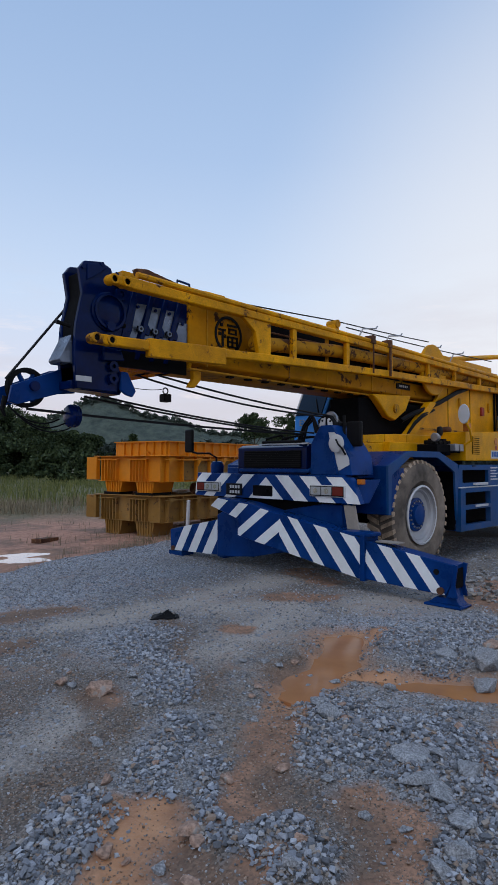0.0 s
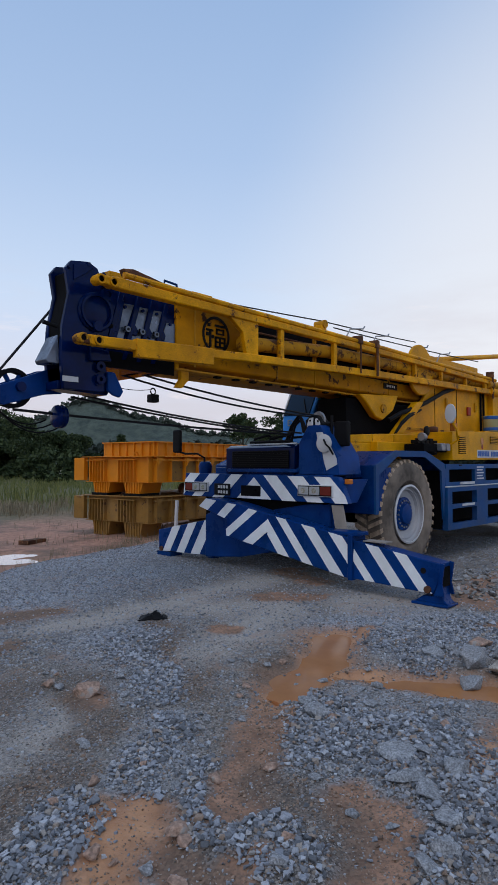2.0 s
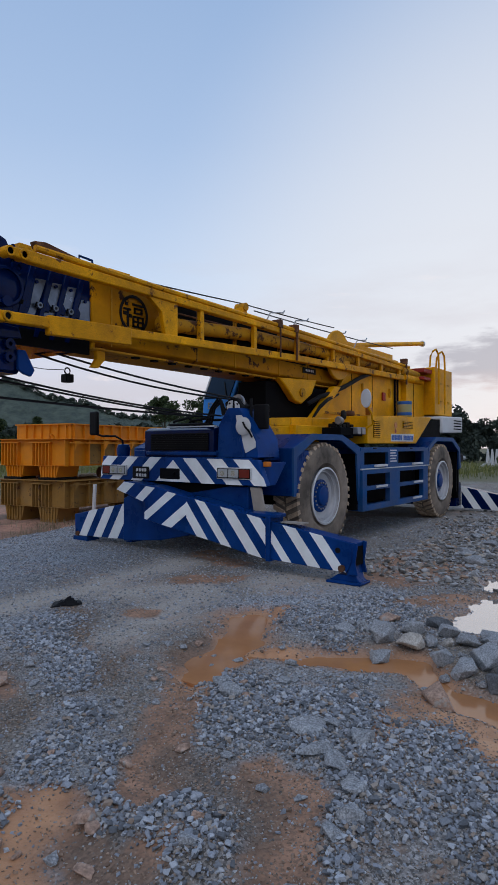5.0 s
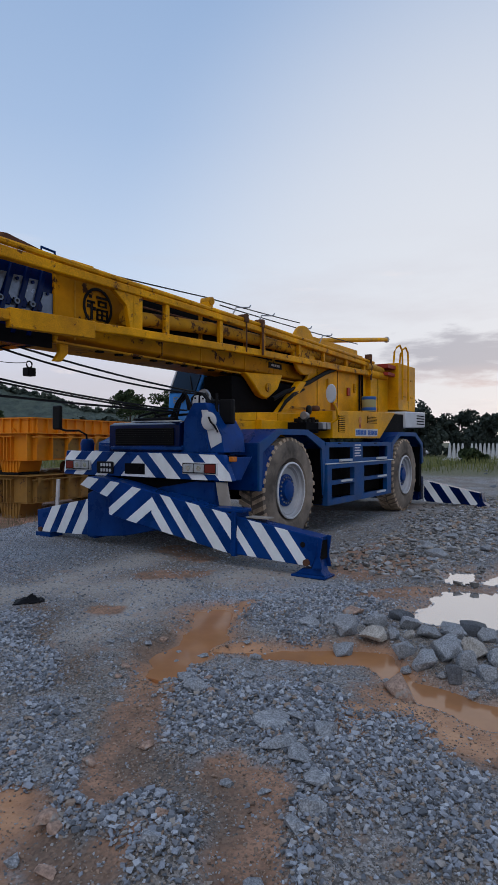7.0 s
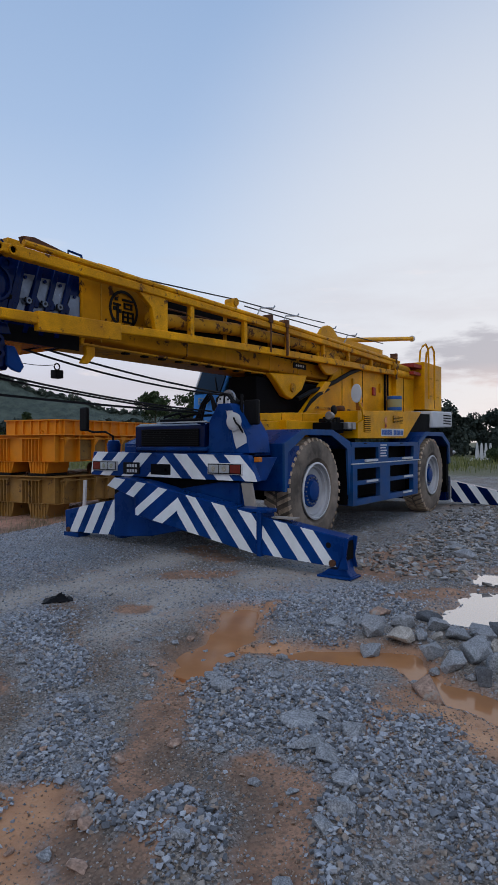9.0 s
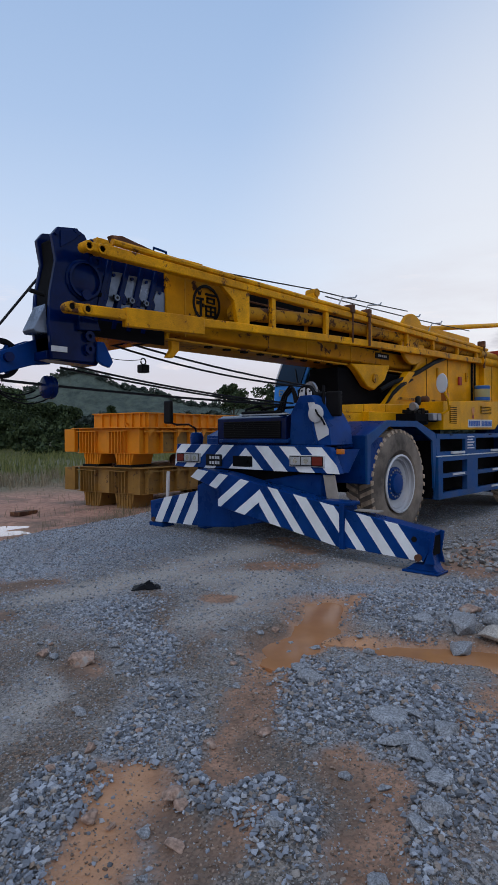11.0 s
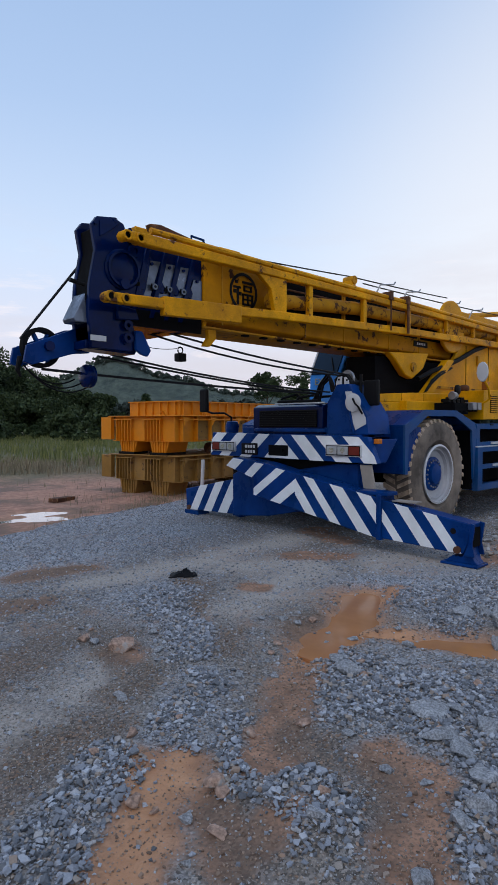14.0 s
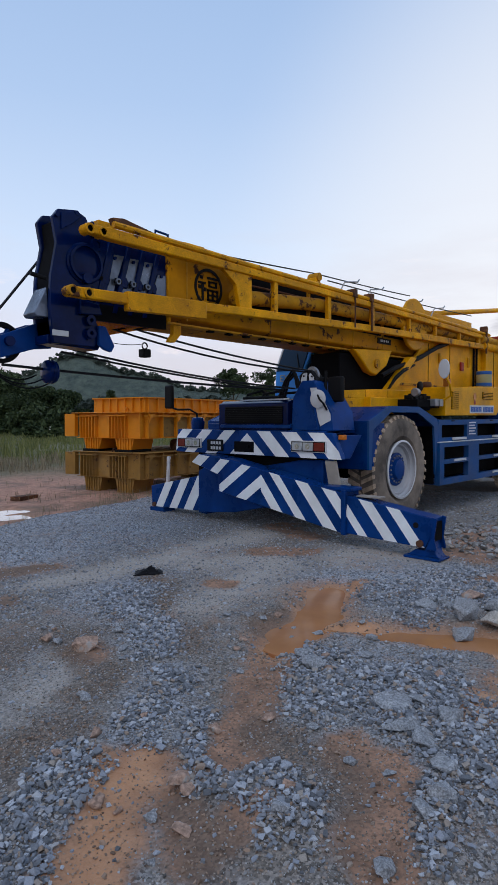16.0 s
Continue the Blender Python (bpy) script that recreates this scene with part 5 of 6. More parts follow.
mbox("lamp_bracket", (0.75, 1.48, 0.18, 0.50, 1.58, 1.70), M_UNDER, crane, "dark hydraulic bracket")
lampx = mlathe("work_lamp", [(0.04, 0.08), (0.06, 0.02), (0.065, -0.04), (0.055, -0.05), (0.0001, -0.045)], (0.85, 0.25, 1.80), M_STEEL, crane, "x", 20, "small round work lamp")
for x, z in ((1.22, 1.66), (1.38, 1.66)):
    mbox("junction_box", (x - 0.06, x + 0.06, 0.10, 0.24, z - 0.06, z + 0.05), M_STEEL, crane, "grey junction box")
for k in range(3):
    mtube("hose", [(0.9, 0.3 + 0.05 * k, 1.72), (1.05, 0.2 + 0.05 * k, 1.60 - 0.03 * k), (1.2, 0.22, 1.56), (1.4, 0.3, 1.68)], 0.02, M_BLACK, crane)
for y0, y1 in ((0.90, 0.96), (1.90, 1.96)):
    mast = mprism("boom_support", ((1.45, 1.72), (1.45, 1.98), (2.17, 2.52), (2.55, 3.0), (2.75, 3.05), (4.9, 3.05), (4.9, 1.72)), "y", y0, y1, M_YELLOW, crane, "tall yellow side plate carrying the boom")
mast = mprism("strut", ((0.95, 1.84), (1.20, 1.84), (1.92, 2.42), (1.72, 2.42)), "y", 0.78, 0.90, M_YELLOW, crane, "slanted yellow strut")
mbox("door_frame", (4.66, 4.74, 0.885, 0.90, 1.95, 2.85), M_YELLOW, crane)
for x, z in ((2.95, 2.40), (4.2, 2.40)):
    mbox("door_handle", (x, x + 0.06, 0.865, 0.90, z, z + 0.18), M_RUSTY_YELLOW, crane)
mbox("machine_house", (4.9, 5.95, 0.80, 2.3, 1.95, 3.0), M_YELLOW, crane, "yellow machine house panels")
ybox = mbox("engine_box", (5.95, 7.15, 0.56, 2.35, 2.12, 3.18), M_YELLOW, crane, "yellow engine box with doors", 0.015)
mbox("door_gap", (6.62, 6.635, 0.555, 0.562, 2.16, 3.14), M_UNDER, ybox, "", 0)
for z in (2.42, 2.82):
    for x in (6.35, 6.85):
        mbox("hinge", (x - 0.07, x + 0.07, 0.545, 0.561, z, z + 0.03), M_RUSTY_YELLOW, ybox, "", 0)
mbox("engine_sill", (4.0, 5.95, 0.60, 0.80, 1.95, 2.02), M_YELLOW, crane)
for x in (6.05, 6.45):
    mtube("hand_rail", [(x, 0.50, 2.35), (x, 0.50, 3.25), (x - 0.03, 0.50, 3.46), (x - 0.13, 0.52, 3.56), (x - 0.25, 0.55, 3.5), (x - 0.3, 0.58, 3.4), (x - 0.3, 0.6, 3.16)], 0.022, M_YELLOW, crane, "curved yellow hand rail")
cw = mprism("counterweight", ((5.68, 1.70), (5.72, 2.07), (7.10, 2.10), (7.10, 1.74)), "y", 0.30, 2.56, M_PALE, crane, "pale grey counterweight with slots", 0.03)
for k in range(4):
    mbox("slot", (6.45, 7.0, 0.293, 0.301, 1.80 + 0.062 * k, 1.825 + 0.062 * k), M_UNDER, cw, "", 0)
# near-black solid; the shade below the counterweight is in its colour
mprism("tail_underside", ((3.60, 1.46), (5.70, 1.55), (5.70, 2.0), (4.4, 1.98)), "y", 0.36, 2.5, M_UNDER, crane, "tail underside, shade painted near-black")
mirror = mtube("mirror_post", ((1.45, 0.10, 1.70), (1.48, 0.0, 1.76), (1.40, -0.02, 1.92), (1.36, 0.02, 2.02), (1.36, 0.04, 2.18)), 0.018, M_YELLOW, crane)
mlathe("mirror_head", [(0.0001, -0.03), (0.105, -0.022), (0.11, 0.0), (0.09, 0.02), (0.0001, 0.025)], (0, 0, 0), M_PALE, mirror, "x", 24, "oval grey-faced mirror").matrix_basis = Matrix.Translation((1.33, 0.04, 2.16)) @ Matrix.Diagonal((1, 0.8, 1.35, 1))
mbox("rust_cap", (1.60, 1.74, 0.42, 0.56, 1.90, 2.0), M_RUST, crane, "rusty brown valve cap", 0.04)

# cab beyond the boom
cab = mprism("cab", ((0.33, 1.42), (0.38, 2.18), (0.65, 2.70), (0.84, 2.77), (1.75, 2.77), (1.80, 1.42)), "y", 1.93, 2.54, M_CABBLUE, crane, "bright blue operator cab with tinted windows", 0.03)
mprism("windscreen", ((0.368, 2.21), (0.383, 2.20), (0.642, 2.68), (0.627, 2.69)), "y", 1.98, 2.50, M_GLASS, cab, "dark tinted windscreen", 0)
mprism("side_window", ((0.46, 2.05), (0.48, 2.20), (0.72, 2.64), (1.2, 2.64), (1.2, 2.05)), "y", 1.915, 1.931, M_GLASS, cab, "dark tinted side window", 0)
mprism("window_trim", ((0.35, 2.19), (0.375, 2.19), (0.645, 2.71), (0.62, 2.72)), "y", 2.505, 2.535, M_PALE, cab, "pale window trim")
lettering = bpy.data.curves.new("letters", "FONT")
lettering.body, lettering.size, lettering.extrude = "EXP", 0.15, 0.002
flat_text = bpy.data.objects.new("letters", lettering)
flat_text.matrix_world = Matrix.Translation((0.352, 2.42, 2.03)) @ Matrix(((0, 0, -1, 0), (-1, 0, 0, 0), (0, 1, 0, 0), (0, 0, 0, 1)))
scene.collection.objects.link(flat_text)
bpy.context.view_layer.update()
letters_mesh = bpy.data.meshes.new_from_object(flat_text)
letters_mesh.transform(flat_text.matrix_world)
bpy.data.objects.remove(flat_text)
letters_mesh.materials.append(M_CREAM)
letters = new("lettering", letters_mesh)
letters.parent = cab
mtube("wiper", ((0.36, 2.03, 2.22), (0.50, 2.18, 2.47)), 0.01, M_BLACK, cab)
mbox("cab_step", (0.25, 1.6, 1.95, 2.53, 1.36, 1.42), M_BLUE, cab)
# black box added where only shade lies between cab and bracket
mbox("underboom_shade_box", (0.05, 2.2, 1.05, 1.56, 1.71, 2.385), M_UNDER, crane, "black box added for the shade under the boom")
mtube("lift_cylinder", ((2.4, C, 1.75), (0.65, C, 2.35)), 0.13, M_YELLOW, crane, seg=20)
bracket = mprism("boom_foot_bracket", ((0.22, 2.44), (1.35, 2.50), (1.18, 2.25), (0.86, 2.08), (0.66, 2.12), (0.38, 2.34)), "y", 0.92, 1.04, M_YELLOW, crane, "yellow bracket for the lift cylinder under the boom", 0.02)
mlathe("bracket_pin", [(0.07, -0.03), (0.07, 0.01)], (0.86, 0.92, 2.26), M_RUSTY_YELLOW, bracket, "y", 16)

# main boom
boom = mprism("boom", ((1.02, 2.50), (1.14, 2.445), (1.72, 2.445), (1.84, 2.50), (1.84, 3.20), (1.02, 3.20)), "x", -3.20, 4.9, M_BOOM, crane, "yellow box-section telescopic boom", 0.015)
for x in (-2.95, -1.55, -0.75, 0.35, 1.2, 2.6):
    mbox("weld_band", (x, x + 0.02, 1.012, 1.021, 2.48, 3.20), M_RUSTY_YELLOW, boom, "", 0)
# flat black panels paint the shade that the jib leaves on the flank
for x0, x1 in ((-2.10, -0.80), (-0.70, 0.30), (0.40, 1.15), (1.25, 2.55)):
    mbox("jib_shade_panel", (x0, x1, 1.013, 1.021, 2.72, 3.16), M_UNDER, boom, "black panel painted as the shade behind the jib", 0)
mbox("boom_flange", (-3.2, 4.9, 0.98, 1.02, 3.20, 3.225), M_YELLOW, boom)
mbox("boom_edge", (-3.2, 4.0, 1.0, 1.10, 2.418, 2.443), M_RUSTY_YELLOW, boom)
for k in range(11):
    mbox("wear_pad", (-2.6 + 0.3 * k, -2.52 + 0.3 * k, 1.02, 1.08, 2.398, 2.419), M_UNDER, boom, "", 0)
mprism("boom_stop", ((-3.14, 2.45), (-3.02, 2.45), (-3.02, 2.33), (-3.11, 2.235), (-3.20, 2.235), (-3.13, 2.33)), "y", 1.02, 1.08, M_YELLOW, boom, "yellow hooked stop")
mbox("number_tag", (1.05, 1.46, 1.008, 1.021, 2.60, 2.69), M_BLACK, boom, "black maker's tag with pale bars", 0)
for k in range(5):
    mbox("tag_bar", (1.13 + 0.055 * k, 1.16 + 0.055 * k, 1.004, 1.009, 2.63, 2.665), M_PALE, boom, "pale bar", 0)
mbox("lug", (-0.10, 0.02, 1.36, 1.50, 3.21, 3.50), M_YELLOW, boom, "yellow rope guide on the boom", 0.02)
mlathe("lug_wheel", [(0.06, -0.09), (0.06, 0.09)], (-0.04, C, 3.50), M_RUSTY_YELLOW, boom, "y", 16)
drum = mlathe("winch_drum", [(0.41, -0.03), (0.425, -0.02), (0.425, 0.02), (0.30, 0.03), (0.30, 0.10)], (2.0, 0.885, 2.98), M_YELLOW, crane, "y", 48, "large yellow winch drum flange")
mlathe("drum_boss", [(0.20, -0.045), (0.22, -0.03)], (2.0, 0.885, 2.98), M_RUSTY_YELLOW, drum, "y", 28)
mbox("winch_mount", (2.5, 4.9, 1.1, 1.76, 3.0, 3.36), M_YELLOW, crane)
mtube("hose", [(0.95, 0.88, 2.08), (1.3, 0.84, 2.22), (1.6, 0.83, 2.29), (2.15, 0.83, 2.45), (2.75, 0.83, 2.66), (3.3, 0.84, 2.80), (4.0, 0.85, 2.84), (4.5, 0.86, 2.82)], 0.038, M_BLACK, crane)
for k in range(2):
    mtube("hose", [(1.0, 0.80, 1.86), (1.15, 0.76, 2.02 + 0.04 * k), (1.45, 0.78, 2.16 + 0.04 * k), (1.9, 0.82, 2.30)], 0.018, M_BLACK, crane)
for x in (4.46, 4.60):
    mtube("riser_pipe", ((x, 0.87, 2.03), (x, 0.87, 2.86)), 0.022, M_UNDER, crane, "dark upright pipe on the panel")
for x0, x1, z0, z1 in ((2.55, 2.565, 2.05, 2.72), (3.42, 3.435, 2.05, 2.95), (5.30, 5.315, 2.03, 2.98)):
    mbox("panel_seam", (x0, x1, 0.795 if x0 > 5 else 0.894, 0.802 if x0 > 5 else 0.901, z0, z1), M_UNDER, crane, "", 0)
mbox("panel_foot", (1.52, 4.44, 0.88, 0.899, 1.96, 2.0), M_RUSTY_YELLOW, crane, "", 0)
mbox("red_latch", (3.86, 3.98, 0.86, 0.899, 2.32, 2.48), M_RED, crane, "rusty red panel latch")
mlathe("valve_wheel", [(0.05, -0.04), (0.075, -0.03), (0.075, 0.0)], (1.12, 0.34, 1.90), M_BLACK, crane, "y", 16)
mbox("marker_lamp", (1.42, 1.52, 0.02, 0.10, 1.90, 2.02), M_AMBER, crane, "orange marker lamp below the mirror")
for k in range(5):
    mbox("valve_block", (0.80 + 0.13 * k, 0.90 + 0.13 * k, 0.30, 0.42, 1.705, 1.76 + 0.03 * (k % 2)), M_BLACK, crane, "", 0.006)
for x in (-0.46, 0.38, 0.95):
    mbox("wall_patch", (x, x + 0.16, 0.593, 0.6, 1.53, 1.66), M_RUSTY_YELLOW, crane, "", 0)
mtube("top_pole", ((3.3, 1.2, 3.36), (6.92, 1.2, 3.89)), 0.05, M_YELLOW, crane, "yellow pole above the boom", 12)
mlathe("pole_cap", [(0.06, -0.02), (0.075, 0.0), (0.07, 0.03), (0.0001, 0.035)], (6.93, 1.2, 3.89), M_PALE, crane, "x", 16)

# character in a ring on the boom's flank
FX, FZ = -2.615, 2.885
emblem = mlathe("emblem_ring", [(0.215, -0.006), (0.215, 0.0), (0.183, 0.0), (0.183, -0.006), (0.215, -0.006)], (FX, 1.016, FZ), M_BLACK, boom, "y", 44, "black ring round a painted character")
STROKES = ((-0.13, 0.125, -0.09, 0.09), (-0.155, 0.06, -0.045, 0.035), (-0.105, 0.05, -0.075, -0.145), (-0.155, -0.02, -0.115, 0.02), (-0.065, 0.0, -0.035, -0.04),
           (-0.02, 0.125, 0.14, 0.10), (0.0, 0.075, 0.025, 0.02), (0.105, 0.075, 0.13, 0.02), (0.0, 0.08, 0.13, 0.06), (0.0, 0.03, 0.13, 0.012),
           (-0.02, -0.015, 0.005, -0.14), (0.125, -0.015, 0.15, -0.14), (-0.02, -0.012, 0.15, -0.034), (-0.02, -0.066, 0.15, -0.086), (-0.02, -0.12, 0.15, -0.142), (0.052, -0.015, 0.076, -0.14))
for x0, z0, x1, z1 in STROKES:
    mbox("stroke", (FX + min(x0, x1), FX + max(x0, x1), 1.010, 1.0205, FZ + min(z0, z1), FZ + max(z0, z1)), M_BLACK, emblem, "", 0)

# boom tip: nested sections, side plates, head
tip = mprism("boom_tip", ((-3.20, 2.50), (-3.08, 3.17), (-4.20, 3.15), (-4.20, 2.36), (-3.4, 2.36)), "y", 1.06, 1.80, M_NAVY, crane, "navy nested boom sections", 0.01)
for k, x in enumerate((-4.055, -3.835, -3.655, -3.475)):
    wide = 0.15 if k < 3 else 0.21
    mprism("section_plate", ((x, 2.55), (x + wide, 2.55), (x + wide + 0.17, 3.03 - 0.10 * (k == 3)), (x + 0.165, 3.02 - 0.10 * (k == 3))), "y", 1.048, 1.061, M_SKYTINT, tip, "slanted side plate, sky reflection painted as pale grey", 0.004)
    mprism("section_rib", ((x - 0.06, 2.45), (x - 0.012, 2.45), (x + 0.19, 3.14), (x + 0.13, 3.14)), "y", 1.02, 1.061, M_NAVY, tip, "", 0.006)
    mprism("pad_block", ((x + 0.03, 2.72), (x + 0.12, 2.71), (x + 0.14, 2.77), (x + 0.11, 2.82), (x + 0.04, 2.83)), "y", 1.030, 1.047, M_NAVY, tip, "", 0.008)
    mprism("pad_strap", ((x - 0.05, 2.745), (x + 0.04, 2.74), (x + 0.05, 2.78), (x - 0.04, 2.79)), "y", 1.012, 1.022, M_UNDER, tip, "", 0.004)
    if k:
        mlathe("pad_bolt", [(0.030, -0.02), (0.034, 0.0)], (x - 0.005, 1.018, 2.76), M_SKYTINT, tip, "y", 16)
        mlathe("pad_hole", [(0.014, -0.024), (0.014, -0.02)], (x - 0.005, 1.018, 2.76), M_BLACK, tip, "y", 10)
    mlathe("upper_bolt", [(0.016, -0.02), (0.016, 0.0)], (x + 0.20, 1.046, 2.985 - 0.08 * (k == 3)), M_NAVY, tip, "y", 10)
mprism("tip_gusset", ((-4.14, 2.52), (-4.0, 2.55), (-3.93, 2.72), (-3.86, 3.05), (-4.13, 3.08)), "y", 1.032, 1.047, M_NAVY, tip, "glossy navy gusset plate", 0.012)
# black strip paints the shade below the jib's lower chord
mbox("tip_shade_strip", (-4.1, -3.22, 1.035, 1.058, 2.36, 2.52), M_UNDER, tip, "black strip painted for shade along the tip's lower flank", 0)
mprism("section_edge", ((-3.20, 2.42), (-3.06, 3.20), (-3.02, 3.20), (-3.16, 2.42)), "y", 1.03, 1.83, M_YELLOW, tip, "yellow collar edge")
HEAD = ((-4.13, 3.17), (-4.20, 3.29), (-4.30, 3.33), (-4.48, 3.30), (-4.54, 3.22), (-4.50, 3.0), (-4.56, 2.70), (-4.58, 2.42), (-4.55, 2.10), (-4.12, 2.10), (-4.04, 2.22), (-4.13, 2.40))
for y0, y1 in ((1.00, 1.05), (1.27, 1.32)):
    head = mprism("head_plate", HEAD, "y", y0, y1, M_NAVY, crane, "navy boom head side plate", 0.008)
    if y0 < 1.2:
        mlathe("sheave_boss", [(0.17, -0.02), (0.19, -0.01), (0.19, 0.0)], (-4.22, 1.0, 2.86), M_NAVY, head, "y", 30)
        mlathe("pin", [(0.05, -0.05), (0.05, 0.0)], (-4.22, 0.99, 2.72), M_NAVY, head, "y", 14)
        mlathe("pin", [(0.055, -0.04), (0.055, 0.0)], (-4.12, 1.0, 3.16), M_NAVY, head, "y", 18)
        for x, z in ((-4.50, 3.24), (-4.30, 3.30), (-4.14, 3.24), (-4.2, 2.18), (-4.12, 2.22)):
            mlathe("bolt", [(0.022, -0.02), (0.022, 0.0)], (x, 1.0, z), M_NAVY, head, "y", 10)
        mprism("corner_plate", ((-4.46, 3.12), (-4.46, 3.27), (-4.36, 3.30), (-4.24, 3.29), (-4.34, 3.20)), "y", 0.985, 1.0, M_NAVY, head, "", 0.004)
        mlathe("pin_ring", [(0.03, -0.03), (0.062, -0.03), (0.068, 0.0), (0.03, 0.0), (0.03, -0.03)], (-4.10, 0.985, 3.05), M_NAVY, head, "y", 20)
        mlathe("sheave_rim", [(0.150, -0.045), (0.172, -0.045), (0.172, -0.02), (0.150, -0.02), (0.150, -0.045)], (-4.22, 1.0, 2.86), M_NAVY, head, "y", 36)
        mprism("lower_lug", ((-4.30, 2.38), (-4.30, 2.52), (-4.10, 2.50), (-4.06, 2.40)), "y", 0.95, 1.0, M_NAVY, head, "", 0.01)
        mprism("drop_lug", ((-4.10, 2.12), (-4.10, 2.30), (-4.02, 2.30), (-3.92, 2.12), (-3.96, 2.06), (-4.04, 2.08)), "y", 0.96, 1.0, M_BLUE, head, "", 0.01)
        for z in (2.22, 2.34):
            mlathe("lug_pin", [(0.02, -0.03), (0.05, -0.03), (0.05, 0.0), (0.02, 0.0), (0.02, -0.03)], (-4.18, 0.985, z), M_NAVY, head, "y", 18)
        mbox("tag", (-4.56, -4.40, 0.994, 1.001, 2.17, 2.22), M_PALE, head, "small pale tag", 0)
# navy guard painted near-black: the shade deep between the head plates
mprism("head_guard", ((-4.50, 3.20), (-4.45, 3.22), (-4.43, 3.0), (-4.50, 2.70), (-4.50, 2.40), (-4.55, 2.40), (-4.55, 2.72), (-4.48, 3.0)), "y", 1.051, 1.269, M_UNDER, crane, "curved rope guard, near-black for the shade between head plates")
mprism("guard_plate", ((-4.58, 2.60), (-4.70, 2.36), (-4.68, 2.33), (-4.56, 2.33)), "y", 1.05, 1.26, M_SKYTINT, crane, "bright grey guard plate")
for z, r in ((2.86, 0.24), (2.46, 0.20)):
    for y in (1.11, 1.20):
        mlathe("head_sheave", [(r * 0.8, -0.03), (r * 0.8 - 0.03, 0), (r * 0.8, 0.03)], (-4.30, y, z), M_BLACK, crane, "y", 28)
mprism("head_bottom", ((-4.58, 2.10), (-4.05, 2.08), (-4.0, 2.16), (-4.58, 2.18)), "y", 1.05, 1.27, M_NAVY, crane)
for y0, y1 in ((1.27, 1.31), (1.55, 1.59)):
    arm = mprism("sheave_arm", ((-4.25, 2.12), (-4.30, 2.35), (-4.52, 2.32), (-5.03, 2.11), (-5.06, 1.96), (-4.98, 1.94), (-4.60, 2.06), (-4.42, 2.10)), "y", y0, y1, M_BLUE, crane, "blue auxiliary sheave arm", 0.006)
sheave = mlathe("sheave", [(0.185, -0.035), (0.165, -0.01), (0.165, 0.01), (0.185, 0.035), (0.145, 0.035), (0.145, -0.035), (0.185, -0.035)], (-4.83, 1.43, 2.115), M_BLACK, crane, "y", 36, "spoked black rope sheave")
for k in range(6):
    a = k * math.tau / 6
    mtube("spoke", ((-4.83, 1.43, 2.115), (-4.83 + 0.15 * math.cos(a), 1.43, 2.115 + 0.15 * math.sin(a))), 0.022, M_BLUE, sheave)
mlathe("sheave_hub", [(0.045, -0.20), (0.045, 0.20)], (-4.83, 1.43, 2.115), M_NAVY, sheave, "y", 14)
mtube("sensor_arm", ((-4.62, 1.0, 2.66), (-4.76, 1.0, 2.68)), 0.02, M_BLACK, crane)

# folded jib on the boom's flank
JY = 0.80
jib = mprism("jib_top_chord", ((-4.34, 3.08), (-4.34, 3.15), (-4.1, 3.168), (-2.3, 3.145), (0.8, 3.12), (5.0, 3.05), (5.0, 2.97), (0.8, 3.04), (-2.3, 3.06), (-4.1, 3.06)), "y", JY - 0.05, JY + 0.05, M_JIB, crane, "yellow upper chord of the folded jib", 0.012)
mtube("jib_rod", ((-4.05, JY - 0.02, 3.21), (-2.3, JY - 0.02, 3.178), (0.8, JY - 0.02, 3.152), (5.0, JY - 0.02, 3.085)), 0.032, M_JIB, jib)
mtube("jib_rod", ((4.6, JY, 2.98), (5.5, JY, 2.96)), 0.085, M_RUSTY_YELLOW, jib, seg=14)
for x in (-4.32, -4.18):
    mlathe("jib_eye", [(0.03, -0.062), (0.046, -0.062), (0.050, -0.05), (0.050, 0.05), (0.046, 0.062), (0.03, 0.062), (0.03, -0.062)], (x, JY, 3.11), M_JIB, jib, "y", 18)
    # black plug painted as the dark hole in the eye
    mlathe("eye_hole", [(0.029, -0.05), (0.029, 0.05)], (x, JY, 3.11), M_UNDER, jib, "y", 14)
lowc = mprism("jib_bottom_chord", ((-4.52, 2.49), (-4.52, 2.58), (-3.95, 2.60), (-2.4, 2.68), (0.5, 2.79), (5.3, 2.90), (5.3, 2.80), (0.5, 2.69), (-2.4, 2.585), (-3.95, 2.50)), "y", JY - 0.045, JY + 0.045, M_JIB, crane, "yellow lower chord of the folded jib", 0.012)
mprism("chord_plate", ((-3.92, 2.44), (-3.92, 2.62), (-2.9, 2.66), (-2.9, 2.48)), "y", JY - 0.055, JY + 0.02, M_JIB, lowc)
for x in (-4.50, -4.34):
    mlathe("jib_eye", [(0.03, -0.062), (0.046, -0.062), (0.050, -0.05), (0.050, 0.05), (0.046, 0.062), (0.03, 0.062), (0.03, -0.062)], (x, JY, 2.54), M_RUSTY_YELLOW, lowc, "y", 18)
    # black plug, the eye's dark hole as colour
    mlathe("eye_hole", [(0.029, -0.05), (0.029, 0.05)], (x, JY, 2.54), M_UNDER, lowc, "y", 14)
mtube("jib_rod", ((4.7, JY, 2.85), (5.75, JY, 2.86)), 0.085, M_JIB, lowc, seg=14)
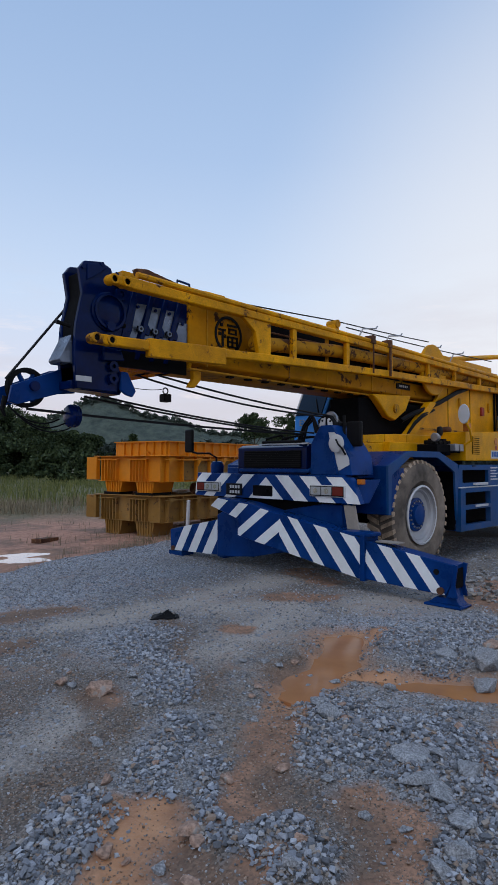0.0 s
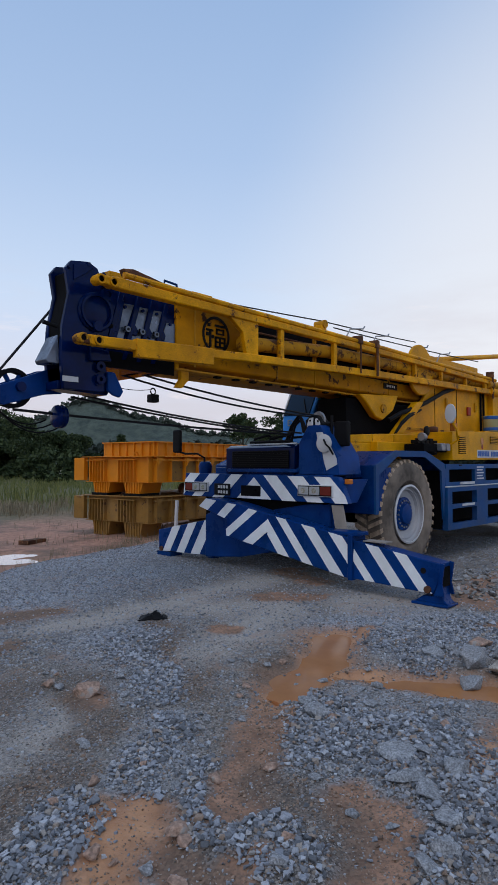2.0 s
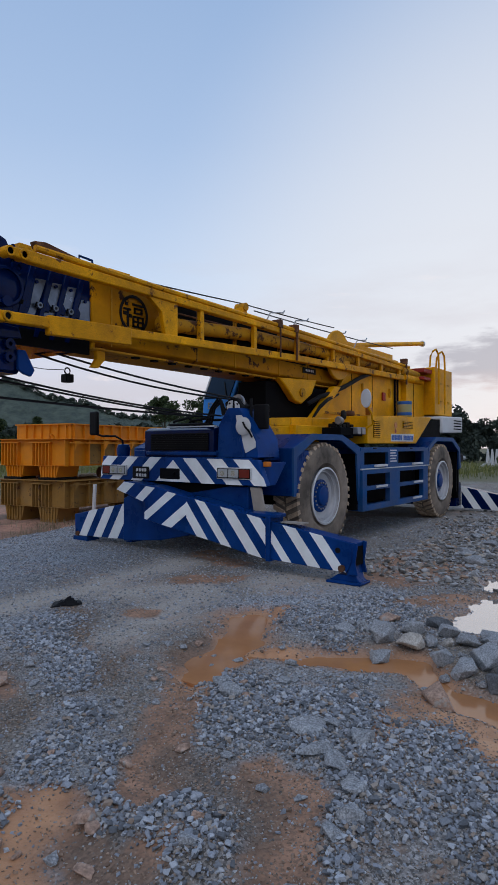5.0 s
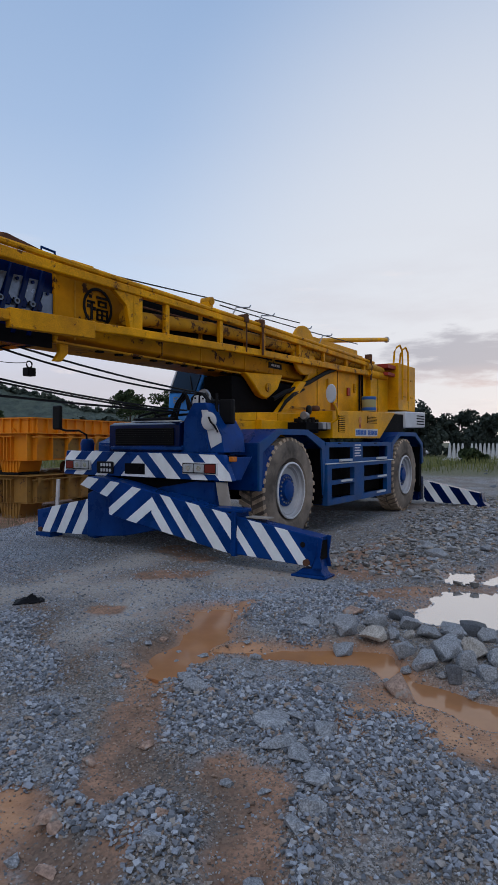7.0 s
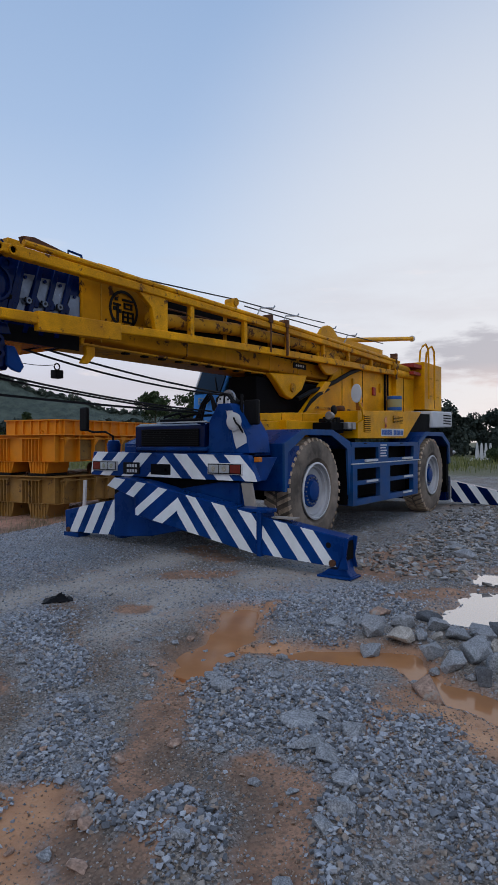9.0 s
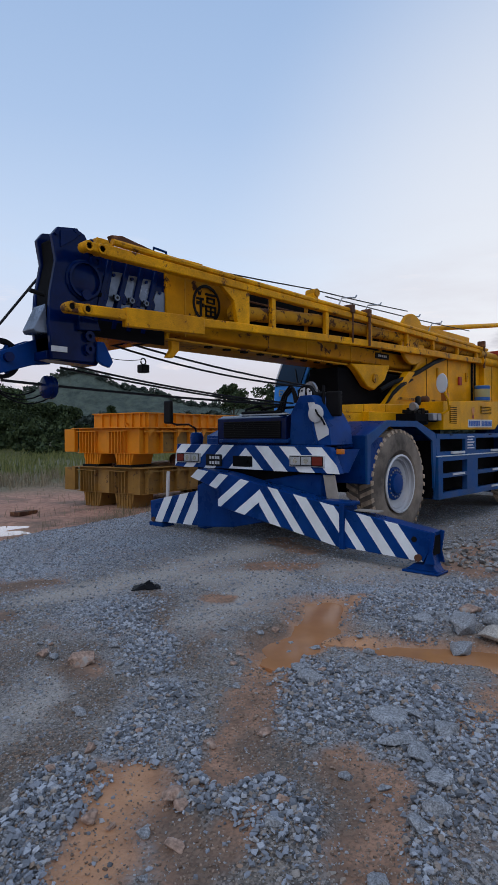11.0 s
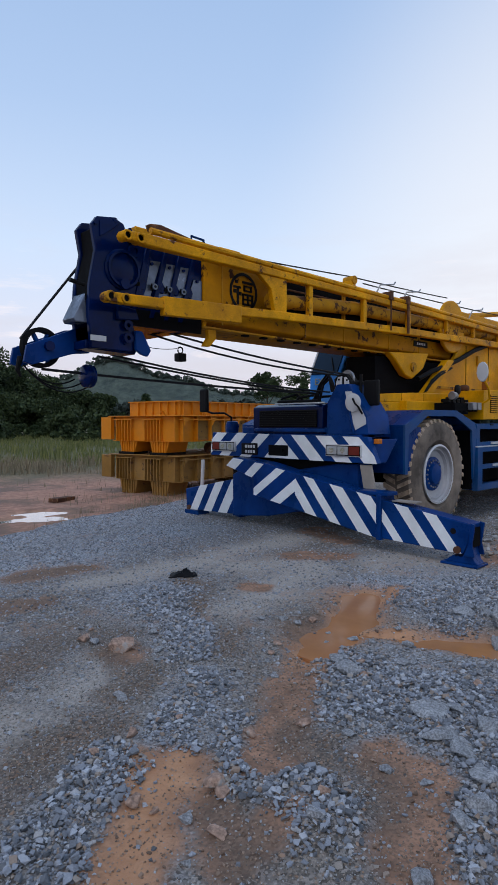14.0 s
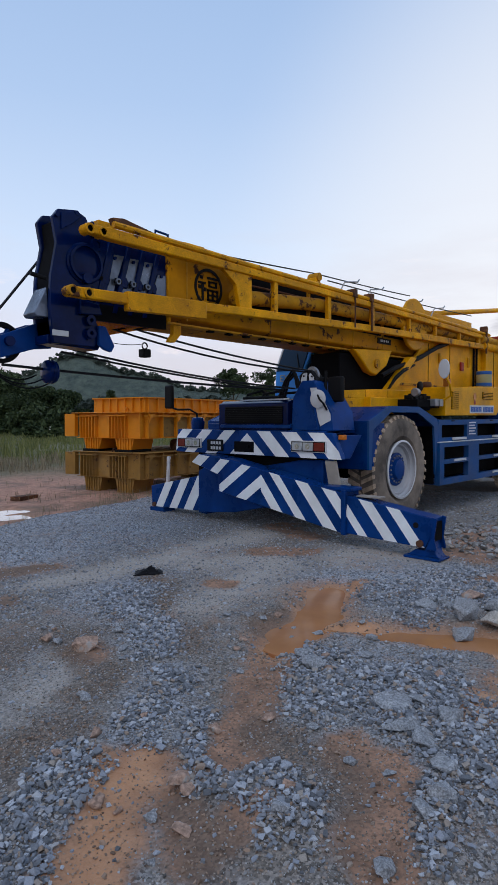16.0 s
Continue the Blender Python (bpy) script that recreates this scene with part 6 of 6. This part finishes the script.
for x, w in ((-2.24, 0.16), (-1.72, 0.07), (-0.60, 0.07), (0.52, 0.07), (1.66, 0.06), (2.6, 0.06), (3.6, 0.06), (4.5, 0.1)):
    zb = 2.62 + (x + 2.4) * 0.037
    mbox("jib_post", (x - w / 2, x + w / 2, JY - 0.03, JY + 0.03, zb, 3.06 - max(0.0, x) * 0.012), M_JIB, jib, "yellow upright of the jib")
mprism("jib_knee", ((-2.42, 3.06), (-2.62, 3.06), (-2.42, 2.92), (-2.36, 2.66), (-2.3, 2.66), (-2.3, 3.06)), "y", JY - 0.03, JY + 0.03, M_JIB, jib)
inner = mtube("jib_inner_tube", ((-2.3, JY + 0.12, 2.825), (-0.65, JY + 0.12, 2.95), (1.8, JY + 0.12, 2.97), (4.6, JY + 0.12, 2.99)), 0.088, M_RUSTY_YELLOW, crane, "rust-streaked inner jib tube", 14)
mtube("jib_inner_rod", ((-2.2, JY + 0.14, 3.0), (4.6, JY + 0.14, 3.04)), 0.012, M_RUST, inner)
for x in (-0.03, 0.42, 4.75):
    clampo = mbox("rope_clamp", (x - 0.04, x + 0.04, JY - 0.08, JY + 0.06, 3.12, 3.235), M_RUST, crane, "dark rusty clamp")
    mtube("clamp_rod", ((x, JY - 0.065, 3.2), (x, JY - 0.065, 2.70)), 0.012 if x < 0.2 else 0.02, M_RUST, clampo)
for x in (-0.1, 0.6, 1.9, 2.75):
    mtube("wire_hook", ((x, 0.95, 3.21), (x + 0.08, 0.92, 3.36), (x + 0.36, 0.88, 3.40), (x + 0.40, 0.88, 3.44)), 0.011, M_STEEL, crane, "bent steel wire hook")
mbox("pulley_bracket", (-4.0, -3.80, 1.1, 1.26, 3.20, 3.34), M_JIB, crane, "yellow pulley bracket on the boom head")
mprism("latch_lever", ((-4.0, 3.23), (-4.03, 3.29), (-3.90, 3.31), (-3.5, 3.25), (-3.5, 3.22)), "y", 0.82, 0.90, M_RUST, crane, "dark rusty latch lever")
mtube("grab_rail", ((-3.45, 0.95, 3.18), (-3.42, 0.95, 3.33), (-3.26, 0.95, 3.32), (-3.24, 0.95, 3.18)), 0.014, M_BLUE, crane)
mbox("sensor_box", (-3.06, -2.76, 0.92, 1.05, 3.235, 3.29), M_JIB, crane, "yellow sensor box")
mbox("red_bracket", (5.45, 5.95, 0.62, 0.9, 3.02, 3.11), M_RED, crane, "red bracket at the jib's end")
mbox("red_bracket", (5.45, 5.90, 0.62, 0.9, 2.86, 2.93), M_RED, crane, "red bracket at the jib's end")

# ropes
for a, b, sag, r in (((-3.62, 1.30, 2.40), (-1.36, 0.50, 2.00), 0.04, 0.011), ((-3.66, 1.45, 2.38), (-1.36, 0.55, 1.99), 0.07, 0.011), ((-4.14, 1.35, 2.10), (-1.32, 0.80, 1.80), 0.05, 0.011),
                     ((-4.18, 1.50, 2.09), (-1.32, 1.0, 1.78), 0.03, 0.011), ((-4.82, 1.43, 1.92), (-1.3, 1.0, 1.79), 0.02, 0.013), ((-4.42, 1.43, 2.95), (-5.02, 1.43, 2.18), 0.0, 0.013),
                     ((-3.9, 1.2, 3.28), (-0.04, 1.43, 3.56), 0.01, 0.009), ((-0.04, 1.43, 3.56), (2.9, 1.43, 3.66), 0.01, 0.009), ((-0.04, 1.2, 3.42), (4.9, 1.1, 3.5), 0.02, 0.009)):
    mtube("wire_rope", sagging(a, b, sag), r, M_ROPE, crane, "taut dark wire rope", 6)
mtube("thin_cord", sagging((-4.0, 1.2, 2.22), (-3.24, 1.43, 2.24), 0.03), 0.004, M_ROPE, crane, "", 5)
lamp = mbox("switch_weight", (-3.245, -3.145, 1.38, 1.48, 2.10, 2.19), M_BLACK, crane, "small dark limit-switch weight", 0.01)
mtube("weight_ring", [(-3.195 + 0.035 * math.cos(a), 1.43, 2.225 + 0.035 * math.sin(a)) for a in [k * math.tau / 12 for k in range(13)]], 0.008, M_BLACK, lamp)
mlathe("rope_ball", [(0.02, -0.055), (0.09, -0.052), (0.108, -0.04), (0.112, -0.02), (0.10, -0.01), (0.10, 0.01), (0.112, 0.02), (0.108, 0.04), (0.09, 0.052), (0.02, 0.055)], (-4.40, 1.33, 1.87), M_NAVY, crane, "x", 24, "navy rope weight threaded on the rope")
for k in range(3):
    mtube("chain", sagging((-5.0, 1.43, 1.95), (-4.5 + 0.12 * k, 1.40, 1.84), 0.10 + 0.04 * k), 0.007, M_BLACK, crane, "loose thin chain", 5)
mtube("tip_hook", ((-5.02, 1.43, 2.02), (-5.05, 1.43, 1.90), (-5.02, 1.43, 1.84)), 0.03, M_BLACK, crane, "black hook at the arm's end", 8, 0.012)

# paint drum standing on the side deck
can = empty("paint_drum", "cream steel drum with blue bands on the crane's side deck", "drum", place=(4.45, 0.66, 2.021))
mlathe("body", [(0.14, 0), (0.145, 0.01), (0.145, 0.30), (0.14, 0.31)], (0, 0, 0), M_CREAM, can, "z", 28)
for z in (0.02, 0.24):
    mlathe("band", [(0.147, z), (0.149, z + 0.01), (0.149, z + 0.05), (0.147, z + 0.06)], (0, 0, 0), M_TEXTBLUE, can, "z", 28, "blue painted band")


# ---- steel pile-cap forms, stacked two high ----
def rib(parent, x0, x1, y0, y1, z0, z1, mat):
    mbox("rib", (x0, x1, y0, y1, z0, z1), mat, parent, "", 0)


def steel_form(name, base, mat, label, collar, h0, h1):
    """A ribbed steel form 2.3 wide and 4.6 long on four ribbed feet, its near corner at the origin."""
    f = empty(name, label, "formwork", "stacked steel forms")
    f.location = base
    f.rotation_euler = (0, 0, radians(9))
    L, W = 4.6, 2.2
    mbox("body", (0.05, L - 0.05, 0.05, W - 0.05, h0, h1), mat, f)
    mbox("top_flange", (-0.08, L + 0.08, -0.08, W + 0.08, h1, h1 + 0.02), mat, f)
    mbox("bottom_flange", (0.0, L, 0.0, W, h0 - 0.015, h0), mat, f)
    for y in (0.52, 1.50):
        for k in range(6):
            rib(f, -0.05, 0.05, y + 0.10 * k, y + 0.10 * k + 0.016, h0, h1 - 0.06, mat)
        mbox("rail", (-0.06, -0.03, y - 0.04, y + 0.62, h1 - 0.075, h1 - 0.055), mat, f, "", 0)
    rib(f, -0.07, 0.05, 0.03, 0.046, h0, h1, mat)
    mbox("end_wing", (-0.07, 0.05, W - 0.02, W + 0.34, h0 + 0.02, h1 - 0.01), mat, f)
    for k in range(9):
        x = 0.12 + 0.5 * k
        rib(f, x, x + 0.02, -0.06, 0.05, h0, h1, mat)
    # brown panel paints the long side's shade together with its dirt
    mbox("side_panel", (0.66, L - 0.1, 0.032, 0.051, h0 + 0.02, h1 - 0.10), M_OCHRE, f, "brown side panel, dirt and shade in one colour", 0)
    mbox("side_rail", (0.0, L, -0.07, -0.045, h1 - 0.085, h1 - 0.06), mat, f, "", 0)
    for k in range(4):
        mprism("gusset", ((0.15 + 1.0 * k, h1 - 0.03), (0.32 + 1.0 * k, h1 - 0.03), (0.15 + 1.0 * k, h1 - 0.22)), "y", -0.075, -0.055, mat, f, "", 0)
    for y in (0.34, 1.40):
        for x in (0.02, 3.6):
            foot = mprism("foot", ((y + 0.06, 0.02), (y + 0.52, 0.02), (y + 0.60, h0 - 0.016), (y - 0.02, h0 - 0.016)), "x", x + 0.03, x + 0.7, mat, f, "ribbed tapered foot")
            for k in range(6):
                mbox("foot_rib", (x, x + 0.031, y + 0.06 + 0.085 * k, y + 0.074 + 0.085 * k, 0.02, h0 - 0.016), mat, foot, "", 0)
    if collar:
        for x0, x1, y0, y1 in ((0.35, L - 0.35, 0.25, 0.31), (0.35, L - 0.35, W - 0.31, W - 0.25), (0.35, 0.41, 0.311, W - 0.311), (L - 0.41, L - 0.35, 0.311, W - 0.311)):
            c = mbox("collar", (x0, x1, y0, y1, h1 + 0.021, h1 + 0.36), mat, f)
        mbox("collar_lip", (0.29, L - 0.29, 0.19, 0.245, h1 + 0.345, h1 + 0.37), mat, f, "", 0)
        mbox("collar_lip", (0.29, 0.345, 0.25, W - 0.25, h1 + 0.345, h1 + 0.37), mat, f, "", 0)
        for k in range(12):
            rib(f, 0.42 + 0.33 * k, 0.436 + 0.33 * k, 0.195, 0.25, h1 + 0.021, h1 + 0.344, mat)
        for k in range(6):
            rib(f, 0.295, 0.35, 0.35 + 0.25 * k, 0.366 + 0.25 * k, h1 + 0.021, h1 + 0.344, mat)
        for x, y in ((0.22, 0.7), (1.2, 0.12), (3.0, 0.12)):
            mtube("lifting_eye", [(x + 0.07 * math.cos(a), y, h1 + 0.03 + 0.09 * math.sin(a)) for a in [k * math.pi / 8 for k in range(9)]], 0.018, mat, f)
    else:
        for x, y in ((0.10, 1.0), (1.3, 0.14)):
            mtube("lifting_eye", [(x + 0.07 * math.cos(a), y, h1 + 0.02 + 0.08 * math.sin(a)) for a in [k * math.pi / 8 for k in range(9)]], 0.018, M_RUST, f)
    return f


FX0, FY0 = 1.14, 7.06
steel_form("steel_form", (FX0, FY0, -0.31), M_OCHRE, "dull ochre ribbed steel form standing on the clay", False, 0.37, 0.95)
steel_form("steel_form", (FX0, FY0, 0.70), M_ORANGE, "orange ribbed steel form with a collar, stacked on another", True, 0.29, 0.87)
for k, (x, y) in enumerate(((0.02, 0.40), (-0.16, 1.46), (3.7, 0.75))):
    t = mbox("timber_block", (-0.04, 0.62, 0, 0.55, 0.0, 0.062), M_BLACK)
    t.location, t.rotation_euler = (FX0 + x, FY0 + y, 0.660), (0, 0, radians(9))
    tagged(t, "dark timber packing block between stacked forms", "timber", "packing blocks")
pipe = mtube("steel_pipe", ((0, 0, 0), (2.2, 0.3, 0.0)), 0.14, M_RUST, seg=24)
pipe.location = (FX0 + 1.3, FY0 + 0.45, 0.798)
tagged(pipe, "rusty brown steel pipe lying on the lower form", "pipe")
stake = mbox("stake", (-0.035, 0.035, -0.03, 0.03, 0, 0.95), M_PALE)
stake.location, stake.rotation_euler = (1.62, 6.80, -0.38), (0.02, 0.05, 0.3)
tagged(stake, "pale wooden stake stuck upright in the ground", "stake")
plank = mbox("plank", (-0.35, 0.35, -0.12, 0.12, 0, 0.09), M_RUST)
plank.location, plank.rotation_euler = (-0.75, 8.9, float(ground_z(-0.75, 8.9))), (0, 0.04, 0.5)
tagged(plank, "weathered dark plank lying on the clay", "plank")


# ---- trees, grass, hill ----
def bearing(u, d):
    """A spot d metres out; u is the sideways share, 0 straight ahead of the first stand."""
    return -7.43 + d * (0.715 + 0.698 * u), -4.01 + d * (0.698 - 0.715 * u)


def leaf_cloud(centres, radii, count, size):
    """Small bent leaf sprays scattered in uneven clumps: corners and triangles."""
    k = RNG.integers(0, len(centres), count)
    d = RNG.normal(size=(count, 3))
    d /= np.linalg.norm(d, axis=1, keepdims=True)
    p = np.array(centres)[k] + d * (np.array(radii)[k] * RNG.uniform(0.35, 1.05, count) ** 0.6)[:, None] * np.array((1, 1, 0.8))
    s = size * RNG.uniform(0.5, 1.4, count)
    quad = np.array(((-0.5, -0.12, 0), (0.1, -0.42, 0.08), (0.62, 0.05, -0.05), (0.05, 0.40, 0.1), (-0.3, 0.3, -0.04)))
    v = np.einsum("nij,kj->nki", turns(count), quad) * s[:, None, None] + p[:, None, :]
    tri = np.array(((0, 1, 2), (0, 2, 3), (0, 3, 4)))
    f = tri[None] + (np.arange(count) * 5)[:, None, None]
    return v.reshape(-1, 3), f.reshape(-1, 3)


def tree(x, y, height, spread, leaves, size, label, seed, bare=0.25, material=M_LEAF):
    rnd = random.Random(seed)
    z0 = float(ground_z(x, y)) - 0.1
    t = empty("tree", label, "tree", place=(x, y, z0))
    bm = B()
    lean = Vector((rnd.uniform(-0.06, 0.06), rnd.uniform(-0.06, 0.06), 1))
    top = height * 0.72
    tube(bm, [lean * (top * k / 5) + Vector((rnd.uniform(-1, 1), rnd.uniform(-1, 1), 0)) * 0.012 * height * (k > 0) for k in range(6)], 0.035 * height ** 0.8, 8, 0.01 * height ** 0.8)
    centres, radii = [], []
    for k in range(11):
        h = height * rnd.uniform(bare + 0.05, 0.72)
        a = rnd.uniform(0, math.tau)
        r = spread * rnd.uniform(0.35, 0.85) * (1 - 0.5 * abs(h / height - 0.5))
        end = Vector((math.cos(a) * r, math.sin(a) * r, h + height * rnd.uniform(0.08, 0.22)))
        mid = (lean * h).lerp(end, 0.5) + Vector((0, 0, 0.03 * height))
        tube(bm, (lean * h, mid, end), 0.011 * height ** 0.8, 6, 0.004 * height ** 0.8)
        centres.append(end)
        radii.append(spread * rnd.uniform(0.22, 0.42))
    for k in range(7):
        a = rnd.uniform(0, math.tau)
        r = spread * rnd.uniform(0, 0.55)
        centres.append(Vector((math.cos(a) * r, math.sin(a) * r, height * rnd.uniform(0.62, 0.93))))
        radii.append(spread * rnd.uniform(0.18, 0.34))
    part("trunk", bm, M_BARK, t, "dark bark trunk with limbs")
    v, f = leaf_cloud([tuple(c) for c in centres], radii, leaves, size)
    crown = bulk("crown", v, f, material)
    crown.parent = t
    return t


DARK = "dark broad-crowned tree at the field's edge"
for k, (u, d, h, s) in enumerate(((-0.56, 42, 7.2, 3.6), (-0.47, 40, 7.0, 3.4), (-0.41, 44, 6.0, 3.0), (-0.36, 41, 4.6, 2.8), (-0.31, 45, 4.2, 2.6), (-0.27, 47, 4.0, 2.4), (-0.51, 36, 5.2, 2.4), (-0.44, 35, 3.8, 2.2), (-0.39, 38, 3.6, 2.0), (-0.34, 37, 3.2, 1.9))):
    x, y = bearing(u, d * 2)
    tree(x, y, 1.8 + 2 * (h - 1.8), s * 1.9, 12000, 0.30, DARK, k, 0.08)
for k, (u, d, h, s) in enumerate(((0.008, 62, 7.6, 2.0), (0.062, 66, 7.4, 1.9), (-0.19, 55, 4.6, 1.4))):
    x, y = bearing(u, d)
    tree(x, y, h, s, 4600, 0.17, "open-crowned tree standing out against the sky", 30 + k, 0.35)


def woods(name, rows, label, material=M_LEAF_FAR, size=0.6, per=900):
    """A far belt of trees as one mesh of leaf sprays; rows of bearing, distance, height."""
    centres, radii = [], []
    for u, d, h in rows:
        x, y = bearing(u, d)
        for _ in range(9):
            centres.append((x + random.gauss(0, 0.2 * h), y + random.gauss(0, 0.2 * h), -0.4 + h * random.uniform(0.12, 0.82)))
            radii.append(h * random.uniform(0.13, 0.24))
    v, f = leaf_cloud(centres, radii, per * len(rows), size)
    return tagged(bulk(name, v, f, material), label, "woods", kind="stuff")


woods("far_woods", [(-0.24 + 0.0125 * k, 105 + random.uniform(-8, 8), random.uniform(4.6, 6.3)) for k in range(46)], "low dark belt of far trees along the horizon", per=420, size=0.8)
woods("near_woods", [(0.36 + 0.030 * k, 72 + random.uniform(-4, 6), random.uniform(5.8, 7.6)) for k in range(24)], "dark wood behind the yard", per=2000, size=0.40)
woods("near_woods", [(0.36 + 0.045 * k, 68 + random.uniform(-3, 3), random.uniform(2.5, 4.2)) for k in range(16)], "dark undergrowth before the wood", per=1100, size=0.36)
woods("field_scrub", [(-0.6 + 0.02 * k, 66 + random.uniform(-14, 8), random.uniform(1.0, 3.6)) for k in range(22)], "dense scrub at the field's far edge", M_LEAF, 0.34, 700)
bush = woods("bush", [(0.612, 36, 1.7), (0.635, 37, 1.2)], "dark green bush beside concrete posts", M_LEAF, 0.2, 1200)

# wooded hill
n = 160
us = np.linspace(-0.75, 0.16, n)
ridge = 0.050 + 0.057 * np.exp(-((us + 0.245) / 0.075) ** 2) + 0.020 * np.exp(-((us + 0.13) / 0.05) ** 2) + 0.018 * np.exp(-((us + 0.42) / 0.10) ** 2)
ridge += 0.004 * (fbm(us * 60, us * 0 + 3, 5) - 0.5) + 0.003 * (vnoise(us * 400, us * 0 + 9, 6) - 0.5)
rows_v = []
for j in range(12):
    k = j / 11
    d = 430 - 60 * (1 - k)
    x, y = bearing(us, d)
    rows_v.append(np.stack((x, y, -2 + (1.4 + ridge * d) * k ** 0.8 + 2.2 * (fbm(us * 90, us * 0 + j, 11) - 0.5) * (k < 0.99)), -1))
V = np.concatenate(rows_v)
idx = np.arange(12 * n).reshape(12, n)
hill = bulk("hill", V, np.stack((idx[:-1, :-1], idx[:-1, 1:], idx[1:, 1:], idx[1:, :-1]), -1).reshape(-1, 4), M_HILL)
tagged(hill, "low wooded hill far behind the field", "hill", kind="structure")
centres = [tuple(rows_v[11][i] + np.array((0, 0, random.uniform(-1.0, 2.2)))) for i in range(0, n, 1)]
v, f = leaf_cloud(centres, [random.uniform(1.5, 3.6) for _ in centres], 9000, 2.0)
tagged(bulk("hilltop_woods", v, f, M_HILL), "ragged line of trees along the hilltop", "woods", kind="stuff")


def blades(name, x, y, h, material, label):
    n = len(x)
    z = ground_z(x, y)
    a = RNG.uniform(0, math.tau, n)
    w = h * RNG.uniform(0.018, 0.035, n)
    lean = h * RNG.uniform(0.05, 0.5, n)
    la = RNG.uniform(0, math.tau, n)
    base = np.stack((x, y, z - 0.02), -1)
    side = np.stack((np.cos(a) * w, np.sin(a) * w, 0 * w), -1)
    mid = base + np.stack((np.cos(la) * lean * 0.35, np.sin(la) * lean * 0.35, h * 0.6), -1)
    top = base + np.stack((np.cos(la) * lean, np.sin(la) * lean, h), -1)
    v = np.stack((base - side, base + side, mid + side * 0.7, mid - side * 0.7, top), 1).reshape(-1, 3)
    tri = np.array(((0, 1, 2), (0, 2, 3), (3, 2, 4)))
    f = (tri[None] + (np.arange(n) * 5)[:, None, None]).reshape(-1, 3)
    return tagged(bulk(name, v, f, material), label, "grass", kind="stuff")


def fan(n, u0, u1, d0, d1):
    u, d = RNG.uniform(u0, u1, n), np.sqrt(RNG.uniform(d0 * d0, d1 * d1, n))
    x, y = bearing(u, d)
    keep = RNG.uniform(size=n) < np.clip((fbm(x * 0.35, y * 0.35, 14) - 0.34) * 4, 0.06, 1)
    return x[keep], y[keep]


x, y = fan(46000, -0.60, -0.05, 23, 78)
blades("tall_grass", x, y, RNG.uniform(0.2, 0.75, len(x)) * (0.35 + 0.9 * vnoise(x * 0.5, y * 0.5, 40)), M_GRASS, "tall rank green grass on the field")
x, y = fan(9000, -0.60, -0.10, 20.5, 27)
blades("dry_weeds", x, y, RNG.uniform(0.12, 0.5, len(x)) * (0.4 + vnoise(x * 0.7, y * 0.7, 41)), M_DRY, "dry brown weeds on the clay")
x, y = fan(14000, 0.40, 0.95, 24, 60)
blades("field_grass", x, y, RNG.uniform(0.25, 0.6, len(x)), M_GRASS, "green grass behind the yard")
# weeds on the foot of the gravel bank
x, y = RNG.uniform(-3.5, 2.2, 2600), RNG.normal(0, 0.28, 2600)
y = np.minimum(3.85 + 0.33 * (x + 3.8), 5.6) + 1.25 + y + 0.7 * vnoise(x * 1.4, y * 0, 4)
keep = (vnoise(x * 2.2, y * 2.2, 17) > 0.45) & (field(WET, x, y, 0.8) < 0.05) & ((x > -1.4) | (RNG.uniform(size=len(x)) < 0.25))
blades("bank_weeds", x[keep], y[keep], RNG.uniform(0.05, 0.20, keep.sum()), M_DRY, "dry weeds at the foot of the gravel bank")
x, y = fan(3800, -0.50, -0.10, 13, 22)
blades("field_tufts", x, y, RNG.uniform(0.06, 0.22, len(x)), M_DRY, "sparse dry tufts on red clay")
x, y = RNG.uniform(6.5, 12, 500), RNG.normal(-2.2, 0.5, 500)
blades("yard_weeds", x, y, RNG.uniform(0.06, 0.2, 500), M_GRASS, "low green weeds on the rubble")

# concrete posts on splayed feet, far behind the yard
cone = empty("concrete_post", "pale tapered concrete post on a splayed foot", "post", "row of concrete posts")
mlathe("post", [(0.26, 0.0), (0.20, 0.35), (0.10, 1.35), (0.07, 1.60), (0.0001, 1.62)], (0, 0, 0), M_CONCRETE, cone, "z", 10)
mprism("foot", ((-0.9, 0.0), (0.5, 0.0), (0.2, 0.30), (-0.25, 0.30)), "y", -0.3, 0.3, M_CONCRETE, cone)
for k in range(11):
    u, d = 0.572 + 0.0085 * k + (0.010 if k > 3 else 0), 51 - 0.3 * k
    x, y = bearing(u, d)
    m = Matrix.Translation((x, y, float(ground_z(x, y)) - 0.02)) @ Matrix.Rotation(-0.6 + 0.1 * (k % 3), 4, "Z")
    if k:
        copy_thing(cone, m)
    else:
        cone.matrix_basis = m
